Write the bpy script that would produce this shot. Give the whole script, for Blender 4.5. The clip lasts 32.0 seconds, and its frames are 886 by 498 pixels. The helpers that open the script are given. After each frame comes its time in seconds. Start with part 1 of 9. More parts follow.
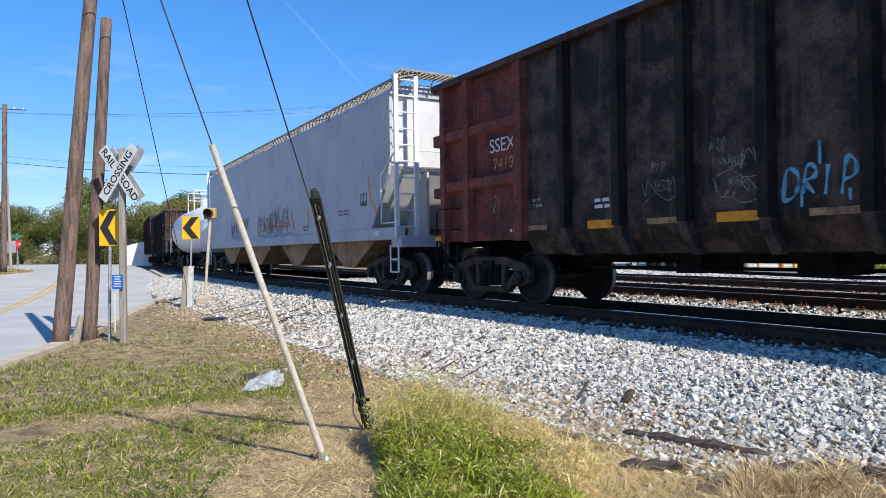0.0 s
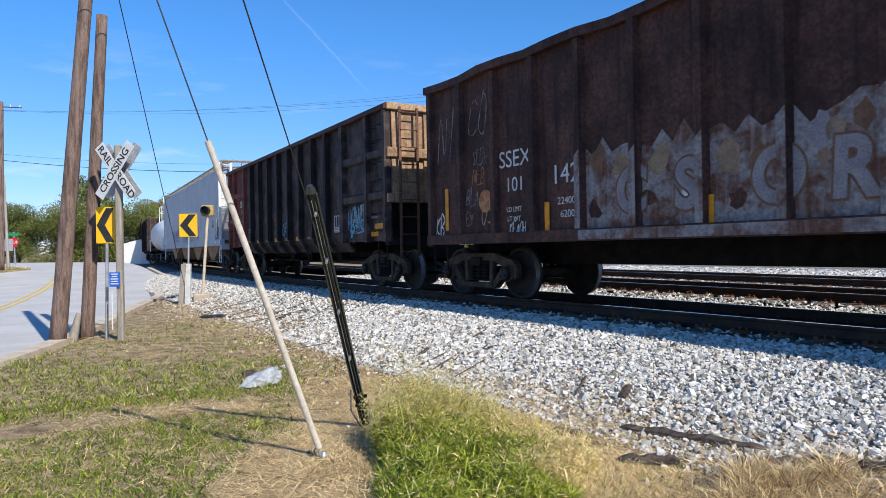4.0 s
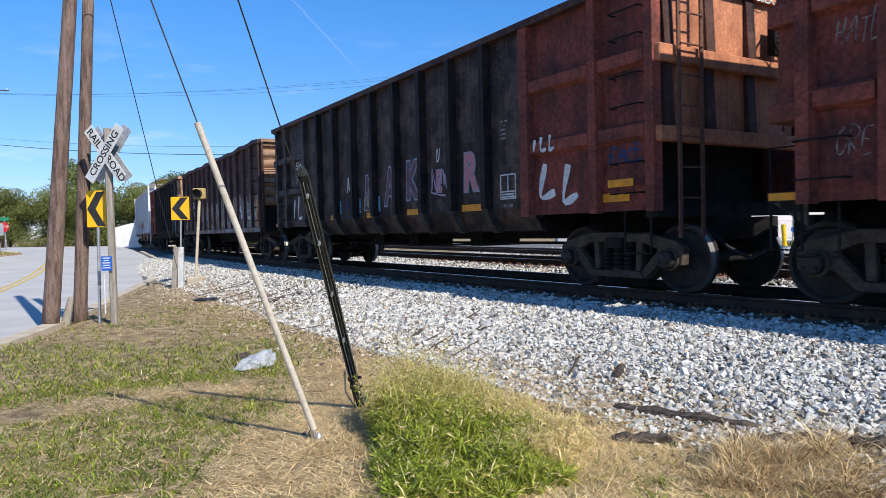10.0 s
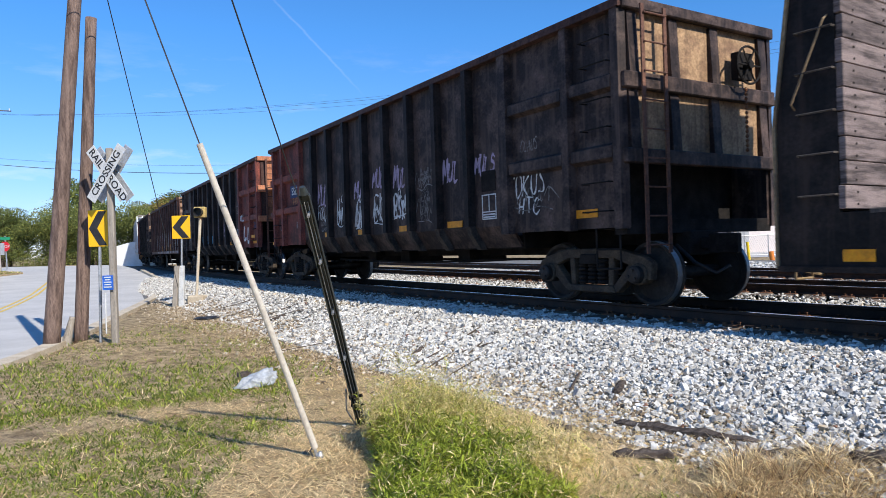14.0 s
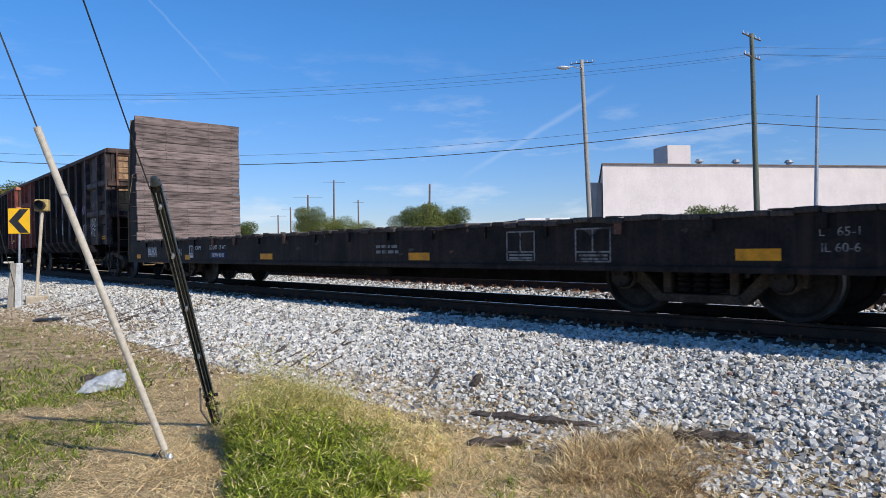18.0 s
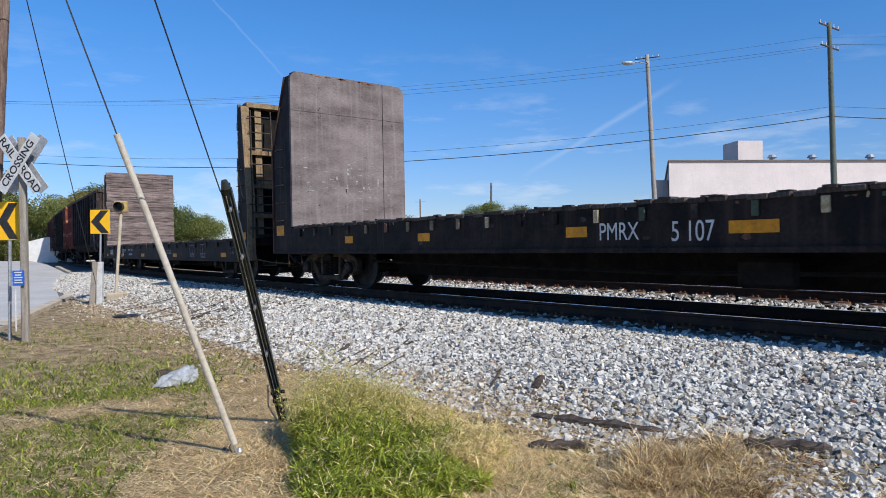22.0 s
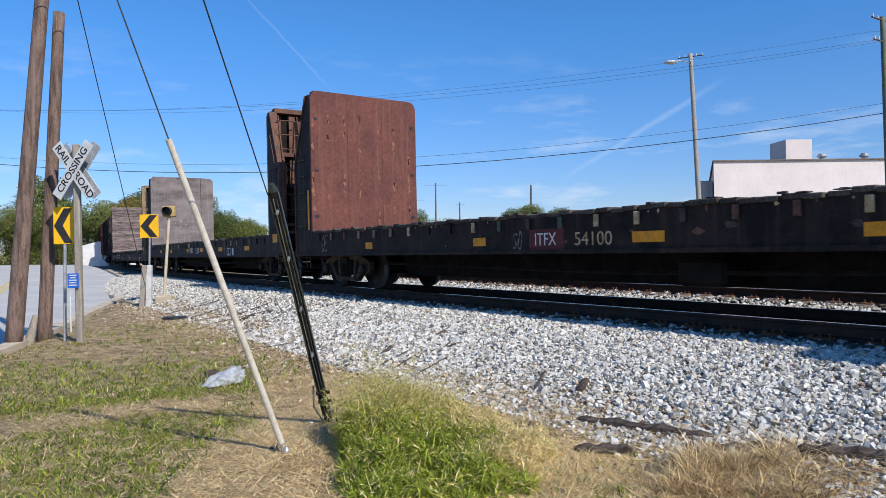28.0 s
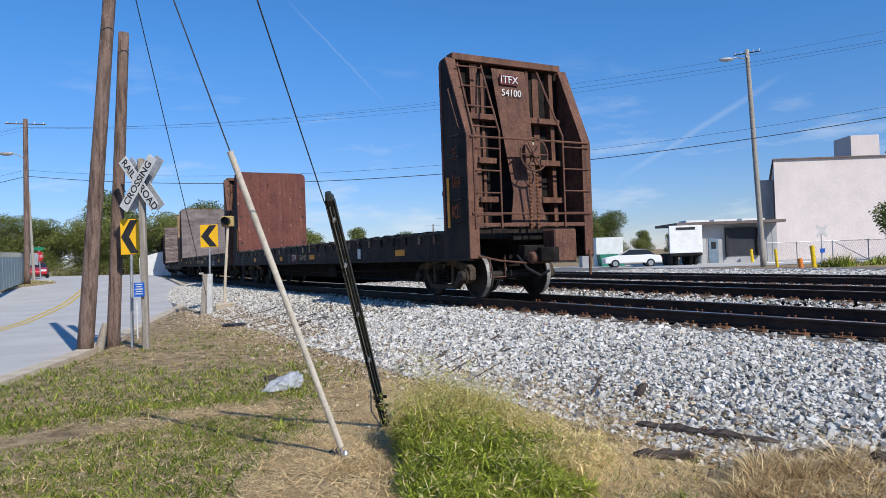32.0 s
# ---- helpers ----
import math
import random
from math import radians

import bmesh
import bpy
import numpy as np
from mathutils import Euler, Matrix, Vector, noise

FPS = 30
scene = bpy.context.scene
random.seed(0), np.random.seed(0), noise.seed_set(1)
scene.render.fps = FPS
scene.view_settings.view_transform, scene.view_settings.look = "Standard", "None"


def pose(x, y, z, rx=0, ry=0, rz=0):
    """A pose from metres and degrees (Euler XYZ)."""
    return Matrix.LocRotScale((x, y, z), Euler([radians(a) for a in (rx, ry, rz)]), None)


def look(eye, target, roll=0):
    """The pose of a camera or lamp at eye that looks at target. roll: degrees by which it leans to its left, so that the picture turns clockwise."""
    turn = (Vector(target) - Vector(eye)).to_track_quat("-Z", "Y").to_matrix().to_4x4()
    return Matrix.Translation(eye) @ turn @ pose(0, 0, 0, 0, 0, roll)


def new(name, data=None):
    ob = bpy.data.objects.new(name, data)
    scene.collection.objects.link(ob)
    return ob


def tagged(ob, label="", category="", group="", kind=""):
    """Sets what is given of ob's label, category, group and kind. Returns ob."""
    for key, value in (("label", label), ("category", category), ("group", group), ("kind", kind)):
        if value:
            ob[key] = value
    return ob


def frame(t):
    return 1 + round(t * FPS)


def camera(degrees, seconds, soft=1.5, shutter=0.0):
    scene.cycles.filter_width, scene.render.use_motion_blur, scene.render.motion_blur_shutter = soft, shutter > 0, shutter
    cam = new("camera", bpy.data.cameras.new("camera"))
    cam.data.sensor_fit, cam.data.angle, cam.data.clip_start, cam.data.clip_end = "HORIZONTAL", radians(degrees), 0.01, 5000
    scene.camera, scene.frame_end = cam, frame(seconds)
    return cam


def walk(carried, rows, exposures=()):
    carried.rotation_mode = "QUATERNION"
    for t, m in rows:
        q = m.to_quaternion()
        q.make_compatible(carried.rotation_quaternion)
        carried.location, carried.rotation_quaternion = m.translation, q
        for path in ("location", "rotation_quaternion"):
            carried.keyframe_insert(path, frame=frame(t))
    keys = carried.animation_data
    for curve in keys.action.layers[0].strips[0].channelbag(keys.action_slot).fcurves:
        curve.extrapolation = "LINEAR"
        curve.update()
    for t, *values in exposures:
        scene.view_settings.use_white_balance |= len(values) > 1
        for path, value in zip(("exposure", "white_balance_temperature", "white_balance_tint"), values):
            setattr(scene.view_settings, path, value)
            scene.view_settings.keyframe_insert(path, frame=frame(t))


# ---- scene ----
cam = camera(66.0, 32.0, 0.75, 0.12)
PATH = [
    (0, (-0.002, 0.019, 1.624), (-0.002, 2.019, 1.632), -0.8),
    (0.5, (-0.011, 0.016, 1.621), (-0.028, 2.016, 1.626), -0.7),
    (1, (-0.002, 0.024, 1.612), (-0.024, 2.024, 1.619), -0.7),
    (1.5, (-0.002, 0.0, 1.625), (-0.023, 2.0, 1.629), -0.7),
    (2, (-0.008, 0.004, 1.62), (-0.029, 2.004, 1.626), -0.7),
    (2.5, (-0.006, -0.007, 1.628), (-0.012, 1.993, 1.634), -0.7),
    (3, (-0.001, 0.016, 1.619), (0.007, 2.016, 1.623), -0.8),
    (3.5, (0.01, 0.023, 1.616), (0.017, 2.023, 1.619), -1.0),
    (5.5, (-0.006, 0.025, 1.622), (-0.006, 2.024, 1.603), -0.9),
    (6, (0.0, 0.025, 1.62), (-0.006, 2.025, 1.603), -1.1),
    (6.5, (0.004, 0.036, 1.614), (-0.007, 2.036, 1.596), -1.1),
    (7, (0.011, 0.027, 1.618), (-0.004, 2.027, 1.591), -1.2),
    (7.5, (0.005, 0.037, 1.624), (-0.006, 2.037, 1.594), -1.4),
    (8, (0.008, 0.043, 1.624), (0.003, 2.043, 1.591), -1.4),
    (8.5, (0.018, 0.035, 1.616), (0.034, 2.035, 1.59), -1.4),
    (9, (0.018, 0.041, 1.613), (0.033, 2.041, 1.587), -1.6),
    (9.5, (0.013, 0.035, 1.611), (0.021, 2.034, 1.56), -1.4),
    (10, (0.011, 0.039, 1.614), (0.034, 2.038, 1.558), -1.4),
    (10.5, (0.02, 0.033, 1.618), (0.054, 2.032, 1.575), -1.4),
    (11, (0.019, 0.039, 1.615), (0.055, 2.038, 1.59), -1.6),
    (11.5, (0.024, 0.051, 1.608), (0.064, 2.05, 1.584), -1.5),
    (12, (0.018, 0.036, 1.618), (0.053, 2.035, 1.595), -1.6),
    (12.5, (0.012, 0.034, 1.625), (0.039, 2.034, 1.61), -1.7),
    (13, (0.009, 0.02, 1.627), (0.029, 2.02, 1.614), -1.6),
    (13.5, (0.012, 0.011, 1.628), (0.026, 2.011, 1.622), -1.6),
    (15.5, (0.055, -0.043, 1.595), (0.255, 1.946, 1.571), -2.4),
    (16, (0.082, -0.037, 1.584), (0.392, 1.939, 1.561), -1.6),
    (16.5, (0.085, -0.05, 1.582), (0.432, 1.92, 1.559), -1.2),
    (17, (0.092, -0.04, 1.576), (0.465, 1.925, 1.554), -1.1),
    (17.5, (0.088, -0.062, 1.579), (0.489, 1.897, 1.567), -1.0),
    (18, (0.086, -0.092, 1.579), (0.483, 1.868, 1.568), -1.0),
    (18.5, (0.094, -0.097, 1.582), (0.477, 1.866, 1.569), -1.0),
    (19, (0.088, -0.109, 1.579), (0.462, 1.856, 1.566), -0.8),
    (19.5, (0.086, -0.121, 1.578), (0.461, 1.843, 1.563), -0.8),
    (20, (0.099, -0.11, 1.586), (0.476, 1.854, 1.565), -0.8),
    (20.5, (0.097, -0.105, 1.581), (0.475, 1.859, 1.558), -0.8),
    (21, (0.095, -0.101, 1.587), (0.467, 1.864, 1.561), -0.7),
    (21.5, (0.083, -0.123, 1.602), (0.443, 1.844, 1.571), -0.9),
    (22, (0.085, -0.101, 1.596), (0.304, 1.887, 1.585), -1.0),
    (22.5, (0.063, -0.09, 1.587), (0.195, 1.906, 1.584), -1.1),
    (23, (0.054, -0.077, 1.58), (0.165, 1.92, 1.583), -1.2),
    (23.5, (0.054, -0.085, 1.58), (0.159, 1.912, 1.587), -1.2),
    (24, (0.056, -0.087, 1.582), (0.159, 1.91, 1.592), -1.3),
    (24.5, (0.052, -0.094, 1.585), (0.149, 1.904, 1.599), -1.4),
    (25, (0.048, -0.097, 1.582), (0.144, 1.901, 1.593), -1.4),
    (25.5, (0.047, -0.094, 1.581), (0.139, 1.904, 1.588), -1.5),
    (27.5, (0.038, -0.093, 1.579), (0.14, 1.905, 1.579), -1.3),
    (28, (0.051, -0.097, 1.585), (0.155, 1.9, 1.585), -1.2),
    (28.5, (0.045, -0.109, 1.581), (0.15, 1.889, 1.581), -1.2),
    (29, (0.032, -0.119, 1.578), (0.133, 1.878, 1.579), -1.1),
    (29.5, (0.031, -0.136, 1.586), (0.127, 1.862, 1.584), -1.1),
    (30, (0.039, -0.127, 1.581), (0.129, 1.871, 1.58), -1.2),
    (30.5, (0.037, -0.105, 1.578), (0.113, 1.893, 1.569), -1.3),
    (31, (0.052, -0.107, 1.584), (0.117, 1.892, 1.583), -1.5),
    (31.5, (0.047, -0.108, 1.584), (0.045, 1.892, 1.596), -1.8),
    (32, (0.029, -0.126, 1.58), (-0.017, 1.873, 1.601), -2.0),
]
walk(cam, [(t, look(eye, aim, roll)) for t, eye, aim, roll in PATH], [(0.0, 0.18), (12.0, 0.18), (13.5, 0.26), (15.5, 0.06), (17.0, -0.06), (18.0, -0.08), (19.0, -0.1), (20.0, 0.02), (21.0, 0.06), (22.0, -0.08), (25.0, -0.1), (27.5, 0.0), (28.0, 0.0), (29.0, -0.1), (32.0, -0.14)])

# ---- world and sun ----
SUN = Vector((0.4825, -0.6176, 0.6211)).normalized()      # towards the sun
world = bpy.data.worlds.new("world")
scene.world = world
world.use_nodes = True
wn, wl = world.node_tree.nodes, world.node_tree.links
wn.clear()
w_out = wn.new("ShaderNodeOutputWorld")
w_bg = wn.new("ShaderNodeBackground")
w_sky = wn.new("ShaderNodeTexSky")
w_sky.sky_type = "NISHITA"
w_sky.sun_disc = False
w_sky.sun_elevation = math.asin(SUN.z)
w_sky.sun_rotation = math.atan2(SUN.x, SUN.y)
w_sky.air_density, w_sky.dust_density, w_sky.ozone_density = 1.0, 0.0, 3.0
w_bg.inputs["Strength"].default_value = 0.10
# thin cirrus, stretched along one direction
w_co = wn.new("ShaderNodeTexCoord")
w_map = wn.new("ShaderNodeMapping")
w_map.inputs["Scale"].default_value = (1.6, 1.0, 7.0)
w_map.inputs["Rotation"].default_value = (0.1, 0.22, 0.0)
w_noise = wn.new("ShaderNodeTexNoise")
w_noise.inputs["Scale"].default_value = 3.4
w_noise.inputs["Detail"].default_value = 7
w_noise.inputs["Roughness"].default_value = 0.62
w_ramp = wn.new("ShaderNodeValToRGB")
w_ramp.color_ramp.elements[0].position = 0.555
w_ramp.color_ramp.elements[1].position = 0.72
w_ramp.color_ramp.elements[1].color = (0.50, 0.50, 0.50, 1)
w_mix = wn.new("ShaderNodeMixRGB")
w_mix.inputs["Color2"].default_value = (8.5, 9.2, 10.0, 1)
w_tint = wn.new("ShaderNodeMixRGB")
w_tint.blend_type = "MULTIPLY"
w_tint.inputs["Fac"].default_value = 1.0
w_sep = wn.new("ShaderNodeSeparateXYZ")
w_low = wn.new("ShaderNodeMapRange")
w_low.inputs["From Min"].default_value, w_low.inputs["From Max"].default_value = 0.0, 0.30
w_shade = wn.new("ShaderNodeMixRGB")
w_shade.inputs["Color1"].default_value = (0.74, 0.80, 1.14, 1)
w_shade.inputs["Color2"].default_value = (0.49, 1.06, 1.60, 1)
wl.new(w_co.outputs["Generated"], w_sep.inputs["Vector"])
wl.new(w_sep.outputs["Z"], w_low.inputs["Value"])
wl.new(w_low.outputs[0], w_shade.inputs["Fac"])
wl.new(w_shade.outputs["Color"], w_tint.inputs["Color2"])
w_wisp = wn.new("ShaderNodeMapRange")
w_wisp.inputs["From Min"].default_value, w_wisp.inputs["From Max"].default_value = 0.30, 0.06
w_gate = wn.new("ShaderNodeMath")
w_gate.operation = "MULTIPLY"
wl.new(w_sep.outputs["Z"], w_wisp.inputs["Value"])
wl.new(w_co.outputs["Generated"], w_map.inputs["Vector"])
wl.new(w_map.outputs["Vector"], w_noise.inputs["Vector"])
wl.new(w_noise.outputs["Fac"], w_ramp.inputs["Fac"])
wl.new(w_ramp.outputs["Color"], w_gate.inputs[0])
wl.new(w_wisp.outputs[0], w_gate.inputs[1])
wl.new(w_gate.outputs[0], w_mix.inputs["Fac"])
wl.new(w_sky.outputs["Color"], w_tint.inputs["Color1"])
wl.new(w_tint.outputs["Color"], w_mix.inputs["Color1"])
# two thin, broken aircraft trails: narrow bands round great circles
def trail(normal, middle, spread, width, strength, before):
    dot = wn.new("ShaderNodeVectorMath")
    dot.operation = "DOT_PRODUCT"
    dot.inputs[1].default_value = normal
    wl.new(w_co.outputs["Generated"], dot.inputs[0])
    wob = wn.new("ShaderNodeMath")
    wob.operation = "MULTIPLY_ADD"
    wl.new(w_noise.outputs["Fac"], wob.inputs[0])
    wob.inputs[1].default_value = 0.012
    wl.new(dot.outputs["Value"], wob.inputs[2])
    off = wn.new("ShaderNodeMath")
    off.operation = "SUBTRACT"
    wl.new(wob.outputs[0], off.inputs[0])
    off.inputs[1].default_value = 0.006
    size = wn.new("ShaderNodeMath")
    size.operation = "ABSOLUTE"
    wl.new(off.outputs[0], size.inputs[0])
    band = wn.new("ShaderNodeMapRange")
    band.inputs["From Max"].default_value = width
    band.inputs["To Min"].default_value, band.inputs["To Max"].default_value = strength, 0.0
    wl.new(size.outputs[0], band.inputs["Value"])
    near = wn.new("ShaderNodeVectorMath")
    near.operation = "DOT_PRODUCT"
    near.inputs[1].default_value = middle
    wl.new(w_co.outputs["Generated"], near.inputs[0])
    gate = wn.new("ShaderNodeMapRange")
    gate.inputs["From Min"].default_value, gate.inputs["From Max"].default_value = math.cos(spread), math.cos(spread * 0.4)
    wl.new(near.outputs["Value"], gate.inputs["Value"])
    both = wn.new("ShaderNodeMath")
    both.operation = "MULTIPLY"
    wl.new(band.outputs[0], both.inputs[0])
    wl.new(gate.outputs[0], both.inputs[1])
    mix = wn.new("ShaderNodeMixRGB")
    mix.inputs["Color2"].default_value = (8.0, 9.0, 10.2, 1)
    wl.new(both.outputs[0], mix.inputs["Fac"])
    wl.new(before, mix.inputs["Color1"])
    return mix.outputs["Color"]


TRAIL_A = ((-0.7473, 0.0755, -0.6602), (-0.159, 0.9444, 0.288))
TRAIL_B = ((-0.5031, 0.0304, 0.8637), (0.3272, 0.9317, 0.1578))
w_last = trail(TRAIL_A[0], TRAIL_A[1], 0.10, 0.0022, 0.11, w_mix.outputs["Color"])
w_last = trail(TRAIL_B[0], TRAIL_B[1], 0.13, 0.0055, 0.18, w_last)
wl.new(w_last, w_bg.inputs["Color"])
wl.new(w_bg.outputs["Background"], w_out.inputs["Surface"])

sun = new("sun", bpy.data.lights.new("sun", "SUN"))
sun.data.energy, sun.data.angle, sun.data.color = 5.0, radians(0.53), (1.0, 0.95, 0.87)
sun.matrix_world = look((0, 0, 60), Vector((0, 0, 60)) - SUN)
scene.view_settings.exposure = 0.0


# ---- materials ----
def material(name, base, second=None, rough=0.8, metal=0.0, scale=3.0, fine=40.0, bump=0.2, amount=0.6, stretch=(1, 1, 1),
             streak=None, vary=0.0, spread=(0.4, 0.65), island=0.0, spec=0.3, thin=0.0):
    """Two-colour mottled surface with fine grain relief. streak: (colour, strength) of vertical runs. vary: lightness by object."""
    m = bpy.data.materials.new(name)
    m.use_nodes = True
    nt = m.node_tree
    nd, ln = nt.nodes, nt.links
    bsdf = nd["Principled BSDF"]
    bsdf.inputs["Roughness"].default_value = rough
    bsdf.inputs["Metallic"].default_value = metal
    bsdf.inputs["Specular IOR Level"].default_value = spec
    co = nd.new("ShaderNodeTexCoord")
    mp = nd.new("ShaderNodeMapping")
    mp.inputs["Scale"].default_value = stretch
    ln.new(co.outputs["Object"], mp.inputs["Vector"])
    n1 = nd.new("ShaderNodeTexNoise")
    n1.inputs["Scale"].default_value, n1.inputs["Detail"].default_value, n1.inputs["Roughness"].default_value = scale, 6, 0.62
    n2 = nd.new("ShaderNodeTexNoise")
    n2.inputs["Scale"].default_value, n2.inputs["Detail"].default_value = fine, 4
    ln.new(mp.outputs["Vector"], n1.inputs["Vector"])
    ln.new(mp.outputs["Vector"], n2.inputs["Vector"])
    rp = nd.new("ShaderNodeValToRGB")
    rp.color_ramp.elements[0].position, rp.color_ramp.elements[1].position = spread
    second = second or tuple(c * 0.6 for c in base)
    rp.color_ramp.elements[0].color, rp.color_ramp.elements[1].color = (*base, 1), (*second, 1)
    ln.new(n1.outputs["Fac"], rp.inputs["Fac"])
    mx = nd.new("ShaderNodeMixRGB")
    mx.blend_type = "OVERLAY"
    mx.inputs["Fac"].default_value = amount
    ln.new(rp.outputs["Color"], mx.inputs["Color1"])
    ln.new(n2.outputs["Fac"], mx.inputs["Color2"])
    col = mx.outputs["Color"]
    if streak:
        ms = nd.new("ShaderNodeMapping")
        ms.inputs["Scale"].default_value = (9, 9, 0.5)
        ns = nd.new("ShaderNodeTexNoise")
        ns.inputs["Scale"].default_value, ns.inputs["Detail"].default_value = 1.0, 5
        ln.new(co.outputs["Object"], ms.inputs["Vector"])
        ln.new(ms.outputs["Vector"], ns.inputs["Vector"])
        rs = nd.new("ShaderNodeValToRGB")
        rs.color_ramp.elements[0].position, rs.color_ramp.elements[1].position = 0.52, 0.72
        rs.color_ramp.elements[1].color = (streak[1],) * 3 + (1,)
        ln.new(ns.outputs["Fac"], rs.inputs["Fac"])
        m2 = nd.new("ShaderNodeMixRGB")
        m2.inputs["Color2"].default_value = (*streak[0], 1)
        ln.new(rs.outputs["Color"], m2.inputs["Fac"])
        ln.new(col, m2.inputs["Color1"])
        col = m2.outputs["Color"]
    if vary or island:
        hs = nd.new("ShaderNodeHueSaturation")
        mr = nd.new("ShaderNodeMapRange")
        if island:
            src = nd.new("ShaderNodeNewGeometry").outputs["Random Per Island"]
        else:
            src = nd.new("ShaderNodeObjectInfo").outputs["Random"]
        v = island or vary
        mr.inputs["To Min"].default_value, mr.inputs["To Max"].default_value = 1 - v, 1 + v
        ln.new(src, mr.inputs["Value"])
        ln.new(mr.outputs["Result"], hs.inputs["Value"])
        ln.new(col, hs.inputs["Color"])
        col = hs.outputs["Color"]
    ln.new(col, bsdf.inputs["Base Color"])
    if bump:
        bp = nd.new("ShaderNodeBump")
        bp.inputs["Strength"].default_value, bp.inputs["Distance"].default_value = bump, 0.01
        ln.new(n2.outputs["Fac"], bp.inputs["Height"])
        ln.new(bp.outputs["Normal"], bsdf.inputs["Normal"])
    if thin:
        # light that passes through thin blades and leaves
        tr = nd.new("ShaderNodeBsdfTranslucent")
        ln.new(col, tr.inputs["Color"])
        ms2 = nd.new("ShaderNodeMixShader")
        ms2.inputs["Fac"].default_value = thin
        ln.new(bsdf.outputs["BSDF"], ms2.inputs[1])
        ln.new(tr.outputs["BSDF"], ms2.inputs[2])
        ln.new(ms2.outputs["Shader"], nd["Material Output"].inputs["Surface"])
    return m


def stone_material(name, tones, bump=0.5):
    """Crushed stone: each chip takes one of the tones, with fine speckle."""
    m = material(name, (0.5, 0.5, 0.5), (0.62, 0.62, 0.62), 0.95, scale=18, fine=150, bump=bump, amount=0.5, spec=0.15)
    nd, ln = m.node_tree.nodes, m.node_tree.links
    bsdf = nd["Principled BSDF"]
    col = bsdf.inputs["Base Color"].links[0].from_socket
    geo = nd.new("ShaderNodeNewGeometry")
    rp = nd.new("ShaderNodeValToRGB")
    rp.color_ramp.interpolation = "CONSTANT"
    while len(rp.color_ramp.elements) < len(tones):
        rp.color_ramp.elements.new(0.5)
    for e, (p, c) in zip(rp.color_ramp.elements, tones):
        e.position, e.color = p, (*[2.0 * k for k in c], 1)
    ln.new(geo.outputs["Random Per Island"], rp.inputs["Fac"])
    mx = nd.new("ShaderNodeMixRGB")
    mx.blend_type = "MULTIPLY"
    mx.inputs["Fac"].default_value = 1.0
    ln.new(col, mx.inputs["Color1"])
    ln.new(rp.outputs["Color"], mx.inputs["Color2"])
    ln.new(mx.outputs["Color"], bsdf.inputs["Base Color"])
    return m


M = {}
M["ballast"] = material("ballast_grey", (0.12, 0.112, 0.10), (0.24, 0.225, 0.20), 0.95, scale=14, fine=70, bump=0.8)
M["stone"] = stone_material("crushed_stone", [(0.0, (0.17, 0.157, 0.138)), (0.08, (0.30, 0.283, 0.252)), (0.20, (0.42, 0.399, 0.360)), (0.40, (0.51, 0.487, 0.443)), (0.64, (0.575, 0.552, 0.506)), (0.85, (0.66, 0.636, 0.588)), (0.955, (0.46, 0.37, 0.25)), (0.972, (0.56, 0.50, 0.41)), (0.992, (0.25, 0.14, 0.10))])
M["stone_brown"] = stone_material("soil_stained_stone", [(0.0, (0.16, 0.12, 0.08)), (0.25, (0.30, 0.235, 0.16)), (0.55, (0.42, 0.34, 0.24)), (0.8, (0.54, 0.48, 0.39))])
M["soil"] = material("soil_and_straw", (0.15, 0.108, 0.065), (0.43, 0.33, 0.192), 0.97, scale=4.5, fine=55, bump=1.0, amount=0.95, spread=(0.36, 0.62), spec=0.1)
M["blade_green"] = material("green_grass", (0.12, 0.165, 0.022), (0.20, 0.245, 0.035), 0.55, scale=2, fine=20, bump=0, amount=0.2, island=0.6, thin=0.35)
M["blade_lime"] = material("yellow_green_grass", (0.33, 0.395, 0.045), (0.46, 0.48, 0.08), 0.55, scale=2, fine=20, bump=0, amount=0.2, island=0.55, thin=0.4)
M["blade_pale"] = material("pale_seed_stalks", (0.70, 0.60, 0.26), (0.56, 0.48, 0.19), 0.7, scale=2, fine=20, bump=0, amount=0.2, island=0.45, thin=0.4)
M["blade_brown"] = material("dead_brown_grass", (0.56, 0.40, 0.22), (0.40, 0.265, 0.14), 0.75, scale=2, fine=20, bump=0, amount=0.2, island=0.5, thin=0.3)
M["blade_rust"] = material("rotting_dark_grass", (0.25, 0.150, 0.075), (0.16, 0.095, 0.05), 0.8, scale=2, fine=20, bump=0, amount=0.2, island=0.5, thin=0.2)
M["blade_straw"] = material("dry_grass", (0.86, 0.69, 0.39), (0.70, 0.53, 0.27), 0.7, scale=2, fine=20, bump=0, amount=0.2, island=0.5, thin=0.25)
M["asphalt"] = material("pale_asphalt", (0.46, 0.445, 0.42), (0.54, 0.52, 0.49), 0.9, scale=0.6, fine=70, bump=0.25, amount=0.35)
M["concrete"] = material("concrete", (0.58, 0.50, 0.38), (0.44, 0.36, 0.26), 0.92, scale=2, fine=50, bump=0.4)
M["yellow_line"] = material("worn_yellow_paint", (0.75, 0.50, 0.06), (0.55, 0.40, 0.12), 0.7, scale=4, bump=0.1)
M["rail_side"] = material("rail_dark_rust", (0.030, 0.020, 0.016), (0.065, 0.035, 0.022), 0.75, scale=3, fine=60, bump=0.3)
M["rail_top"] = material("polished_rail", (0.42, 0.42, 0.43), (0.33, 0.32, 0.31), 0.22, 1.0, scale=5, fine=30, bump=0.05)
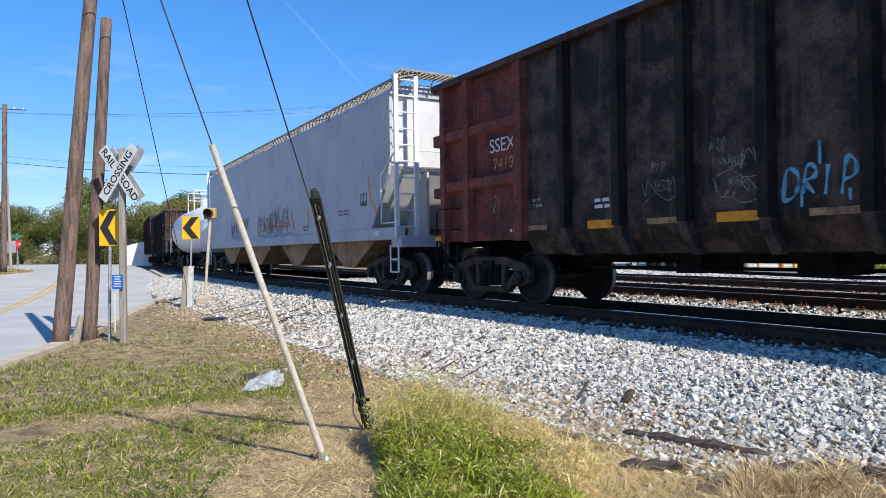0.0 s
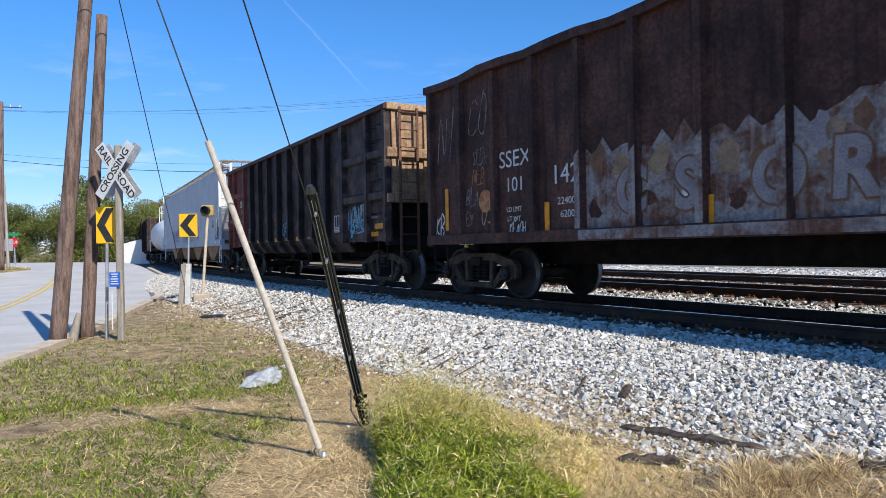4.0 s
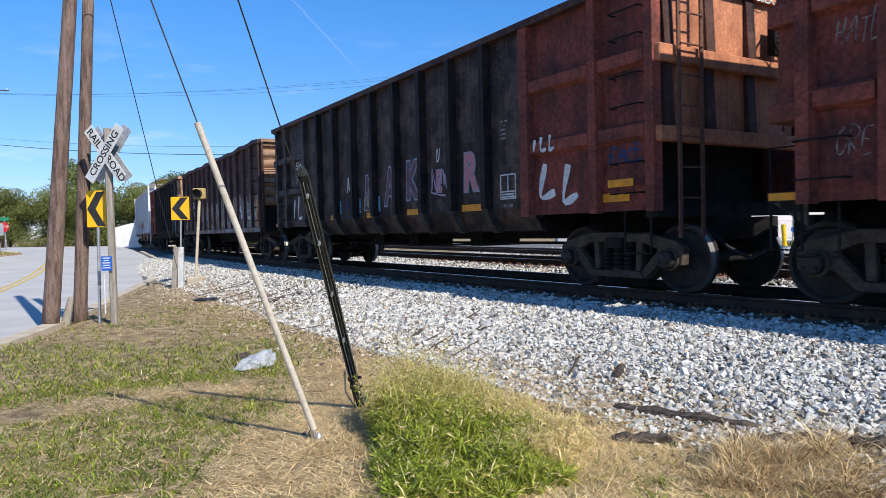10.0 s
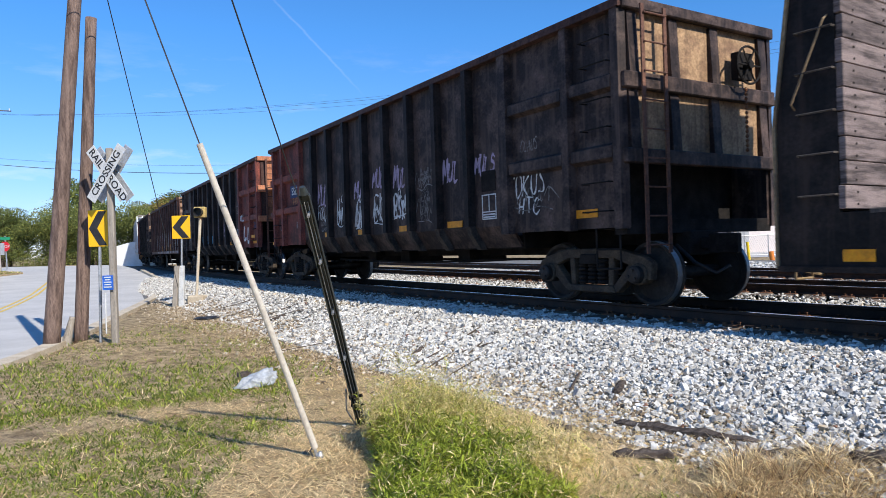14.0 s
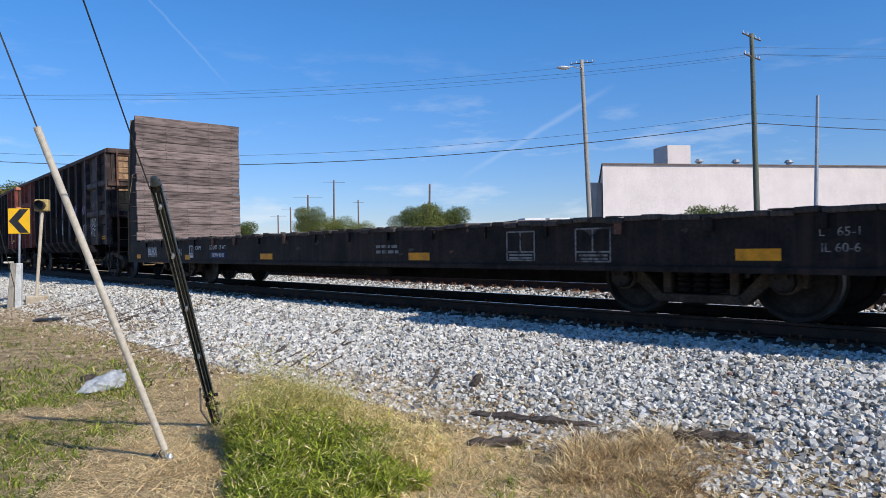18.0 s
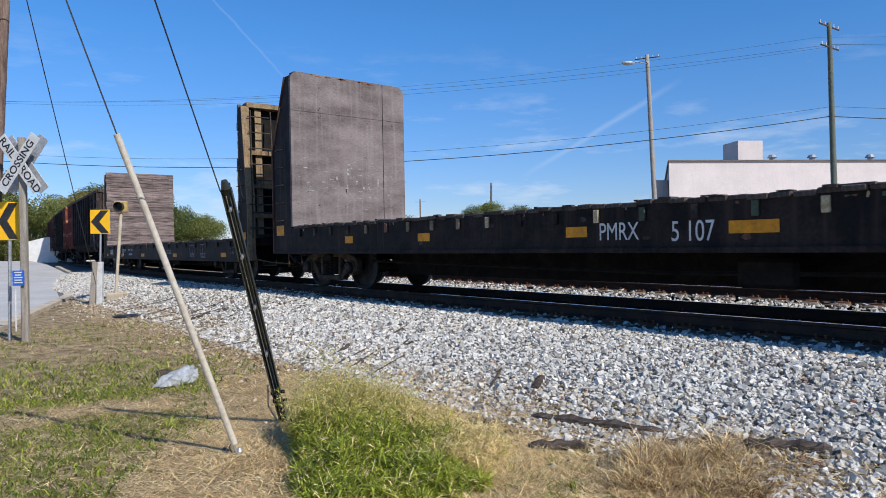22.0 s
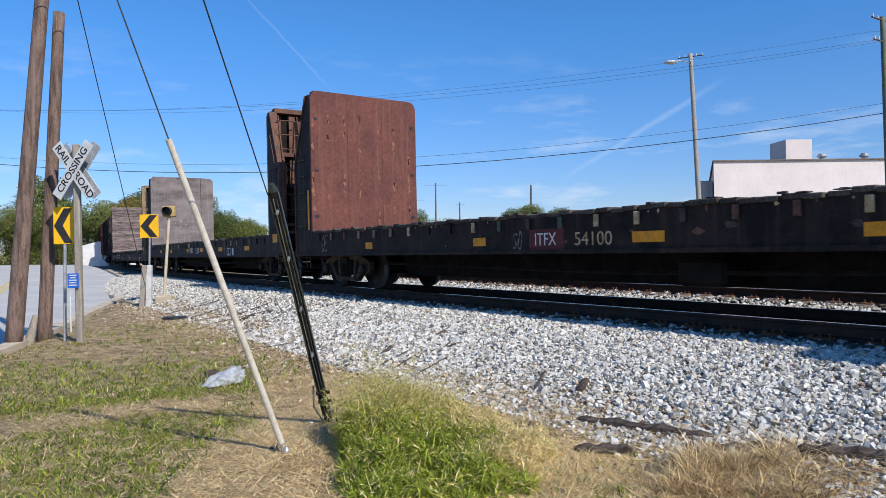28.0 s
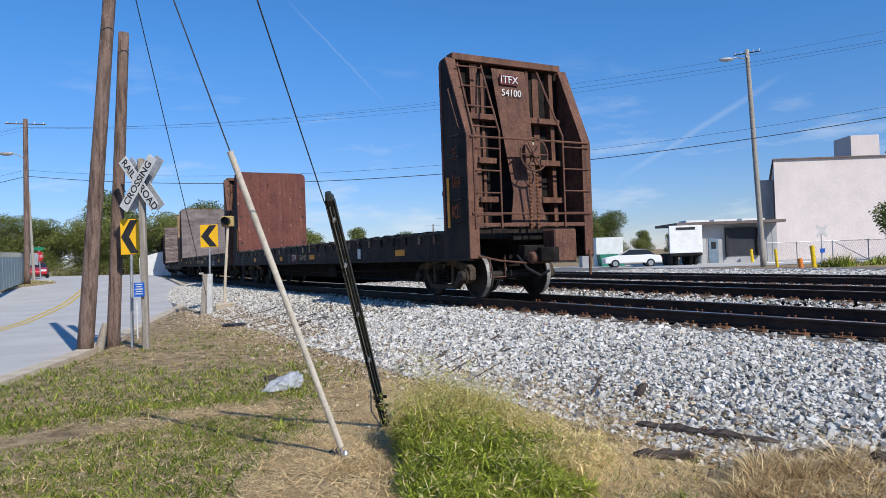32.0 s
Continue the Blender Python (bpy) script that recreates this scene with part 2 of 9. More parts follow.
M["rust"] = material("orange_rust", (0.13, 0.060, 0.032), (0.22, 0.095, 0.045), 0.9, scale=5, fine=60, bump=0.5, vary=0.3)
M["tie"] = material("weathered_tie", (0.10, 0.075, 0.055), (0.17, 0.13, 0.10), 0.95, scale=3, fine=40, stretch=(1, 8, 4), bump=0.8, vary=0.25)
M["black_steel"] = material("black_car_steel", (0.0225, 0.0165, 0.0158), (0.108, 0.072, 0.060), 0.62, scale=2.6, fine=24, bump=0.3, streak=((0.095, 0.064, 0.052), 0.8), spec=0.18, amount=0.9, spread=(0.44, 0.66))
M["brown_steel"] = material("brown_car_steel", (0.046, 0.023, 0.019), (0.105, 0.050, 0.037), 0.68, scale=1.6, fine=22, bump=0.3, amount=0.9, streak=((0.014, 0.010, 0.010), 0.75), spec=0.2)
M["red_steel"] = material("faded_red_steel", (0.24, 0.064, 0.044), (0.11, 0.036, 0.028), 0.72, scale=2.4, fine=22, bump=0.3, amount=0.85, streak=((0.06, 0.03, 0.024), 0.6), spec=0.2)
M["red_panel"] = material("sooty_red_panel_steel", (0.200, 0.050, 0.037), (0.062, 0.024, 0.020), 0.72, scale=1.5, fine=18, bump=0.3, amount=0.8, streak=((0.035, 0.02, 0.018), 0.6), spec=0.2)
M["tan_steel"] = material("tan_dusty_steel", (0.40, 0.255, 0.140), (0.22, 0.13, 0.075), 0.8, scale=2.8, fine=26, bump=0.3, amount=0.8, streak=((0.07, 0.042, 0.03), 0.7))
M["olive_end"] = material("muted_olive_tan_steel", (0.30, 0.212, 0.118), (0.19, 0.128, 0.073), 0.82, scale=2.2, fine=24, bump=0.25, amount=0.7, streak=((0.055, 0.038, 0.026), 0.7))
M["end_brown"] = material("rusty_brown_end_steel", (0.112, 0.054, 0.038), (0.17, 0.082, 0.052), 0.78, scale=2.8, fine=26, bump=0.3, amount=0.85, streak=((0.035, 0.020, 0.016), 0.6))
M["rust_plate"] = material("rust_red_plate", (0.150, 0.052, 0.039), (0.098, 0.036, 0.030), 0.78, scale=1.3, fine=14, bump=0.15, amount=0.5, streak=((0.25, 0.13, 0.09), 0.22))
M["under"] = material("grimy_underframe", (0.010, 0.009, 0.0085), (0.024, 0.020, 0.018), 0.85, scale=4, fine=40, bump=0.4, spec=0.15)
M["truck"] = material("dusty_truck_casting", (0.058, 0.044, 0.034), (0.105, 0.080, 0.056), 0.88, scale=5, fine=40, bump=0.4, spec=0.15)
# dust and scuffs on steel; on the flat cars' grab irons also painted highlights
M["dusty_foot"] = material("dusty_scuffed_glint_black_steel", (0.085, 0.070, 0.058), (0.030, 0.025, 0.022), 0.85, scale=4, fine=30, bump=0.3, spec=0.15)
M["wheel"] = material("wheel_steel", (0.026, 0.022, 0.020), (0.050, 0.042, 0.036), 0.7, 0.2, scale=4, fine=30, bump=0.2)
M["tread"] = material("polished_tread", (0.34, 0.33, 0.32), (0.22, 0.21, 0.205), 0.4, 0.4, scale=5, bump=0.05)
M["grey_paint"] = material("pale_grey_hopper_paint", (0.46, 0.47, 0.50), (0.39, 0.40, 0.43), 0.6, scale=0.8, fine=20, bump=0.08, amount=0.3, streak=((0.26, 0.25, 0.25), 0.35))
M["white_paint"] = material("white_paint", (0.80, 0.80, 0.78), (0.70, 0.69, 0.66), 0.5, scale=2, fine=30, bump=0.05, amount=0.2)
M["white_mark"] = material("white_stencil", (0.72, 0.72, 0.70), (0.55, 0.55, 0.53), 0.7, scale=6, fine=30, bump=0, amount=0.3)
M["grey_mark"] = material("faded_stencil", (0.25, 0.235, 0.22), (0.05, 0.045, 0.042), 0.8, scale=8, fine=30, bump=0, amount=0.4, spread=(0.48, 0.62))
M["yellow_mark"] = material("orange_yellow_reflective_strip", (0.80, 0.32, 0.012), (0.55, 0.22, 0.015), 0.5, scale=7, fine=30, bump=0, amount=0.35)
M["blue_mark"] = material("blue_graffiti", (0.13, 0.40, 0.56), (0.05, 0.12, 0.18), 0.65, scale=8, fine=30, bump=0, amount=0.4, spread=(0.52, 0.66))
M["pink_mark"] = material("pink_graffiti", (0.48, 0.21, 0.23), (0.16, 0.08, 0.08), 0.7, scale=16, fine=40, bump=0, amount=0.5, spread=(0.55, 0.68))
M["mauve_fill"] = material("faded_mauve_graffiti", (0.20, 0.105, 0.125), (0.06, 0.05, 0.07), 0.75, scale=3.5, fine=30, bump=0, amount=0.5, spread=(0.40, 0.66))
M["pale_edge"] = material("pale_blue_pink_outline", (0.16, 0.34, 0.44), (0.42, 0.24, 0.28), 0.7, scale=3, fine=30, bump=0, amount=0.4, spread=(0.42, 0.62))
M["lilac_mark"] = material("lilac_graffiti", (0.42, 0.33, 0.44), (0.14, 0.11, 0.13), 0.7, scale=16, fine=40, bump=0, amount=0.5, spread=(0.55, 0.68))
M["plank"] = material("weathered_grey_plank", (0.235, 0.178, 0.160), (0.058, 0.044, 0.040), 0.9, scale=1.5, fine=34, stretch=(1, 1.1, 10), bump=0.8, vary=0.30, amount=0.95, spread=(0.42, 0.66))
M["plywood"] = material("weathered_plywood", (0.228, 0.190, 0.180), (0.112, 0.089, 0.084), 0.9, scale=1.3, fine=22, stretch=(1, 0.6, 1.5), bump=0.2, amount=0.45, spread=(0.38, 0.66), streak=((0.30, 0.275, 0.265), 0.35))
M["bolt_hole"] = material("dark_hole", (0.012, 0.010, 0.010), (0.02, 0.017, 0.016), 0.9, bump=0)
M["deck"] = material("rotten_deck_wood", (0.060, 0.050, 0.045), (0.11, 0.09, 0.075), 0.95, scale=5, fine=40, stretch=(6, 1, 1), bump=0.8, vary=0.3)
M["pole_wood"] = material("creosoted_pole_wood", (0.205, 0.140, 0.110), (0.088, 0.057, 0.046), 0.9, scale=2.6, fine=22, stretch=(6, 6, 0.7), bump=1.0, amount=0.95, spread=(0.42, 0.62), streak=((0.28, 0.20, 0.165), 0.5))
M["grey_pole"] = material("weathered_grey_pole", (0.38, 0.345, 0.30), (0.27, 0.245, 0.21), 0.9, scale=3, fine=25, stretch=(5, 5, 0.5), bump=0.7)
M["green_pole"] = material("greenish_treated_pole", (0.15, 0.165, 0.125), (0.105, 0.115, 0.09), 0.9, scale=3, fine=25, stretch=(5, 5, 0.5), bump=0.7)
M["flat_black"] = material("sooty_black_flat_car_steel", (0.0095, 0.0085, 0.0085), (0.032, 0.023, 0.020), 0.66, scale=2.4, fine=24, bump=0.3, streak=((0.050, 0.034, 0.027), 0.7), spec=0.16, amount=0.85)
M["post_wood"] = material("weathered_grey_post_wood", (0.34, 0.30, 0.25), (0.22, 0.19, 0.155), 0.9, scale=3, fine=25, stretch=(6, 6, 0.6), bump=0.8)
M["dark_wood"] = material("charred_tie_wood", (0.055, 0.042, 0.034), (0.15, 0.12, 0.10), 0.95, scale=3, fine=40, stretch=(1, 10, 4), bump=1.0)
M["pvc"] = material("dull_cream_pipe", (0.57, 0.51, 0.425), (0.46, 0.40, 0.315), 0.55, scale=4, fine=40, bump=0.1, amount=0.35)
M["sign_post"] = material("dark_green_steel_post", (0.036, 0.041, 0.037), (0.055, 0.057, 0.050), 0.38, 0.1, scale=4, fine=40, bump=0.2, spec=0.5)
M["worn_steel"] = material("worn_bare_steel", (0.36, 0.36, 0.35), (0.20, 0.20, 0.19), 0.45, 0.2, scale=9, fine=40, bump=0.1)
M["galvanised"] = material("galvanised_steel", (0.42, 0.43, 0.44), (0.33, 0.34, 0.35), 0.45, 0.6, scale=5, fine=30, bump=0.1)
M["aluminium"] = material("dull_aluminium", (0.50, 0.51, 0.52), (0.40, 0.41, 0.42), 0.5, 0.4, scale=6, fine=30, bump=0.05)
M["sign_white"] = material("weathered_sign_white", (0.60, 0.60, 0.58), (0.48, 0.48, 0.47), 0.6, scale=7, fine=40, bump=0.05, amount=0.4)
M["sign_black"] = material("sign_black", (0.018, 0.018, 0.02), (0.03, 0.03, 0.03), 0.5, scale=6, bump=0)
M["sign_yellow"] = material("sign_yellow", (0.85, 0.46, 0.01), (0.75, 0.42, 0.02), 0.4, scale=3, bump=0, amount=0.15)
M["sign_red"] = material("sign_red", (0.55, 0.02, 0.03), (0.45, 0.02, 0.03), 0.5, scale=3, bump=0)
M["sign_blue"] = material("sign_blue", (0.02, 0.12, 0.52), (0.02, 0.10, 0.42), 0.5, scale=3, bump=0)
M["sign_green"] = material("sign_green", (0.02, 0.25, 0.12), (0.02, 0.20, 0.10), 0.5, scale=3, bump=0)
M["cable"] = material("steel_cable", (0.06, 0.06, 0.065), (0.09, 0.09, 0.09), 0.5, 0.5, bump=0)
M["bag"] = material("dusty_plastic_bag", (0.40, 0.415, 0.425), (0.28, 0.295, 0.305), 0.4, scale=8, fine=30, bump=0.4)
M["wall_white"] = material("painted_block_wall", (0.66, 0.585, 0.55), (0.58, 0.515, 0.485), 0.85, scale=0.35, fine=8, bump=0.1, amount=0.2, streak=((0.52, 0.46, 0.42), 0.3))
M["wall_grey"] = material("grey_metal_siding", (0.40, 0.40, 0.40), (0.32, 0.32, 0.32), 0.6, scale=0.5, fine=10, bump=0.1, amount=0.25)
M["dark"] = material("dark_opening", (0.025, 0.028, 0.035), (0.04, 0.04, 0.05), 0.7, scale=1, bump=0)
M["roof_dark"] = material("dark_roof_edge", (0.12, 0.09, 0.08), (0.18, 0.14, 0.12), 0.7, scale=1, bump=0)
M["bollard_yellow"] = material("bollard_yellow", (0.80, 0.55, 0.02), (0.65, 0.45, 0.03), 0.5, scale=4, bump=0.05)
M["bollard_orange"] = material("bollard_orange", (0.75, 0.24, 0.04), (0.60, 0.20, 0.05), 0.5, scale=4, bump=0.05)
M["car_white"] = material("white_car_paint", (0.80, 0.80, 0.80), (0.78, 0.78, 0.78), 0.2, scale=1, bump=0, amount=0.05)
M["car_red"] = material("red_car_paint", (0.40, 0.02, 0.03), (0.36, 0.02, 0.03), 0.2, scale=1, bump=0, amount=0.05)
M["glass"] = material("dark_car_glass", (0.02, 0.025, 0.03), (0.03, 0.03, 0.035), 0.08, scale=1, bump=0, amount=0.05)
M["tyre"] = material("black_tyre", (0.02, 0.02, 0.02), (0.03, 0.03, 0.03), 0.9, scale=8, bump=0.1)
M["bin_green"] = material("green_dumpster_steel", (0.02, 0.22, 0.15), (0.03, 0.17, 0.12), 0.6, scale=2, bump=0.1)
M["leaf_dark"] = material("dark_green_leaves", (0.095, 0.125, 0.036), (0.160, 0.188, 0.058), 0.65, scale=0.5, fine=6, bump=0, amount=0.3, island=0.5, thin=0.25)
M["leaf_light"] = material("light_green_leaves", (0.185, 0.205, 0.050), (0.245, 0.255, 0.066), 0.65, scale=0.5, fine=6, bump=0, amount=0.3, island=0.5, thin=0.25)
M["leaf_brown"] = material("browning_leaves", (0.196, 0.154, 0.042), (0.28, 0.168, 0.049), 0.65, scale=0.5, fine=6, bump=0, amount=0.3, island=0.5, thin=0.25)
M["bark"] = material("bark", (0.10, 0.075, 0.055), (0.06, 0.045, 0.035), 0.95, scale=4, fine=20, bump=0.8)
M["insulator"] = material("glazed_insulator", (0.62, 0.62, 0.63), (0.50, 0.49, 0.48), 0.2, bump=0)


# ---- mesh helpers ----
def box(bm, x0, x1, y0, y1, z0, z1):
    v = [bm.verts.new(p) for p in ((x0, y0, z0), (x1, y0, z0), (x1, y1, z0), (x0, y1, z0), (x0, y0, z1), (x1, y0, z1), (x1, y1, z1), (x0, y1, z1))]
    for f in ((3, 2, 1, 0), (4, 5, 6, 7), (0, 1, 5, 4), (1, 2, 6, 5), (2, 3, 7, 6), (3, 0, 4, 7)):
        bm.faces.new([v[i] for i in f])
    return v


def prism(bm, outline, a0, a1, axis="y"):
    """Extrudes a 2D outline (x, z), (y, z) or (x, y) along the remaining axis."""
    def at(p, a):
        return {"y": (p[0], a, p[1]), "x": (a, p[0], p[1]), "z": (p[0], p[1], a)}[axis]
    lo = [bm.verts.new(at(p, a0)) for p in outline]
    hi = [bm.verts.new(at(p, a1)) for p in outline]
    n = len(outline)
    bm.faces.new(lo[::-1])
    bm.faces.new(hi)
    for i in range(n):
        bm.faces.new((lo[i], lo[(i + 1) % n], hi[(i + 1) % n], hi[i]))
    return lo + hi


def rod(bm, p, q, r, r2=None, n=8, caps=True):
    p, q = Vector(p), Vector(q)
    r2 = r if r2 is None else r2
    turn = (q - p).to_track_quat("Z", "Y").to_matrix()
    lo, hi = [], []
    for i in range(n):
        a = 2 * math.pi * i / n
        d = turn @ Vector((math.cos(a), math.sin(a), 0))
        lo.append(bm.verts.new(p + d * r))
        hi.append(bm.verts.new(q + d * r2))
    for i in range(n):
        bm.faces.new((lo[i], lo[(i + 1) % n], hi[(i + 1) % n], hi[i]))
    if caps:
        bm.faces.new(lo[::-1])
        bm.faces.new(hi)
    return lo + hi


def pipe(bm, points, r, n=6):
    """One bent tube through the points."""
    p = [Vector(q) for q in points]
    rings = []
    for i, c in enumerate(p):
        d = (p[min(i + 1, len(p) - 1)] - p[max(i - 1, 0)])
        turn = (d if d.length > 1e-6 else Vector((0, 0, 1))).to_track_quat("Z", "Y").to_matrix()
        rings.append([bm.verts.new(c + turn @ Vector((math.cos(2 * math.pi * k / n), math.sin(2 * math.pi * k / n), 0)) * r) for k in range(n)])
    for lo, hi in zip(rings[:-1], rings[1:]):
        shift = min(range(n), key=lambda s: sum((lo[k].co - hi[(k + s) % n].co).length for k in range(n)))
        for k in range(n):
            bm.faces.new((lo[k], lo[(k + 1) % n], hi[(k + 1 + shift) % n], hi[(k + shift) % n]))
    bm.faces.new(rings[0][::-1])
    bm.faces.new(rings[-1])


def lathe(bm, profile, centre, axis="y", n=24):
    """Turns a profile of (radius, offset along the axis) about an axis through centre."""
    rings = []
    c = Vector(centre)
    for r, o in profile:
        ring = []
        for i in range(n):
            a = 2 * math.pi * i / n
            u, w = r * math.cos(a), r * math.sin(a)
            d = {"y": (u, o, w), "x": (o, u, w), "z": (u, w, o)}[axis]
            ring.append(bm.verts.new(c + Vector(d)))
        rings.append(ring)
    for lo, hi in zip(rings[:-1], rings[1:]):
        for i in range(n):
            bm.faces.new((lo[i], lo[(i + 1) % n], hi[(i + 1) % n], hi[i]))
    bm.faces.new(rings[0][::-1])
    bm.faces.new(rings[-1])


def mesh_of(name, bm, mat, bevel=0.0, smooth=False):
    bmesh.ops.recalc_face_normals(bm, faces=bm.faces)
    if bevel:
        bmesh.ops.bevel(bm, geom=bm.edges[:], offset=bevel, segments=1, affect="EDGES", clamp_overlap=True)
    me = bpy.data.meshes.new(name)
    bm.to_mesh(me)
    bm.free()
    for m in (mat if isinstance(mat, (list, tuple)) else [mat]):
        me.materials.append(M[m])
    if smooth:
        for p in me.polygons:
            p.use_smooth = True
    return me


def part(name, bm, mat, parent=None, label="", bevel=0.0, smooth=False, at=None):
    ob = new(name, mesh_of(name, bm, mat, bevel, smooth))
    if parent is not None:
        ob.parent = parent
    if at is not None:
        ob.matrix_basis = at
    return tagged(ob, label)


def share(name, me, parent=None, at=None, label=""):
    ob = new(name, me)
    if parent is not None:
        ob.parent = parent
    if at is not None:
        ob.matrix_basis = at
    return tagged(ob, label)


def thing(name, label, category, at=None, group="", kind=""):
    ob = new(name)
    ob.empty_display_size = 0.2
    if at is not None:
        ob.matrix_basis = at
    return tagged(ob, label, category, group, kind)


def lettering(name, text, size, mat, parent, at, label="", shear=0.0, width=1.0, bold=0.0):
    cu = bpy.data.curves.new(name, "FONT")
    cu.body, cu.size, cu.extrude, cu.shear, cu.align_x, cu.align_y = text, size, 0.001, shear, "CENTER", "CENTER"
    cu.offset = bold
    tmp = bpy.data.objects.new(name, cu)
    scene.collection.objects.link(tmp)
    me = bpy.data.meshes.new_from_object(tmp.evaluated_get(bpy.context.evaluated_depsgraph_get()))
    bpy.data.objects.remove(tmp)
    me.materials.clear()
    me.materials.append(M[mat])
    return share(name, me, parent, at @ Matrix.Diagonal((width, 1, 1, 1)), label)


# ---- the track's line ----
TH0, K0, K1, NEAR = radians(32.6), 0.00206, -1.15e-5, 7.0
RAIL_Z = 0.69
_s = np.arange(-150.0, 260.0, 0.1)
_th = TH0 - K0 * np.clip(_s, -30, 120) - K1 * np.clip(_s, -30, 120) ** 2 / 2
_x = np.cumsum(-np.sin(_th)) * 0.1
_y = np.cumsum(np.cos(_th)) * 0.1
_i = int(np.argmin(abs(_s)))
_x += NEAR * math.cos(TH0) - _x[_i]
_y += NEAR * math.sin(TH0) - _y[_i]
MID = 1.54     # from the cars' near side to the track's middle


def line(s, lat=0.0):
    """The place at s metres along the track, lat metres beyond the cars' near side, and the heading."""
    th = np.interp(s, _s, _th)
    return np.interp(s, _s, _x) + lat * np.cos(th), np.interp(s, _s, _y) + lat * np.sin(th), th


def along(x, y):
    """s and lat of a place (arrays)."""
    x, y = np.asarray(x, float), np.asarray(y, float)
    s = -(x - _x[_i]) * math.sin(TH0) + (y - _y[_i]) * math.cos(TH0)
    for _ in range(4):
        s = np.clip(s, -145, 255)
        px, py, th = line(s)
        s = s + (-(x - px) * np.sin(th) + (y - py) * np.cos(th))
    s = np.clip(s, -145, 255)
    px, py, th = line(s)
    return s, (x - px) * np.cos(th) + (y - py) * np.sin(th)


def smooth_step(a, b, v):
    t = np.clip((v - a) / (b - a), 0, 1)
    return t * t * (3 - 2 * t)


# the kerb's line on the grass side of the road, and the road's far edge
KERB = np.array([(-5.9, 2.0), (-6.6, 8.0), (-7.1, 11.5), (-7.75, 14.5), (-9.1, 19.4), (-11.4, 27.9), (-15.5, 38.0), (-22.0, 50.0), (-29.0, 62.0)])
ROAD_FAR = np.array([(-16.0, 2.0), (-17.5, 10.0), (-20.5, 20.0), (-25.5, 33.0), (-31.5, 45.0), (-38.0, 58.0), (-46.0, 74.0)])


def kerb_x(y):
    return np.interp(y, KERB[:, 1], KERB[:, 0])


def ground_z(x, y):
    """The ground's height: lawn at 0, a ballast bank up to the track, the yard behind it."""
    x, y = np.asarray(x, float), np.asarray(y, float)
    s, lat = along(x, y)
    bank = 0.47 * smooth_step(-2.9, -0.3, lat)
    yard = -0.30 * smooth_step(13.5, 22.0, lat)
    lip = 0.02 * np.sin(x * 1.7 + 0.6 * y) * np.cos(y * 1.3) * smooth_step(-1.5, -3.5, lat)
    road = -0.16 * smooth_step(0.55, 0.18, x - kerb_x(y)) * smooth_step(120, 90, y) * smooth_step(0, 1, lat * -1 - 2)
    rise = 0.95 * smooth_step(22, 60, y) * smooth_step(-9, -24, x) * smooth_step(-1.5, -6.0, lat)
    return bank + yard + lip + road + rise


# ---- ground, ballast, road ----
def sheet(name, xs, ys, mat, label, category, height=ground_z, lift=0.0):
    gx, gy = np.meshgrid(xs, ys, indexing="ij")
    z = height(gx.ravel(), gy.ravel()) + lift
    verts = np.stack([gx.ravel(), gy.ravel(), z], -1)
    n, m = len(xs), len(ys)
    i, j = np.meshgrid(np.arange(n - 1), np.arange(m - 1), indexing="ij")
    a = (i * m + j).ravel()
    faces = np.stack([a, a + m, a + m + 1, a + 1], -1)
    me = bpy.data.meshes.new(name)
    me.from_pydata(verts.tolist(), [], faces.tolist())
    me.materials.append(M[mat])
    for p in me.polygons:
        p.use_smooth = True
    return tagged(new(name, me), label, category, kind="structure")


def spaced(lo, hi, centre, n, k):
    u = np.linspace(-1, 1, n)
    v = np.sinh(k * u) / np.sinh(k)
    return np.where(v < 0, centre + v * (centre - lo), centre + v * (hi - centre))


ground = sheet("ground", spaced(-900, 900, -1, 260, 6.0), spaced(-300, 1800, 8, 280, 6.4), "soil",
               "dry soil with straw and patchy grass beside the railway", "ground")


def swept(name, profile, s0, s1, step, mat, parent=None, mats=None, mid=None, label="", kind="", close=True):
    """Sweeps a profile of (lat, z) along the track's line."""
    ss = np.arange(s0, s1 + step, step)
    prof = np.array(profile, float)
    k = len(prof)
    verts = []
    for s in ss:
        off = mid(s) if mid else 0.0
        x, y, th = line(s, 0.0)
        for l, z in prof:
            verts.append((x + (l + off) * math.cos(th), y + (l + off) * math.sin(th), z))
    faces, idx = [], []
    for a in range(len(ss) - 1):
        for b in range(k if close else k - 1):
            c = (b + 1) % k
            faces.append((a * k + b, a * k + c, (a + 1) * k + c, (a + 1) * k + b))
            idx.append(mats[b] if mats else 0)
    me = bpy.data.meshes.new(name)
    me.from_pydata(verts, [], faces)
    for m in (mat if isinstance(mat, list) else [mat]):
        me.materials.append(M[m])
    me.polygons.foreach_set("material_index", idx)
    bm = bmesh.new()
    bm.from_mesh(me)
    bmesh.ops.recalc_face_normals(bm, faces=bm.faces)
    bm.to_mesh(me)
    bm.free()
    return share(name, me, parent, label=label)


# the ballast's bed, a little over the ground
bed = [(-3.3, -0.10), (-2.75, 0.012), (-2.4, 0.085), (-2.0, 0.19), (-1.3, 0.335), (-0.6, 0.45), (-0.2, 0.485), (0.2, 0.49), (2.9, 0.49), (3.4, 0.46), (4.6, 0.47), (8.2, 0.47), (9.0, 0.46), (13.0, 0.46), (14.5, 0.42), (17.0, 0.30), (24.0, 0.24), (30.0, 0.22)]
ballast = swept("ballast", bed, -70, 210, 1.0, "ballast", close=False)
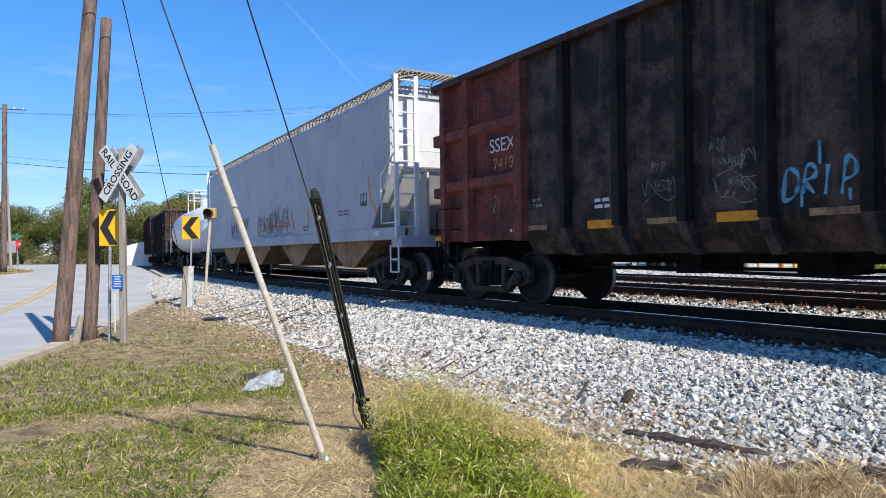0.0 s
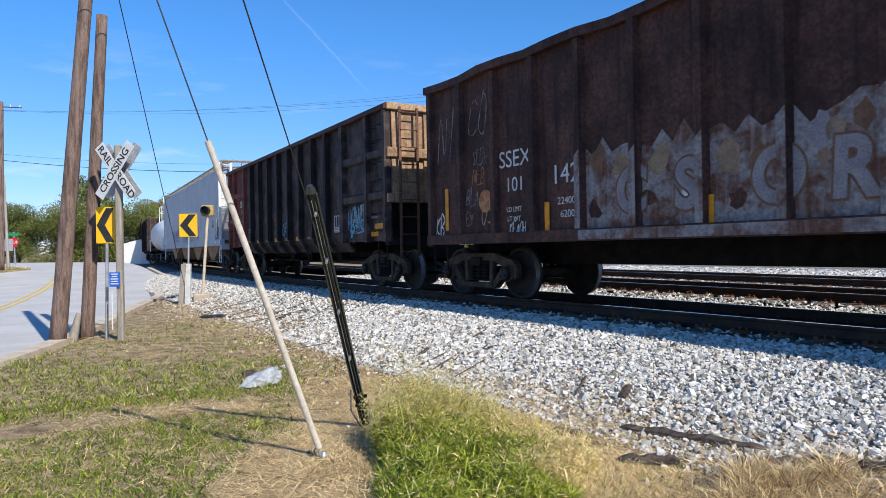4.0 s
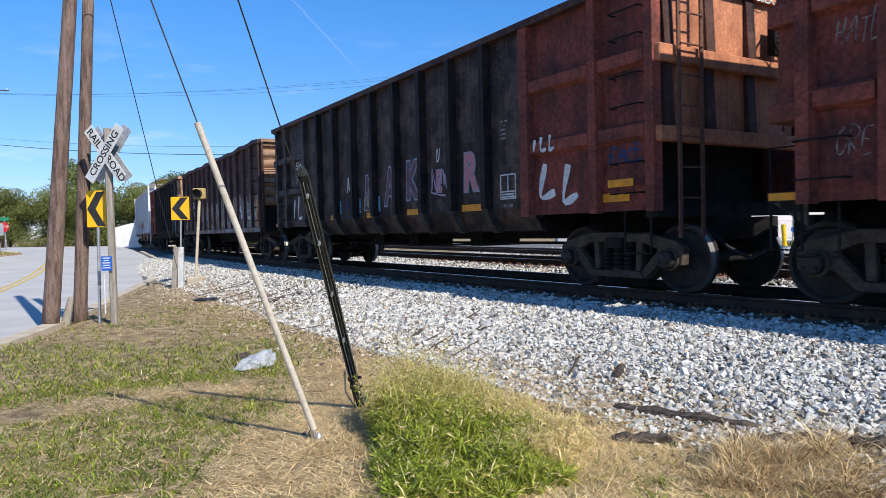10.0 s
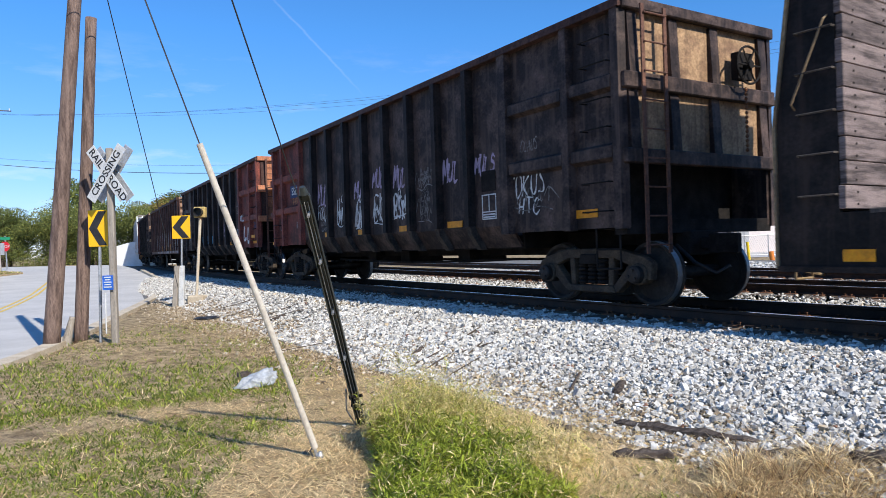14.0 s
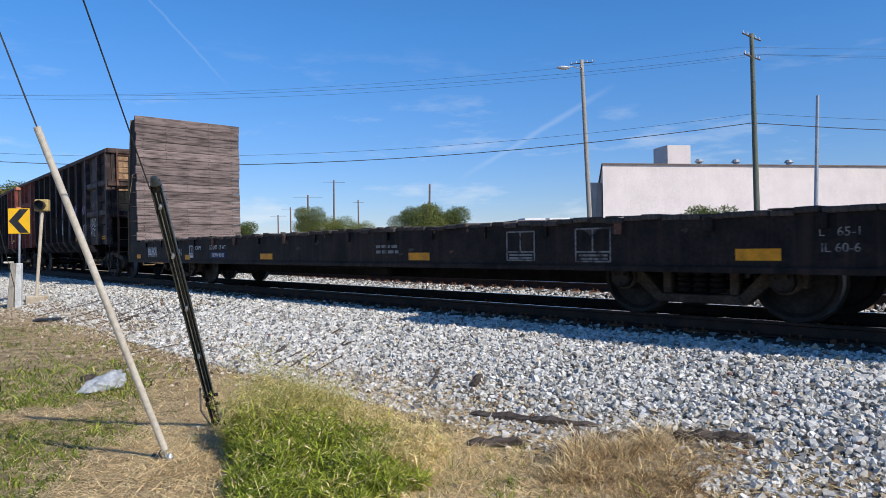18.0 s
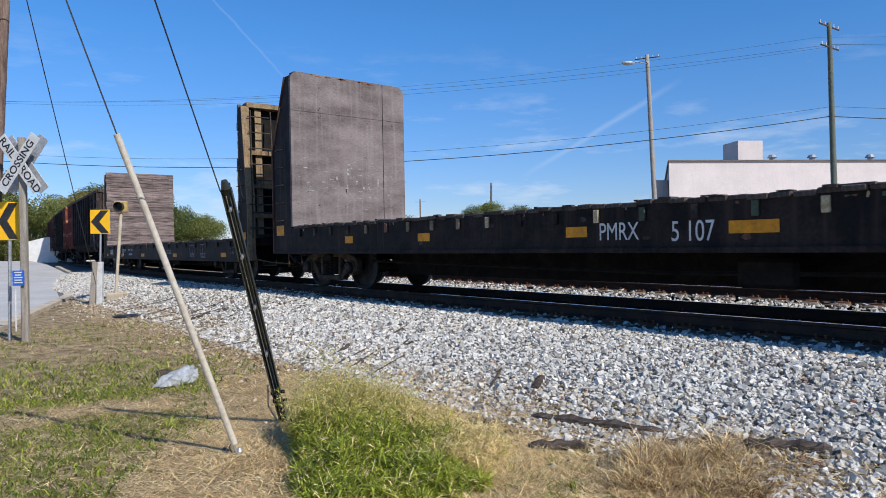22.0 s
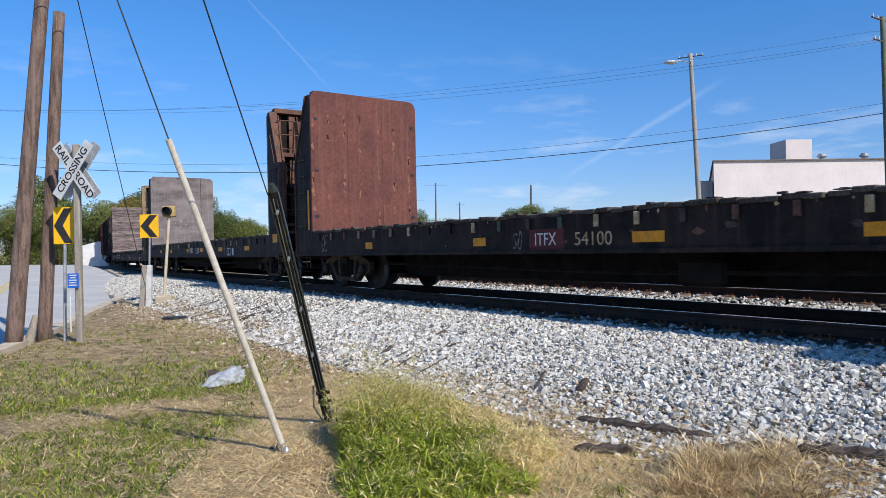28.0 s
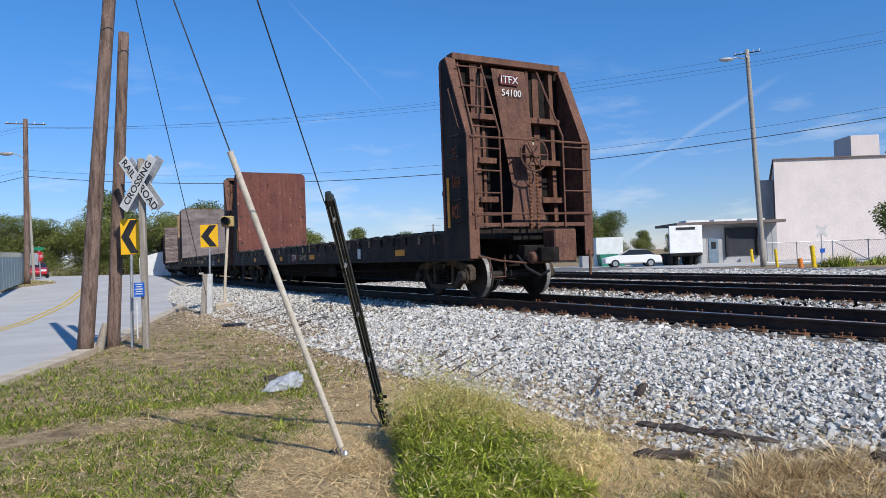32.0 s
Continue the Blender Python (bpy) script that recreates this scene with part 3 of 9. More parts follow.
tagged(ballast, "bed of pale grey crushed stone under the tracks", "ballast", kind="structure")

RAIL = [(-0.070, 0.0), (-0.070, 0.012), (-0.012, 0.030), (-0.009, 0.125), (-0.036, 0.137), (-0.036, 0.160), (-0.028, 0.171), (0.028, 0.171), (0.036, 0.160), (0.036, 0.137), (0.009, 0.125), (0.012, 0.030), (0.070, 0.012), (0.070, 0.0)]
RAIL_MATS = [0] * 6 + [1] + [0] * 7
TRACK_MID = [lambda s: MID, lambda s: MID + 4.45 + 0.055 * max(-8.0, min(s, 60.0)), lambda s: MID + 8.75 + 0.085 * max(-8.0, min(s, 60.0))]

# a tie plate with its spikes, shared by all ties of the near track
bm = bmesh.new()
prism(bm, [(-0.18, 0.0), (0.18, 0.0), (0.18, 0.014), (0.09, 0.022), (-0.09, 0.022), (-0.18, 0.014)], -0.095, 0.095, "y")
plate_mesh = mesh_of("tie_plate", bm, "rust")
bm = bmesh.new()
box(bm, -0.009, 0.009, -0.009, 0.009, 0.0, 0.03)
box(bm, -0.024, 0.012, -0.016, 0.016, 0.028, 0.040)
spike_mesh = mesh_of("spike", bm, "rust")
bm = bmesh.new()
box(bm, -1.30, 1.30, -0.115, 0.115, -0.17, 0.0)
tie_mesh = mesh_of("tie", bm, "tie", bevel=0.012)
bm = bmesh.new()
prism(bm, [(-0.075, 0.0), (0.075, 0.0), (0.075, 0.02), (-0.075, 0.02)], -0.02, 0.02, "y")
box(bm, -0.085, -0.06, -0.03, 0.03, 0.0, 0.05)
anchor_mesh = mesh_of("rail_anchor", bm, "rust")

for k, mid in enumerate(TRACK_MID):
    track = thing("railway_track", ("near railway track with dark rusty rails on wooden ties", "second railway track with dark rusty rails", "far siding track with dark rusty rails")[k], "railway track", kind="structure")
    for g in (-0.753, 0.753):
        swept("rail", [(g + l, RAIL_Z - 0.171 + z) for l, z in RAIL], -60, 200, 1.0, ["rail_side", "rail_top"], track, RAIL_MATS, mid)
    step = 0.53
    for i in range(int((46 if k == 0 else 30) / step)):
        s = -6 + i * step
        x, y, th = line(s, mid(s))
        r = random.Random(i * 7 + k)
        share("tie", tie_mesh, track, pose(x, y, RAIL_Z - 0.171 - 0.004 - r.uniform(0, 0.006), 0, 0, math.degrees(th) + r.uniform(-1, 1)))
        if s < 26:
            for g in (-0.753, 0.753):
                x, y, th = line(s, mid(s) + g)
                plate = share("tie_plate", plate_mesh, track, pose(x, y, RAIL_Z - 0.171 - 0.006, 0, 0, math.degrees(th)))
                if k < 2 and s < 18:
                    for dx, dy in ((-0.085, 0.05), (-0.085, -0.05)):
                        share("spike", spike_mesh, plate, pose(dx - 0.012, dy, 0.012 + r.uniform(0, 0.015), 0, 0, 0))
                    if k == 0 and g < 0 and r.random() < 0.5:
                        x2, y2, _ = line(s + 0.17, mid(s) + g)
                        share("rail_anchor", anchor_mesh, track, pose(x2, y2, RAIL_Z - 0.171 - 0.02, 0, 0, math.degrees(th)))


# ---- loose stones ----
g_ = (1 + 5 ** 0.5) / 2
ICO = np.array([(-1, g_, 0), (1, g_, 0), (-1, -g_, 0), (1, -g_, 0), (0, -1, g_), (0, 1, g_), (0, -1, -g_), (0, 1, -g_), (g_, 0, -1), (g_, 0, 1), (-g_, 0, -1), (-g_, 0, 1)], float) / 3.5
ICO_F = np.array([(0, 11, 5), (0, 5, 1), (0, 1, 7), (0, 7, 10), (0, 10, 11), (1, 5, 9), (5, 11, 4), (11, 10, 2), (10, 7, 6), (7, 1, 8), (3, 9, 4), (3, 4, 2), (3, 2, 6), (3, 6, 8), (3, 8, 9), (4, 9, 5), (2, 4, 11), (6, 2, 10), (8, 6, 7), (9, 8, 1)])
OCT = np.array([(1, 0, 0), (-1, 0, 0), (0, 1, 0), (0, -1, 0), (0, 0, 1), (0, 0, -1)], float) * 0.62
OCT_F = np.array([(0, 2, 4), (2, 1, 4), (1, 3, 4), (3, 0, 4), (2, 0, 5), (1, 2, 5), (3, 1, 5), (0, 3, 5)])


CUB = np.array([(x, y, z) for x in (-1, 1) for y in (-1, 1) for z in (-1, 1)], float) * 0.40
CUB_F = np.array([(0, 1, 3), (0, 3, 2), (4, 6, 7), (4, 7, 5), (0, 4, 5), (0, 5, 1), (2, 3, 7), (2, 7, 6), (0, 2, 6), (0, 6, 4), (1, 5, 7), (1, 7, 3)])


def chips(name, places, sizes, mat, seed, label, category, flat=0.9, solid=(OCT, OCT_F, 0.22)):
    """Many angular chips in one mesh: corners of a solid pushed about, each chip turned at random."""
    rng = np.random.default_rng(seed)
    n = len(places)
    base, f, push = solid
    k = len(base)
    v = base[None] * rng.uniform(0.55, 1.15, (n, 1, 3)) + rng.uniform(-push, push, (n, k, 3))
    q = rng.normal(size=(n, 4))
    q /= np.linalg.norm(q, axis=1, keepdims=True)
    w, x, y, z = q.T
    R = np.stack([1 - 2 * (y * y + z * z), 2 * (x * y - z * w), 2 * (x * z + y * w), 2 * (x * y + z * w), 1 - 2 * (x * x + z * z), 2 * (y * z - x * w), 2 * (x * z - y * w), 2 * (y * z + x * w), 1 - 2 * (x * x + y * y)], -1).reshape(n, 3, 3)
    v = np.einsum("nij,nkj->nki", R, v) * sizes[:, None, None]
    v[:, :, 2] *= flat
    v += places[:, None, :]
    faces = (f[None] + (np.arange(n) * k)[:, None, None]).reshape(-1, 3)
    me = bpy.data.meshes.new(name)
    me.vertices.add(n * k)
    me.vertices.foreach_set("co", v.ravel())
    me.loops.add(len(faces) * 3)
    me.loops.foreach_set("vertex_index", faces.ravel())
    me.polygons.add(len(faces))
    me.polygons.foreach_set("loop_start", np.arange(len(faces)) * 3)
    me.polygons.foreach_set("use_smooth", np.zeros(len(faces), bool))
    me.update(calc_edges=True)
    me.materials.append(M[mat])
    return tagged(new(name, me), label, category, kind="stuff")


def bed_z(lat):
    return np.interp(lat, [p[0] for p in bed], [p[1] for p in bed])


def stone_places(n, s0, s1, l0, l1, seed, sink=0.0, grow=0.0):
    rng = np.random.default_rng(seed)
    s, lat = rng.uniform(s0, s1, n), rng.uniform(l0, l1, n)
    x, y, _ = line(s, lat)
    z = np.maximum(bed_z(lat), ground_z(x, y)) + rng.uniform(-0.02, 0.036, n) - sink
    return np.stack([x, y, z], -1), lat, s


for count, s0, s1, seed, mean, solid, low in ((46000, -4, 6.0, 3, 0.0052, (CUB, CUB_F, 0.16), 0.016), (28000, -4, 6.0, 7, 0.0054, (ICO, ICO_F, 0.16), 0.014), (21000, 6.0, 12.5, 63, 0.0072, (CUB, CUB_F, 0.20), 0.02), (13000, 6.0, 12.5, 67, 0.0056, (OCT, OCT_F, 0.22), 0.02)):
    pl, lat, ss = stone_places(count, s0, s1, -2.85, 0.15, seed)
    chips("ballast_stones", pl, np.random.default_rng(seed + 2).gamma(7.0, mean, len(pl)).clip(low, 0.085), "stone", seed + 1, "loose pale grey crushed stones on the bank", "ballast stones", solid=solid)
pl, lat, ss = stone_places(9000, -16, -4, -2.85, 0.2, 53)
chips("ballast_stones", pl, np.random.default_rng(55).uniform(0.04, 0.085, len(pl)), "stone", 54, "loose pale grey crushed stones along the bank", "ballast stones")
pl, lat, ss = stone_places(20000, 12.5, 42, -2.8, 0.2, 13)
chips("ballast_stones", pl, np.random.default_rng(15).uniform(0.04, 0.085, len(pl)), "stone", 14, "loose pale grey crushed stones along the bank", "ballast stones")
pl, lat, ss = stone_places(34000, -6, 28, 2.9, 13.0, 23)
chips("ballast_stones", pl, np.random.default_rng(25).uniform(0.04, 0.085, len(pl)), "stone", 24, "pale crushed stones between the tracks", "ballast stones")
pl, lat, ss = stone_places(22000, -8, 34, 13.0, 27.0, 27)
chips("ballast_stones", pl, np.random.default_rng(28).uniform(0.10, 0.22, len(pl)), "stone", 29, "pale crushed stones spread over the yard", "ballast stones", flat=0.4)
pl, lat, ss = stone_places(5000, -6, 22, 0.3, 2.8, 33, sink=0.01)
chips("ballast_stones", pl, np.random.default_rng(35).uniform(0.04, 0.08, len(pl)), "stone", 34, "crushed stones between the rails", "ballast stones")
# scattered stones at the foot of the bank, thinning out into the grass
rng = np.random.default_rng(43)
s_, l_ = rng.uniform(-4, 30, 9000), -2.5 - rng.gamma(1.2, 0.36, 9000)
x_, y_, _ = line(s_, l_)
pl = np.stack([x_, y_, ground_z(x_, y_) + 0.008], -1)
chips("ballast_stones", pl, rng.gamma(5.0, 0.007, len(pl)).clip(0.012, 0.06), "stone_brown", 44, "scattered soil-stained stones at the foot of the bank", "ballast stones", solid=(CUB, CUB_F, 0.20))
s_, l_ = rng.uniform(-4, 22, 5200), -2.35 + rng.normal(0, 0.22, 5200)
x_, y_, _ = line(s_, l_)
pl = np.stack([x_, y_, np.maximum(bed_z(l_), ground_z(x_, y_)) + rng.uniform(0.0, 0.03, len(s_))], -1)
chips("ballast_stones", pl, rng.gamma(5.0, 0.0085, len(pl)).clip(0.012, 0.07), "stone_brown", 46, "soil-stained stones along the foot of the bank", "ballast stones", solid=(CUB, CUB_F, 0.20))


# ---- road and kerb ----
def ribbon(name, left, right, lift, mat, label, category, n=60, parent=None, kind="structure"):
    ys = np.linspace(left[0][1], left[-1][1], n)
    yr = np.linspace(right[0][1], right[-1][1], n)
    L, R = np.array(left), np.array(right)
    verts = []
    for a, b in zip(ys, yr):
        p = np.array((np.interp(a, L[:, 1], L[:, 0]), a))
        q = np.array((np.interp(b, R[:, 1], R[:, 0]), b))
        for u in np.linspace(0, 1, 9):
            c = p + (q - p) * u
            verts.append((c[0], c[1], float(road_z(c[0], c[1])) + lift))
    faces = [(i * 9 + j, i * 9 + j + 1, (i + 1) * 9 + j + 1, (i + 1) * 9 + j) for i in range(n - 1) for j in range(8)]
    me = bpy.data.meshes.new(name)
    me.from_pydata(verts, [], faces)
    me.materials.append(M[mat])
    ob = share(name, me, parent)
    return tagged(ob, label, category, kind=kind)


def road_z(x, y):
    rise = 0.95 * smooth_step(22, 60, y)
    return -0.11 + rise


ribbon("road", ROAD_FAR.tolist(), KERB.tolist(), 0.03, "asphalt", "pale grey asphalt road curving towards the crossing", "road")
for d in (0.0, 0.28):
    yel = [(-10.4 - d, 8.0), (-11.6 - d, 15.0), (-13.6 - d, 21.0), (-17.6 - d, 30.4), (-22.6 - d, 41.0), (-27.5 - d, 50.0), (-33.0 - d, 60.0)]
    ribbon("road_marking", [(x - 0.12, y) for x, y in yel], yel, 0.036, "yellow_line", "worn yellow centre line on the road", "road marking")
bm = bmesh.new()
pts = [(float(kerb_x(y)), y) for y in np.linspace(3, 46, 44)]
for (ax, ay), (bx, by) in zip(pts[:-1], pts[1:]):
    za, zb = float(road_z(ax, ay)), float(road_z(bx, by))
    v = [bm.verts.new(p) for p in ((ax, ay, za - 0.1), (ax + 0.32, ay, za - 0.1), (ax + 0.32, ay, za + 0.14), (ax + 0.03, ay, za + 0.15), (bx, by, zb - 0.1), (bx + 0.32, by, zb - 0.1), (bx + 0.32, by, zb + 0.14), (bx + 0.03, by, zb + 0.15))]
    for f in ((0, 1, 2, 3), (7, 6, 5, 4), (0, 4, 5, 1), (1, 5, 6, 2), (2, 6, 7, 3), (3, 7, 4, 0)):
        bm.faces.new([v[i] for i in f])
tagged(part("kerb", bm, "concrete"), "worn concrete kerb along the road", "kerb", kind="structure")
# yard paving by the warehouse
bm = bmesh.new()
v = [bm.verts.new(p) for p in ((4, 47, 0.19), (60, 47, 0.19), (60, 64, 0.19), (4, 64, 0.19))]
bm.faces.new(v)
bmesh.ops.subdivide_edges(bm, edges=bm.edges[:], cuts=3, use_grid_fill=True)
tagged(part("yard_pavement", bm, "asphalt"), "pale concrete loading yard in front of the warehouse", "pavement", kind="structure")


# ---- grass ----
def blades(name, roots, heights, lean, width, mats, mat_of, seed, label, category):
    rng = np.random.default_rng(seed)
    n = len(roots)
    a = rng.uniform(0, 2 * np.pi, n)
    side = np.stack([np.cos(a), np.sin(a), 0 * a], -1) * (width * rng.uniform(0.6, 1.3, n))[:, None] / 2
    b = rng.uniform(0, 2 * np.pi, n)
    bend = np.stack([np.cos(b), np.sin(b), 0 * b], -1) * (heights * lean * rng.uniform(0.3, 1.0, n))[:, None]
    up = np.zeros((n, 3))
    up[:, 2] = heights
    mid = roots + up * 0.6 + bend * 0.35
    tip = roots + up * rng.uniform(0.75, 1.0, n)[:, None] + bend
    v = np.stack([roots - side, roots + side, mid + side * 0.8, mid - side * 0.8, tip], 1).reshape(-1, 3)
    base = (np.arange(n) * 5)[:, None]
    quads = base + np.array([0, 1, 2, 3])
    tris = base + np.array([3, 2, 4])
    me = bpy.data.meshes.new(name)
    me.vertices.add(len(v))
    me.vertices.foreach_set("co", v.ravel())
    loops = np.concatenate([quads, tris], 1).ravel()
    me.loops.add(len(loops))
    me.loops.foreach_set("vertex_index", loops)
    me.polygons.add(2 * n)
    starts = np.stack([np.arange(n) * 7, np.arange(n) * 7 + 4], -1).ravel()
    me.polygons.foreach_set("loop_start", starts)
    me.polygons.foreach_set("material_index", np.repeat(mat_of, 2).astype(np.int32))
    me.polygons.foreach_set("use_smooth", np.zeros(2 * n, bool))
    me.update(calc_edges=True)
    for m in mats:
        me.materials.append(M[m])
    return tagged(new(name, me), label, category, kind="stuff")


def green_patch(x, y):
    """Where the lawn is green: soft patches, with a bare footpath between them."""
    v = np.array([noise.noise((a * 0.7, b * 1.0, 0.3)) * 0.8 + noise.noise((a * 2.6, b * 2.6, 4.0)) * 0.6 + noise.noise((a * 9.0, b * 9.0, 9.0)) * 0.75 for a, b in zip(x, y)])
    path = np.exp(-(((y - 6.75 - 0.55 * (x + 3.0)) / 0.33) ** 2)) * smooth_step(-1.6, -2.4, x)
    lawn = smooth_step(-0.85, -1.75, x + 0.10 * (y - 5.0)) - 1.3 * path
    bare = smooth_step(9.6, 11.2, y) + 0.8 * np.exp(-(((x + 1.2) / 0.9) ** 2)) * smooth_step(8.8, 7.4, y)
    return v + 0.95 * lawn - 0.75 * bare - 0.16


def lawn(n, r0, r1, seed, scale, a0=-0.85, a1=0.66):
    rng = np.random.default_rng(seed)
    r_ = r0 + (r1 - r0) * rng.uniform(0, 1, n) ** 1.2
    a_ = rng.uniform(a0, a1, n)
    gx, gy = r_ * np.sin(a_), r_ * np.cos(a_)
    s_, l_ = along(gx, gy)
    ok = (l_ < -2.85) & (gx > kerb_x(gy) + 0.2)
    gx, gy, l_ = gx[ok], gy[ok], l_[ok]
    g = green_patch(gx, gy)
    green = g > rng.normal(0.20, 0.30, len(gx))
    keep = (green & (rng.uniform(0, 1, len(gx)) < 0.60 + 0.9 * np.clip(g, 0, 1))) | (~green & (rng.uniform(0, 1, len(gx)) < 0.30))
    gx, gy, green = gx[keep], gy[keep], green[keep]
    roots = np.stack([gx, gy, ground_z(gx, gy) - 0.004], -1)
    hh = np.where(green, rng.gamma(4.0, 0.0072, len(gx)).clip(0.012, 0.07), rng.uniform(0.006, 0.026, len(gx))) * scale
    tuft = np.array([noise.noise((p * 6.0, q * 6.0, 5.0)) + 0.7 * noise.noise((p * 15.0, q * 15.0, 8.0)) for p, q in zip(gx, gy)])
    hh = hh * np.where(green, np.clip(1.0 + 1.2 * tuft, 0.35, 2.3), 1.0)
    mat = np.where(green & (rng.uniform(0, 1, len(gx)) < 0.93), 0, 1)
    mat = np.where((mat == 0) & (rng.uniform(0, 1, len(gx)) < np.clip(0.20 + 0.45 * tuft, 0.02, 0.6)), 2, mat)
    blades("lawn_grass", roots, hh, np.where(green, 1.7, 4.5), np.where(green, 0.0092, 0.0045) * scale, ["blade_green", "blade_brown", "blade_lime"], mat, seed + 1, "short patchy lawn, green with straw-coloured gaps", "grass")


lawn(215000, 2.5, 8.5, 71, 1.0)
lawn(80000, 8.0, 17.0, 171, 1.5)
lawn(60000, 0.3, 9.0, 271, 1.6, 0.66, 5.43)
lawn(5000, 0.3, 2.5, 273, 1.3)


def litter(n, x0, x1, y0, y1, seed, mats, label, long=0.11, weight=None):
    """Dead strands lying on the ground, each one a thin sliver."""
    rng = np.random.default_rng(seed)
    x, y = rng.uniform(x0, x1, n), rng.uniform(y0, y1, n)
    s_, l_ = along(x, y)
    ok = (l_ < -2.5 + 0.28 * rng.normal(size=n)) & (x > kerb_x(y) + 0.25)
    if weight is not None:
        ok &= rng.uniform(0, 1, n) < weight(x, y)
    x, y = x[ok], y[ok]
    n = len(x)
    a = rng.uniform(0, 2 * np.pi, n) * 0.5 + 1.4 * np.array([noise.noise((p * 1.3, q * 1.3, seed)) for p, q in zip(x, y)])
    ln = long * rng.gamma(4.0, 0.25, n)
    wd = rng.uniform(0.0018, 0.005, n)
    z = np.maximum(ground_z(x, y), bed_z(along(x, y)[1]) + 0.02) + rng.uniform(0.002, 0.02, n)
    tilt = rng.normal(0, 0.12, n)
    d = np.stack([np.cos(a) * ln, np.sin(a) * ln, tilt * ln], -1)
    side = np.stack([-np.sin(a) * wd, np.cos(a) * wd, 0 * a], -1)
    c = np.stack([x, y, z], -1)
    v = np.stack([c - side, c + side, c + d + np.array((0, 0, 0.004))], 1).reshape(-1, 3)
    me = bpy.data.meshes.new("straw_litter")
    me.vertices.add(3 * n)
    me.vertices.foreach_set("co", v.ravel())
    me.loops.add(3 * n)
    me.loops.foreach_set("vertex_index", np.arange(3 * n))
    me.polygons.add(n)
    me.polygons.foreach_set("loop_start", np.arange(n) * 3)
    me.polygons.foreach_set("material_index", rng.integers(0, len(mats), n).astype(np.int32))
    me.update(calc_edges=True)
    for m in mats:
        me.materials.append(M[m])
    return tagged(new("straw_litter", me), label, "dead grass", kind="stuff")


def straw_weight(x, y):
    """Thick straw round the guards and at the foot of the bank, thin on the lawn and the footpath."""
    g = np.array([noise.noise((a * 1.1, b * 1.1, 7.0)) * 0.9 + noise.noise((a * 4.0, b * 4.0, 2.0)) * 0.5 for a, b in zip(x, y)])
    heap = np.exp(-(((x + 0.72) / 0.72) ** 2) - (((y - 5.75) / 1.25) ** 2)) + 0.7 * smooth_step(0.3, 0.9, x) * (1 - 0.85 * smooth_step(1.1, 1.6, x)) + 0.5 * smooth_step(-4.6, -3.1, along(x, y)[1])
    return np.clip(0.26 + 0.40 * g + 0.9 * heap, 0.06, 1.0) * np.where((green_patch(x, y) > 0.15) & (heap < 0.3), 0.22, 1.0)


litter(250000, -3.6, 4.2, 3.2, 8.6, 301, ["blade_straw", "blade_straw", "blade_brown"], "bleached straw strewn over the soil", 0.10, straw_weight)
litter(50000, -6.5, 5.5, -7.0, 3.4, 305, ["blade_straw", "blade_brown"], "bleached straw strewn over the soil", 0.14, straw_weight)
litter(90000, -7.0, 0.5, 6.5, 17.0, 303, ["blade_straw", "blade_brown"], "bleached straw strewn over the soil", 0.14, straw_weight)


def clump(name, cx, cy, rx, ry, height, n, green_share, seed, label, lean=0.7, width=0.006, lime=0.4, mats=("blade_green", "blade_straw", "blade_lime")):
    rng = np.random.default_rng(seed)
    a, r = rng.uniform(0, 2 * np.pi, n), np.sqrt(rng.uniform(0, 1, n)) * (0.85 + 0.3 * rng.uniform(0, 1, n))
    wob = 1 + 0.18 * np.sin(3 * a + seed) + 0.1 * np.sin(7 * a)
    x, y = cx + rx * r * np.cos(a) * wob, cy + ry * r * np.sin(a) * wob
    lump = np.array([0.8 + 0.75 * noise.noise((p * 7, q * 7, seed)) for p, q in zip(x, y)])
    hh = height * (1.05 - 0.8 * np.clip(r, 0, 1.1) ** 2) * rng.uniform(0.35, 1.1, n) * lump
    hh = np.maximum(hh, 0.03)
    roots = np.stack([x, y, ground_z(x, y) - 0.01], -1)
    # the back is drier
    dry = rng.uniform(0, 1, n) > green_share - 0.25 * (y - cy) / ry
    mat = np.where(dry, 1, np.where(rng.uniform(0, 1, n) < lime, 2, 0))
    blades(name, roots, hh, lean, width, mats, mat, seed + 1, label, "grass")


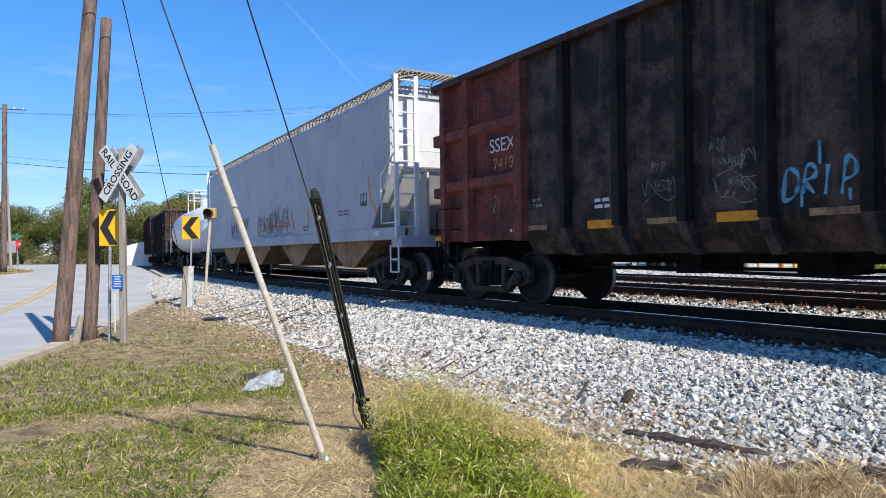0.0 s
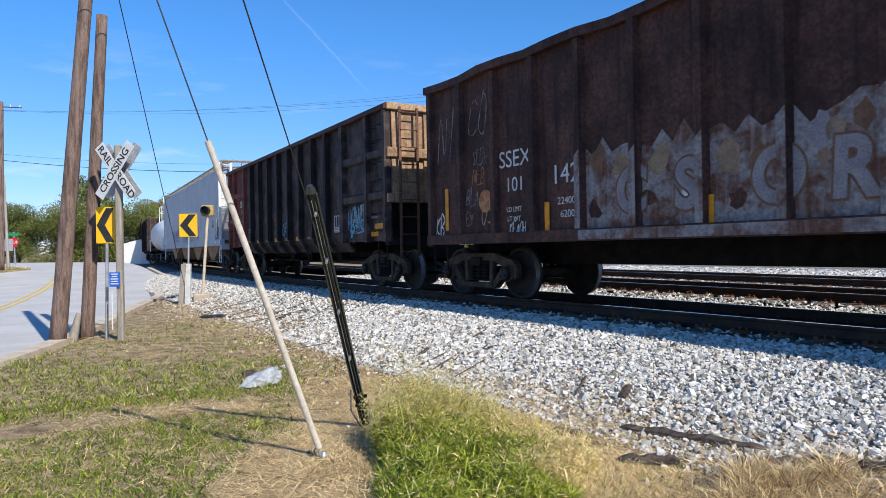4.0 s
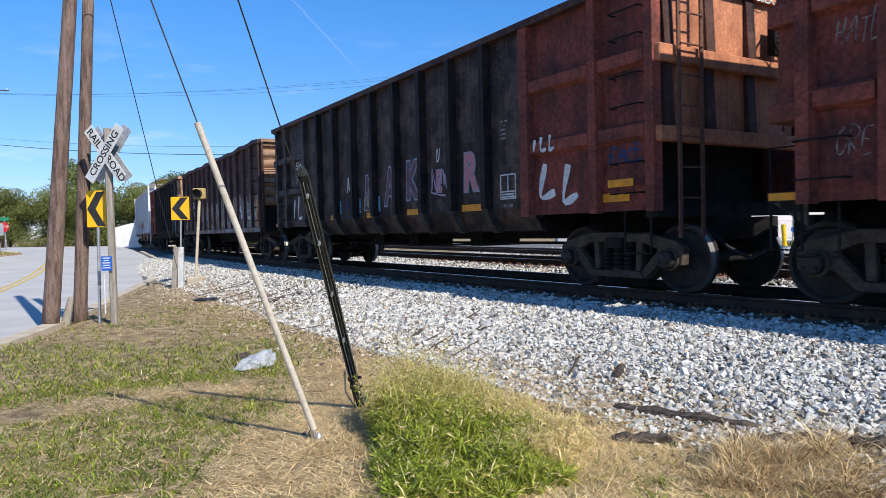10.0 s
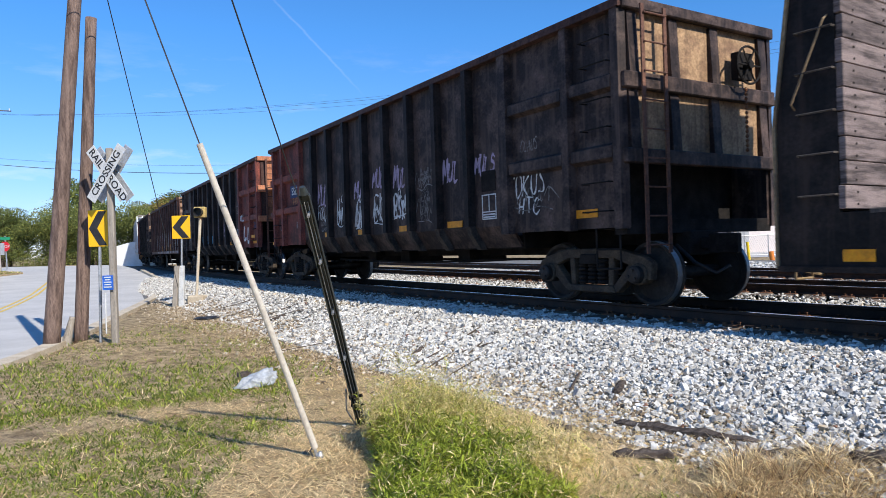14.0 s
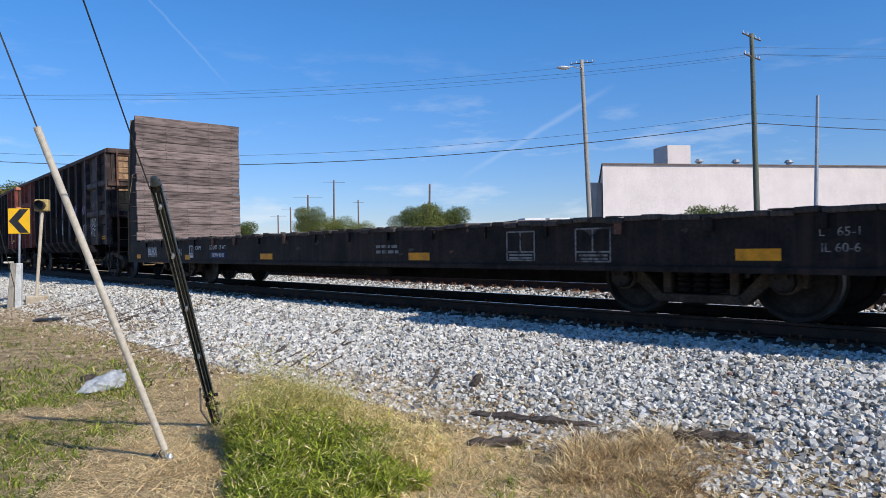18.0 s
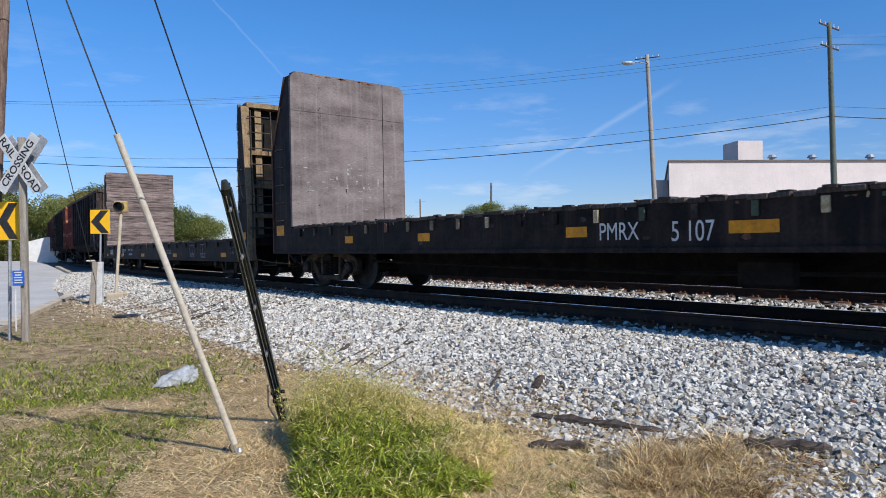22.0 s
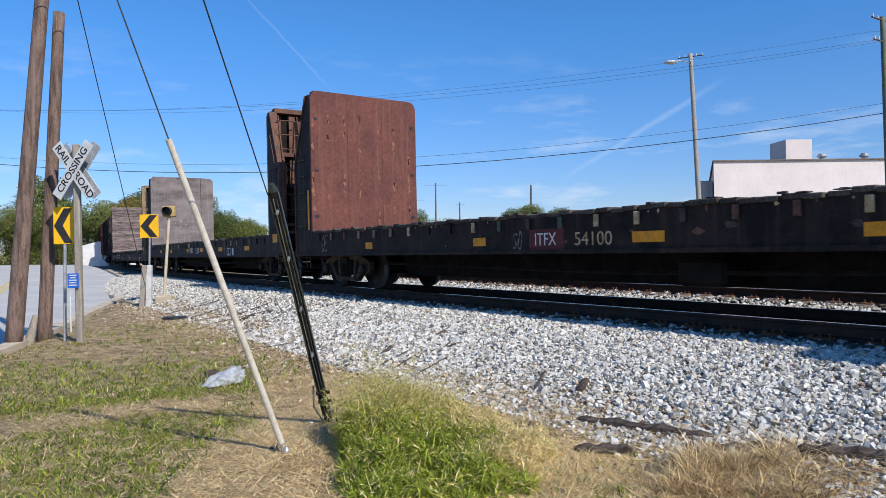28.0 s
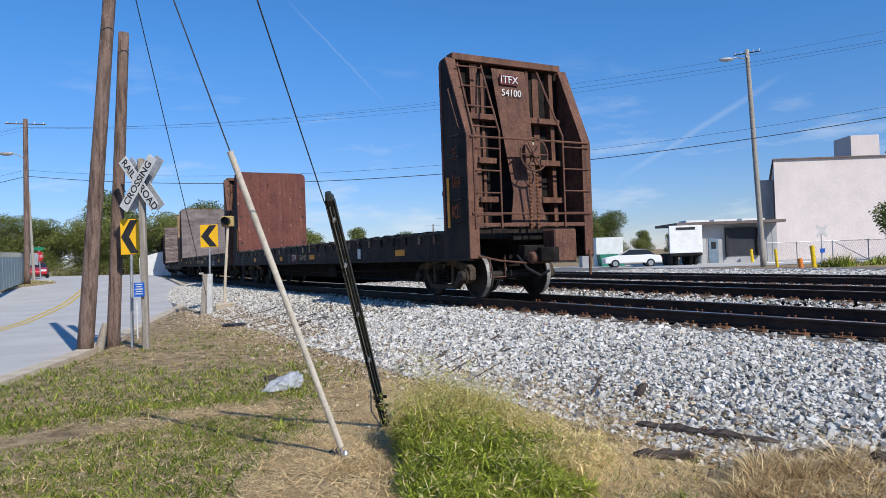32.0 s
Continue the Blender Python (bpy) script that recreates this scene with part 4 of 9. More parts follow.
DEAD = ("blade_brown", "blade_straw", "blade_rust")
PALE = ("blade_lime", "blade_pale", "blade_pale")
def leafy(name, cx, cy, rx, ry, height, stems, leaves, long, width, seed, mats, shares, label, spread=0.35):
    """Branching stems with many short leaves along them."""
    rng = np.random.default_rng(seed)
    a, r = rng.uniform(0, 2 * np.pi, stems), np.sqrt(rng.uniform(0, 1, stems))
    x = cx + rx * r * np.cos(a) * (1 + 0.2 * np.sin(3 * a + seed))
    y = cy + ry * r * np.sin(a) * (1 + 0.15 * np.sin(5 * a))
    lump = np.array([0.95 + 0.55 * noise.noise((p * 4, q * 4, seed)) for p, q in zip(x, y)])
    top = height * (1.0 - 0.62 * r ** 2.5) * rng.uniform(0.55, 1.1, stems) * lump
    lean = np.stack([np.cos(a) * r, np.sin(a) * r], -1) * spread * top[:, None] + rng.normal(0, 0.18, (stems, 2)) * top[:, None]
    root = np.stack([x, y, ground_z(x, y) - 0.01], -1)
    k = np.repeat(np.arange(stems), leaves)
    u = rng.uniform(0.15, 1.0, len(k)) ** 0.8
    at = root[k]
    at[:, :2] += lean[k] * (u ** 1.5)[:, None]
    at[:, 2] += top[k] * u
    ang = rng.uniform(0, 2 * np.pi, len(k))
    ln = long * rng.gamma(5.0, 0.2, len(k)) * (1.15 - 0.45 * u)
    rise = rng.normal(0.35, 0.5, len(k))
    d = np.stack([np.cos(ang), np.sin(ang), rise], -1) * ln[:, None]
    side = np.stack([-np.sin(ang), np.cos(ang), rng.normal(0, 0.4, len(k))], -1) * (width * rng.uniform(0.6, 1.3, len(k)))[:, None] / 2
    droop = np.zeros_like(d)
    droop[:, 2] = -ln * rng.uniform(0.0, 0.45, len(k))
    v = np.stack([at, at + d * 0.45 + side, at + d + droop, at + d * 0.45 - side], 1).reshape(-1, 3)
    n = len(k)
    me = bpy.data.meshes.new(name)
    me.vertices.add(4 * n)
    me.vertices.foreach_set("co", v.ravel())
    me.loops.add(4 * n)
    me.loops.foreach_set("vertex_index", np.arange(4 * n))
    me.polygons.add(n)
    me.polygons.foreach_set("loop_start", np.arange(n) * 4)
    me.polygons.foreach_set("material_index", rng.choice(len(mats), n, p=shares).astype(np.int32))
    me.polygons.foreach_set("use_smooth", np.zeros(n, bool))
    me.update(calc_edges=True)
    for m in mats:
        me.materials.append(M[m])
    return tagged(new(name, me), label, "grass", kind="stuff")


GREEN = ("blade_green", "blade_lime", "blade_straw")
SEED = ("blade_pale", "blade_lime", "blade_straw")
for k, (dx, dy, rx, ry, hgt, stems) in enumerate(((-0.12, 0.0, 0.42, 0.40, 0.38, 640), (-0.34, 0.16, 0.24, 0.32, 0.40, 380), (0.18, -0.26, 0.38, 0.38, 0.31, 540), (-0.26, -0.45, 0.34, 0.36, 0.28, 440), (0.30, -0.66, 0.34, 0.32, 0.21, 360), (-0.06, -0.92, 0.36, 0.28, 0.18, 320))):
    leafy("tall_grass", 0.15 + dx, 5.08 + dy, rx, ry, hgt, stems, 24, 0.080, 0.0085, 181 + k, GREEN, (0.20, 0.70, 0.10), "bushy green grass tuft gone to seed beside the post")
leafy("tall_grass", 0.0, 5.48, 0.46, 0.40, 0.56, 900, 38, 0.055, 0.0050, 211, SEED, (0.62, 0.22, 0.16), "haze of pale yellow seed heads over the green tuft", 0.5)
leafy("tall_grass", 0.38, 5.38, 0.42, 0.44, 0.36, 800, 34, 0.055, 0.0050, 213, SEED, (0.50, 0.08, 0.42), "haze of pale yellow seed heads over the green tuft", 0.55)
leafy("tall_grass", 0.66, 5.0, 0.36, 0.46, 0.32, 700, 32, 0.055, 0.0050, 215, SEED, (0.36, 0.08, 0.56), "yellowing seed heads beside the green tuft", 0.6)
leafy("tall_grass", -0.08, 5.66, 0.34, 0.30, 0.66, 700, 40, 0.055, 0.0050, 217, SEED, (0.70, 0.22, 0.08), "haze of pale yellow seed heads over the green tuft", 0.5)
clump("tall_grass", 0.10, 5.35, 0.52, 0.52, 0.54, 1800, 0.40, 85, "thin yellowing stalks over the green tuft", 1.0, 0.0036, 0.5, PALE)
clump("dry_grass", 2.08, 4.44, 0.34, 0.30, 0.34, 3600, 0.42, 91, "brown dead grass tuft at the foot of the bank", 1.3, 0.0062, 0.45, DEAD)
clump("dry_grass", 1.90, 4.22, 0.34, 0.26, 0.22, 2600, 0.42, 92, "brown dead grass tuft at the foot of the bank", 1.9, 0.0060, 0.45, DEAD)
clump("dry_grass", 2.55, 4.44, 0.42, 0.32, 0.25, 4200, 0.42, 93, "flattened dead grass over the rotten ties", 2.1, 0.0060, 0.45, DEAD)
clump("dry_grass", 2.45, 4.05, 0.52, 0.34, 0.20, 4200, 0.42, 96, "matted dead grass over the stones", 2.3, 0.0060, 0.6, DEAD)
clump("dry_grass", 2.85, 4.10, 0.34, 0.34, 0.20, 2600, 0.42, 94, "flattened dead grass over the rotten ties", 2.2, 0.0058, 0.45, DEAD)
clump("dry_grass", 1.95, 3.75, 0.75, 0.28, 0.10, 3600, 0.70, 102, "matted dark dead grass in the foreground", 2.8, 0.0050, 0.7, DEAD)
clump("dry_grass", 1.45, 4.35, 0.45, 0.45, 0.07, 2200, 0.70, 104, "thin dead grass over dark soil", 3.0, 0.0046, 0.7, DEAD)
clump("dry_grass", -0.70, 5.75, 0.75, 0.95, 0.06, 7000, 0.10, 95, "flattened straw round the leaning posts", 4.0, 0.0032)
clump("dry_grass", 1.0, 4.75, 0.80, 0.75, 0.14, 8000, 0.10, 97, "straw-coloured grass beside the tuft", 2.4, 0.0032)
clump("dry_grass", 0.70, 5.75, 0.75, 0.55, 0.17, 6000, 0.12, 99, "straw-coloured grass at the foot of the bank", 2.4, 0.0036)
clump("dry_grass", -0.2, 4.1, 1.5, 0.5, 0.07, 7000, 0.25, 98, "thin straw and green shoots in the foreground", 3.0, 0.0034)
clump("weeds", 22.2, 40.2, 1.2, 0.6, 0.9, 1200, 0.75, 101, "rough green weeds by the yard fence", 0.5, 0.05)
clump("weeds", 25.4, 41.0, 1.6, 0.6, 0.8, 1400, 0.75, 103, "rough green weeds by the yard fence", 0.5, 0.05)

# grass verge between the fence and the road's far side
outline = [(-26.7, 39.0), (-28.7, 44.0), (-28.4, 47.3), (-31.0, 49.5), (-36.0, 52.5), (-35.0, 44.0), (-31.0, 36.0), (-28.0, 30.0), (-25.0, 31.5)]
bm = bmesh.new()
hi = [bm.verts.new((x, y, float(road_z(x, y)) + 0.15)) for x, y in outline]
lo = [bm.verts.new((x, y, float(road_z(x, y)) - 0.2)) for x, y in outline]
bm.faces.new(hi)
for k in range(len(outline)):
    q = (k + 1) % len(outline)
    bm.faces.new((hi[k], hi[q], lo[q], lo[k]))
tagged(part("verge", bm, "soil"), "dry grass verge between the fence and the road", "verge", kind="structure")
rng = np.random.default_rng(501)
vx, vy = rng.uniform(-35, -25, 9000), rng.uniform(31, 51, 9000)
poly = np.array(outline)
inside = np.zeros(len(vx), bool)
for (ax, ay), (bx, by) in zip(poly, np.roll(poly, -1, 0)):
    hit = ((ay > vy) != (by > vy)) & (vx < (bx - ax) * (vy - ay) / (by - ay + 1e-9) + ax)
    inside ^= hit
vx, vy = vx[inside], vy[inside]
roots = np.stack([vx, vy, road_z(vx, vy) + 0.13], -1)
blades("verge_grass", roots, rng.uniform(0.04, 0.14, len(vx)), 0.9, 0.04, ["blade_green", "blade_straw", "blade_lime"], rng.integers(0, 3, len(vx)), 502, "short dry grass on the far verge", "grass")


# ---- railway cars: built round their own middle, x ahead, +y the side that is passed, z from the rail's top ----
SIDE = Matrix(((-1, 0, 0, 0), (0, 0, 1, 0), (0, 1, 0, 0), (0, 0, 0, 1)))      # writing on the side
REAR = Matrix(((0, 0, -1, 0), (-1, 0, 0, 0), (0, 1, 0, 0), (0, 0, 0, 1)))     # writing on the rear end
MOVING, WHEELS = [], []


def on_side(x, z, y=1.5):
    return Matrix.Translation((x, y, z)) @ SIDE


# running gear, shared by all cars
bm = bmesh.new()
for sgn in (-1, 1):
    lathe(bm, [(0.10, sgn * 0.62), (0.20, sgn * 0.64), (0.36, sgn * 0.70), (0.40, sgn * 0.66), (0.482, sgn * 0.665), (0.482, sgn * 0.69), (0.460, sgn * 0.705), (0.455, sgn * 0.80), (0.432, sgn * 0.803), (0.41, sgn * 0.80), (0.37, sgn * 0.745), (0.20, sgn * 0.765), (0.13, sgn * 0.79), (0.08, sgn * 0.80)], (0, 0, 0), "y", 36)
    lathe(bm, [(0.09, sgn * 0.80), (0.085, sgn * 0.98), (0.125, sgn * 0.99), (0.125, sgn * 1.17), (0.10, sgn * 1.19), (0.02, sgn * 1.20)], (0, 0, 0), "y", 14)
    for i in range(3):
        a = 2 * math.pi * i / 3
        rod(bm, (0.07 * math.cos(a), sgn * 1.18, 0.07 * math.sin(a)), (0.07 * math.cos(a), sgn * 1.215, 0.07 * math.sin(a)), 0.018, n=6)
rod(bm, (0, -0.65, 0), (0, 0.65, 0), 0.085, n=14)
wheel_mesh = mesh_of("wheelset", bm, ["wheel", "tread"], smooth=False)
for p in wheel_mesh.polygons:
    c = p.center
    r = math.hypot(c.x, c.z)
    p.material_index = 1 if r > 0.442 and abs(c.y) > 0.7 else 0
bm = bmesh.new()
for y in (0.99,):
    w = 0.07
    prism(bm, [(-1.08, 0.56), (-1.08, 0.64), (-0.96, 0.71), (-0.48, 0.83), (0.48, 0.83), (0.96, 0.71), (1.08, 0.64), (1.08, 0.56), (0.72, 0.585), (0.46, 0.685), (-0.46, 0.685), (-0.72, 0.585)], y - w, y + w)
    for s in (-1, 1):
        prism(bm, [(s * 0.72, 0.60), (s * 0.93, 0.58), (s * 0.50, 0.18), (s * 0.34, 0.18)][::s], y - w, y + w)
        prism(bm, [(s * 0.32, 0.28), (s * 0.42, 0.28), (s * 0.44, 0.70), (s * 0.34, 0.70)][::s], y - w * 0.8, y + w * 0.8)
        rod(bm, (s * 0.89, y - 0.09, 0.46), (s * 0.89, y + 0.10, 0.46), 0.155, n=16)
        prism(bm, [(s * 0.72, 0.38), (s * 0.78, 0.38), (s * 0.80, 0.62), (s * 0.70, 0.62)][::s], y - w, y + w)
        prism(bm, [(s * 1.02, 0.38), (s * 1.08, 0.38), (s * 1.10, 0.62), (s * 1.00, 0.62)][::s], y - w, y + w)
    prism(bm, [(-0.48, 0.18), (0.48, 0.18), (0.44, 0.28), (-0.44, 0.28)], y - 0.10, y + 0.10)
frame_mesh = mesh_of("side_frame", bm, "truck", bevel=0.012)
bm = bmesh.new()
coil = []
for i in range(6):
    coil += [(0.060, 0.30 + i * 0.062), (0.088, 0.315 + i * 0.062), (0.088, 0.345 + i * 0.062)]
lathe(bm, coil + [(0.060, 0.675)], (0, 0.99, 0), "z", 10)
spring_mesh = mesh_of("coil_spring", bm, "under")
bm = bmesh.new()
prism(bm, [(-1.12, 0.60), (1.12, 0.60), (1.12, 0.74), (0.5, 0.86), (-0.5, 0.86), (-1.12, 0.74)], -0.17, 0.17, "x")
box(bm, -0.05, 0.05, -0.85, 0.85, 0.30, 0.40)
bolster_mesh = mesh_of("truck", bm, "under", bevel=0.01)


AXLE = 0.95
for me in (frame_mesh,):
    for v in me.vertices:
        v.co.x *= AXLE / 0.89


def running_gear(car, where, clear=0.0):
    for x in where:
        truck = share("truck", bolster_mesh, car, Matrix.Translation((x, 0, 0)))
        for flip in (0, 180):
            share("side_frame", frame_mesh, truck, pose(0, 0, 0, 0, 0, flip))
            for dx in (-0.2, 0.0, 0.2):
                share("coil_spring", spring_mesh, truck, pose(dx, 0, 0, 0, 0, flip))
        for dx in (-AXLE, AXLE):
            w = share("wheelset", wheel_mesh, truck, pose(dx, 0, 0.457))
            WHEELS.append((w, dx))


def coupling(car, L, mat="under"):
    for s in (-1, 1):
        bm = bmesh.new()
        box(bm, min(s * (L / 2 - 0.6), s * (L / 2 + 0.38)), max(s * (L / 2 - 0.6), s * (L / 2 + 0.38)), -0.09, 0.09, 0.78, 0.95)
        prism(bm, [(s * (L / 2 + 0.3), -0.16), (s * (L / 2 + 0.62), -0.14), (s * (L / 2 + 0.66), 0.02), (s * (L / 2 + 0.48), 0.20), (s * (L / 2 + 0.3), 0.16)][::s], 0.72, 1.0, "z")
        box(bm, s * (L / 2) - 0.12, s * (L / 2) + 0.12, -0.32, 0.32, 0.70, 1.05)
        part("coupler", bm, mat, car, bevel=0.015)
        bm = bmesh.new()
        pipe(bm, [(s * (L / 2 - 0.1), 0.35, 0.85), (s * (L / 2 + 0.2), 0.33, 0.6), (s * (L / 2 + 0.45), 0.2, 0.45), (s * (L / 2 + 0.6), 0.1, 0.55)], 0.028, 7)
        part("air_hose", bm, "sign_black", car)


def grab_irons(car, side_y, x0, x1, zs, mat, stand=0.08, r=0.012):
    """Grab irons on a side wall, each a bent bar."""
    for z in zs:
        bm = bmesh.new()
        pipe(bm, [(x0, side_y, z), (x0, side_y + stand, z), (x1, side_y + stand, z), (x1, side_y, z)], r, 6)
        part("grab_iron", bm, mat, car)


def end_ladder(car, x, y0, y1, z0, z1, n, mat, out=-0.1, label=""):
    bm = bmesh.new()
    for y in (y0, y1):
        box(bm, x + out - 0.012, x + out + 0.012, y - 0.03, y + 0.03, z0, z1)
    for i in range(n):
        z = z0 + 0.12 + (z1 - z0 - 0.24) * i / (n - 1)
        rod(bm, (x + out - 0.03, y0, z), (x + out - 0.03, y1, z), 0.013, n=6)
    for z in (z0 + 0.1, z1 - 0.1):
        for y in (y0, y1):
            rod(bm, (x, y, z), (x + out, y, z), 0.014, n=6)
    part("ladder", bm, mat, car, label)


def hand_wheel(car, x, y, z, r, mat, label="round hand-brake wheel"):
    bm = bmesh.new()
    prev = None
    pts = [(x, y + r * math.cos(2 * math.pi * i / 20), z + r * math.sin(2 * math.pi * i / 20)) for i in range(21)]
    pipe(bm, pts, 0.018, 6)
    for i in range(6):
        a = 2 * math.pi * i / 6
        rod(bm, (x, y + 0.05 * math.cos(a), z + 0.05 * math.sin(a)), (x, y + r * math.cos(a), z + r * math.sin(a)), 0.014, n=6)
    rod(bm, (x - 0.05, y, z), (x + 0.16, y, z), 0.06, n=12)
    box(bm, x + 0.06, x + 0.18, y - 0.17, y + 0.17, z - 0.2, z + 0.2)
    part("brake_wheel", bm, mat, car, label)


def plaque(car, x, z, w, h, mat, y=1.5, name="reflective_strip", label=""):
    bm = bmesh.new()
    box(bm, x - w / 2, x + w / 2, y, y + 0.006, z - h / 2, z + h / 2)
    part(name, bm, mat, car, label)


def frame_mark(car, x, z, w, h, y=1.5, mat="white_mark", rows=2):
    """A stencilled table of small illegible figures."""
    bm = bmesh.new()
    t = 0.02
    for a, b, c, d in ((x - w / 2, x + w / 2, z + h / 2 - t, z + h / 2), (x - w / 2, x + w / 2, z - h / 2, z - h / 2 + t), (x - w / 2, x - w / 2 + t, z - h / 2, z + h / 2), (x + w / 2 - t, x + w / 2, z - h / 2, z + h / 2), (x - t / 2, x + t / 2, z - h * 0.2, z + h / 2), (x - w / 2, x + w / 2, z - h * 0.22, z - h * 0.22 + t)):
        box(bm, a, b, y, y + 0.005, c, d)
    for i in range(rows):
        box(bm, x - w * 0.4, x + w * 0.4, y, y + 0.005, z - h * (0.33 + 0.1 * i), z - h * (0.33 + 0.1 * i) + 0.025)
    part("stencil_table", bm, mat, car, "white stencilled table of small figures")


def bars(car, x, z, w, rows, mat="grey_mark", y=1.5, pitch=0.09, h=0.05):
    r = random.Random(int(x * 100 + z * 10))
    bm = bmesh.new()
    for i in range(rows):
        a = x + w / 2
        while a > x - w / 2 + 0.05:
            l = r.uniform(0.05, 0.16)
            box(bm, max(a - l, x - w / 2), a, y, y + 0.004, z - i * pitch, z - i * pitch + h)
            a -= l + 0.04
    part("stencil_lines", bm, mat, car, "small faded stencil lettering")


def strokes(car, name, pts_list, x, z, size, mat, y=1.5, r=0.03, label=""):
    """Spray-painted strokes: flat ribbons through points given in a unit square."""
    bm = bmesh.new()
    for pts in pts_list:
        p3 = [Vector((x - (u - 0.5) * size, 0, z + (v - 0.5) * size)) for u, v in pts]
        for a, b in zip(p3[:-1], p3[1:]):
            d = (b - a)
            if d.length < 1e-4:
                continue
            nrm = Vector((-d.z, 0, d.x)).normalized() * r
            e = d.normalized() * r * 0.6
            vs = [bm.verts.new(Vector((q.x, y + 0.004, q.z))) for q in (a - e + nrm, a - e - nrm, b + e - nrm, b + e + nrm)]
            bm.faces.new(vs)
    part(name, bm, mat, car, label)




def gondola(name, label, L, mats, end_mat, rib_mat=None):
    """High-sided gondola with tapered tub. mats: (front panel, body, rear panel)."""
    car = thing(name, label, "freight car", group="gondolas of the train")
    front, body, rear = mats
    H, B, hl = 4.21, 1.25, L / 2
    cut = hl - 2.6
    inset = 0.24
    for y in (1, -1):
        for x0, x1, m in ((cut, hl - inset, front), (-cut, cut, body), (-hl, -cut, rear)):
            bm = bmesh.new()
            lo = 0.88 if x0 == -cut else 1.12
            if x0 == -cut:
                prism(bm, [(y * 1.36, H - 0.1), (y * 1.42, H - 0.1), (y * 1.42, 1.25), (y * 1.18, lo), (y * 1.12, lo), (y * 1.36, 1.25)][::y], x0 + 0.003, x1 - 0.003, "x")
            else:
                prism(bm, [(y * 1.36, H - 0.1), (y * 1.42, H - 0.1), (y * 1.42, lo), (y * 1.36, lo)][::y], x0, x1, "x")
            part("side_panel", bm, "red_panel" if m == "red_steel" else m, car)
        bm = bmesh.new()
        prism(bm, [(y * 1.33, H - 0.14), (y * 1.56, H - 0.14), (y * 1.56, H - 0.03), (y * 1.50, H), (y * 1.33, H)][::y], -hl - 0.05, hl + 0.05, "x")
        part("top_chord", bm, "brown_steel", car)
    posts = [-cut + 2 * cut * i / 9 for i in range(1, 9)]
    for y in (1, -1):
        for x in posts:
            bm = bmesh.new()
            prism(bm, [(x - 0.09, y * 1.415), (x + 0.09, y * 1.415), (x + 0.065, y * 1.57), (x - 0.065, y * 1.57)][::-y], 1.27, H - 0.14, "z")
            post_ob = part("side_post", bm, "flat_black" if body == "black_steel" else body, car)
            bm = bmesh.new()
            prism(bm, [(y * 1.42, 1.268), (y * 1.54, 1.268), (y * 1.50, 1.12), (y * 1.30, 0.85), (y * 1.17, 0.85)][::y], x - 0.065, x + 0.065, "x")
            part("post_foot", bm, "dusty_foot", post_ob, "dusty scuffed foot")
        for s, m in ((1, front), (-1, rear)):
            for d, wd in ((0.06 if s < 0 else inset + 0.05, 0.07), (1.08, 0.07), (2.6, 0.10)):
                x = s * (hl - d)
                bm = bmesh.new()
                prism(bm, [(x - wd - 0.03, y * 1.415), (x + wd + 0.03, y * 1.415), (x + wd, y * 1.54), (x - wd, y * 1.54)][::-y], 1.10, H - 0.14, "z")
                part("side_post", bm, m, car)
            for z in (3.12, 2.16):
                for a, b in ((0.16 if s < 0 else inset + 0.15, 0.98), (1.18, 2.47)):
                    xa, xb = sorted((s * (hl - a), s * (hl - b)))
                    bm = bmesh.new()
                    prism(bm, [(y * 1.418, z - 0.13), (y * 1.52, z - 0.08), (y * 1.52, z + 0.08), (y * 1.418, z + 0.13)][::y], xa, xb, "x")
                    part("side_rib", bm, m, car)
    # floor, tub bottom and centre sill
    bm = bmesh.new()
    box(bm, -cut, cut, -1.16, 1.16, 0.86, 0.93)
    for s in (1, -1):
        xa, xb = sorted((s * cut, s * hl))
        box(bm, xa, xb, -1.36, 1.36, 1.14, 1.2)
        prism(bm, [(s * cut, 0.86), (s * cut, 1.2), (s * (cut + 0.05), 1.2), (s * (cut + 0.05), 0.86)][::s], -1.16, 1.16)
    part("floor", bm, "under", car)
    bm = bmesh.new()
    box(bm, -hl, hl, -0.2, 0.2, 0.72, 1.1)
    for x in (-2.0, 0.6, 2.4):
        box(bm, x - 0.22, x + 0.22, -0.5, 0.45, 0.58, 0.85)
    pipe(bm, [(-cut + 0.6, 0.55, 0.66), (0, 0.6, 0.58), (cut - 0.6, 0.55, 0.66)], 0.025)
    pipe(bm, [(-cut, -0.5, 0.62), (cut, -0.5, 0.62)], 0.03)
    part("centre_sill", bm, "under", car)
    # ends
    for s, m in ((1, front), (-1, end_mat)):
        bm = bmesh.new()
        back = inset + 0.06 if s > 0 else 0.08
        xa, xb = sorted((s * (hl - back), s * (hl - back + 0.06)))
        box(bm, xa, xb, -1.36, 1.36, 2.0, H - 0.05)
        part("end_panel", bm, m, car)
        for z, hgt in ((H - 0.08, 0.16), (3.10, 0.22), (2.08, 0.20)):
            bm = bmesh.new()
            x0, x1 = sorted((s * (hl - back + 0.06), s * (hl + 0.10)))
            box(bm, x0, x1, -1.50, 1.50, z - hgt / 2, z + hgt / 2)
            part("end_rib", bm, m if s > 0 else rib_mat or m, car, bevel=0.015)
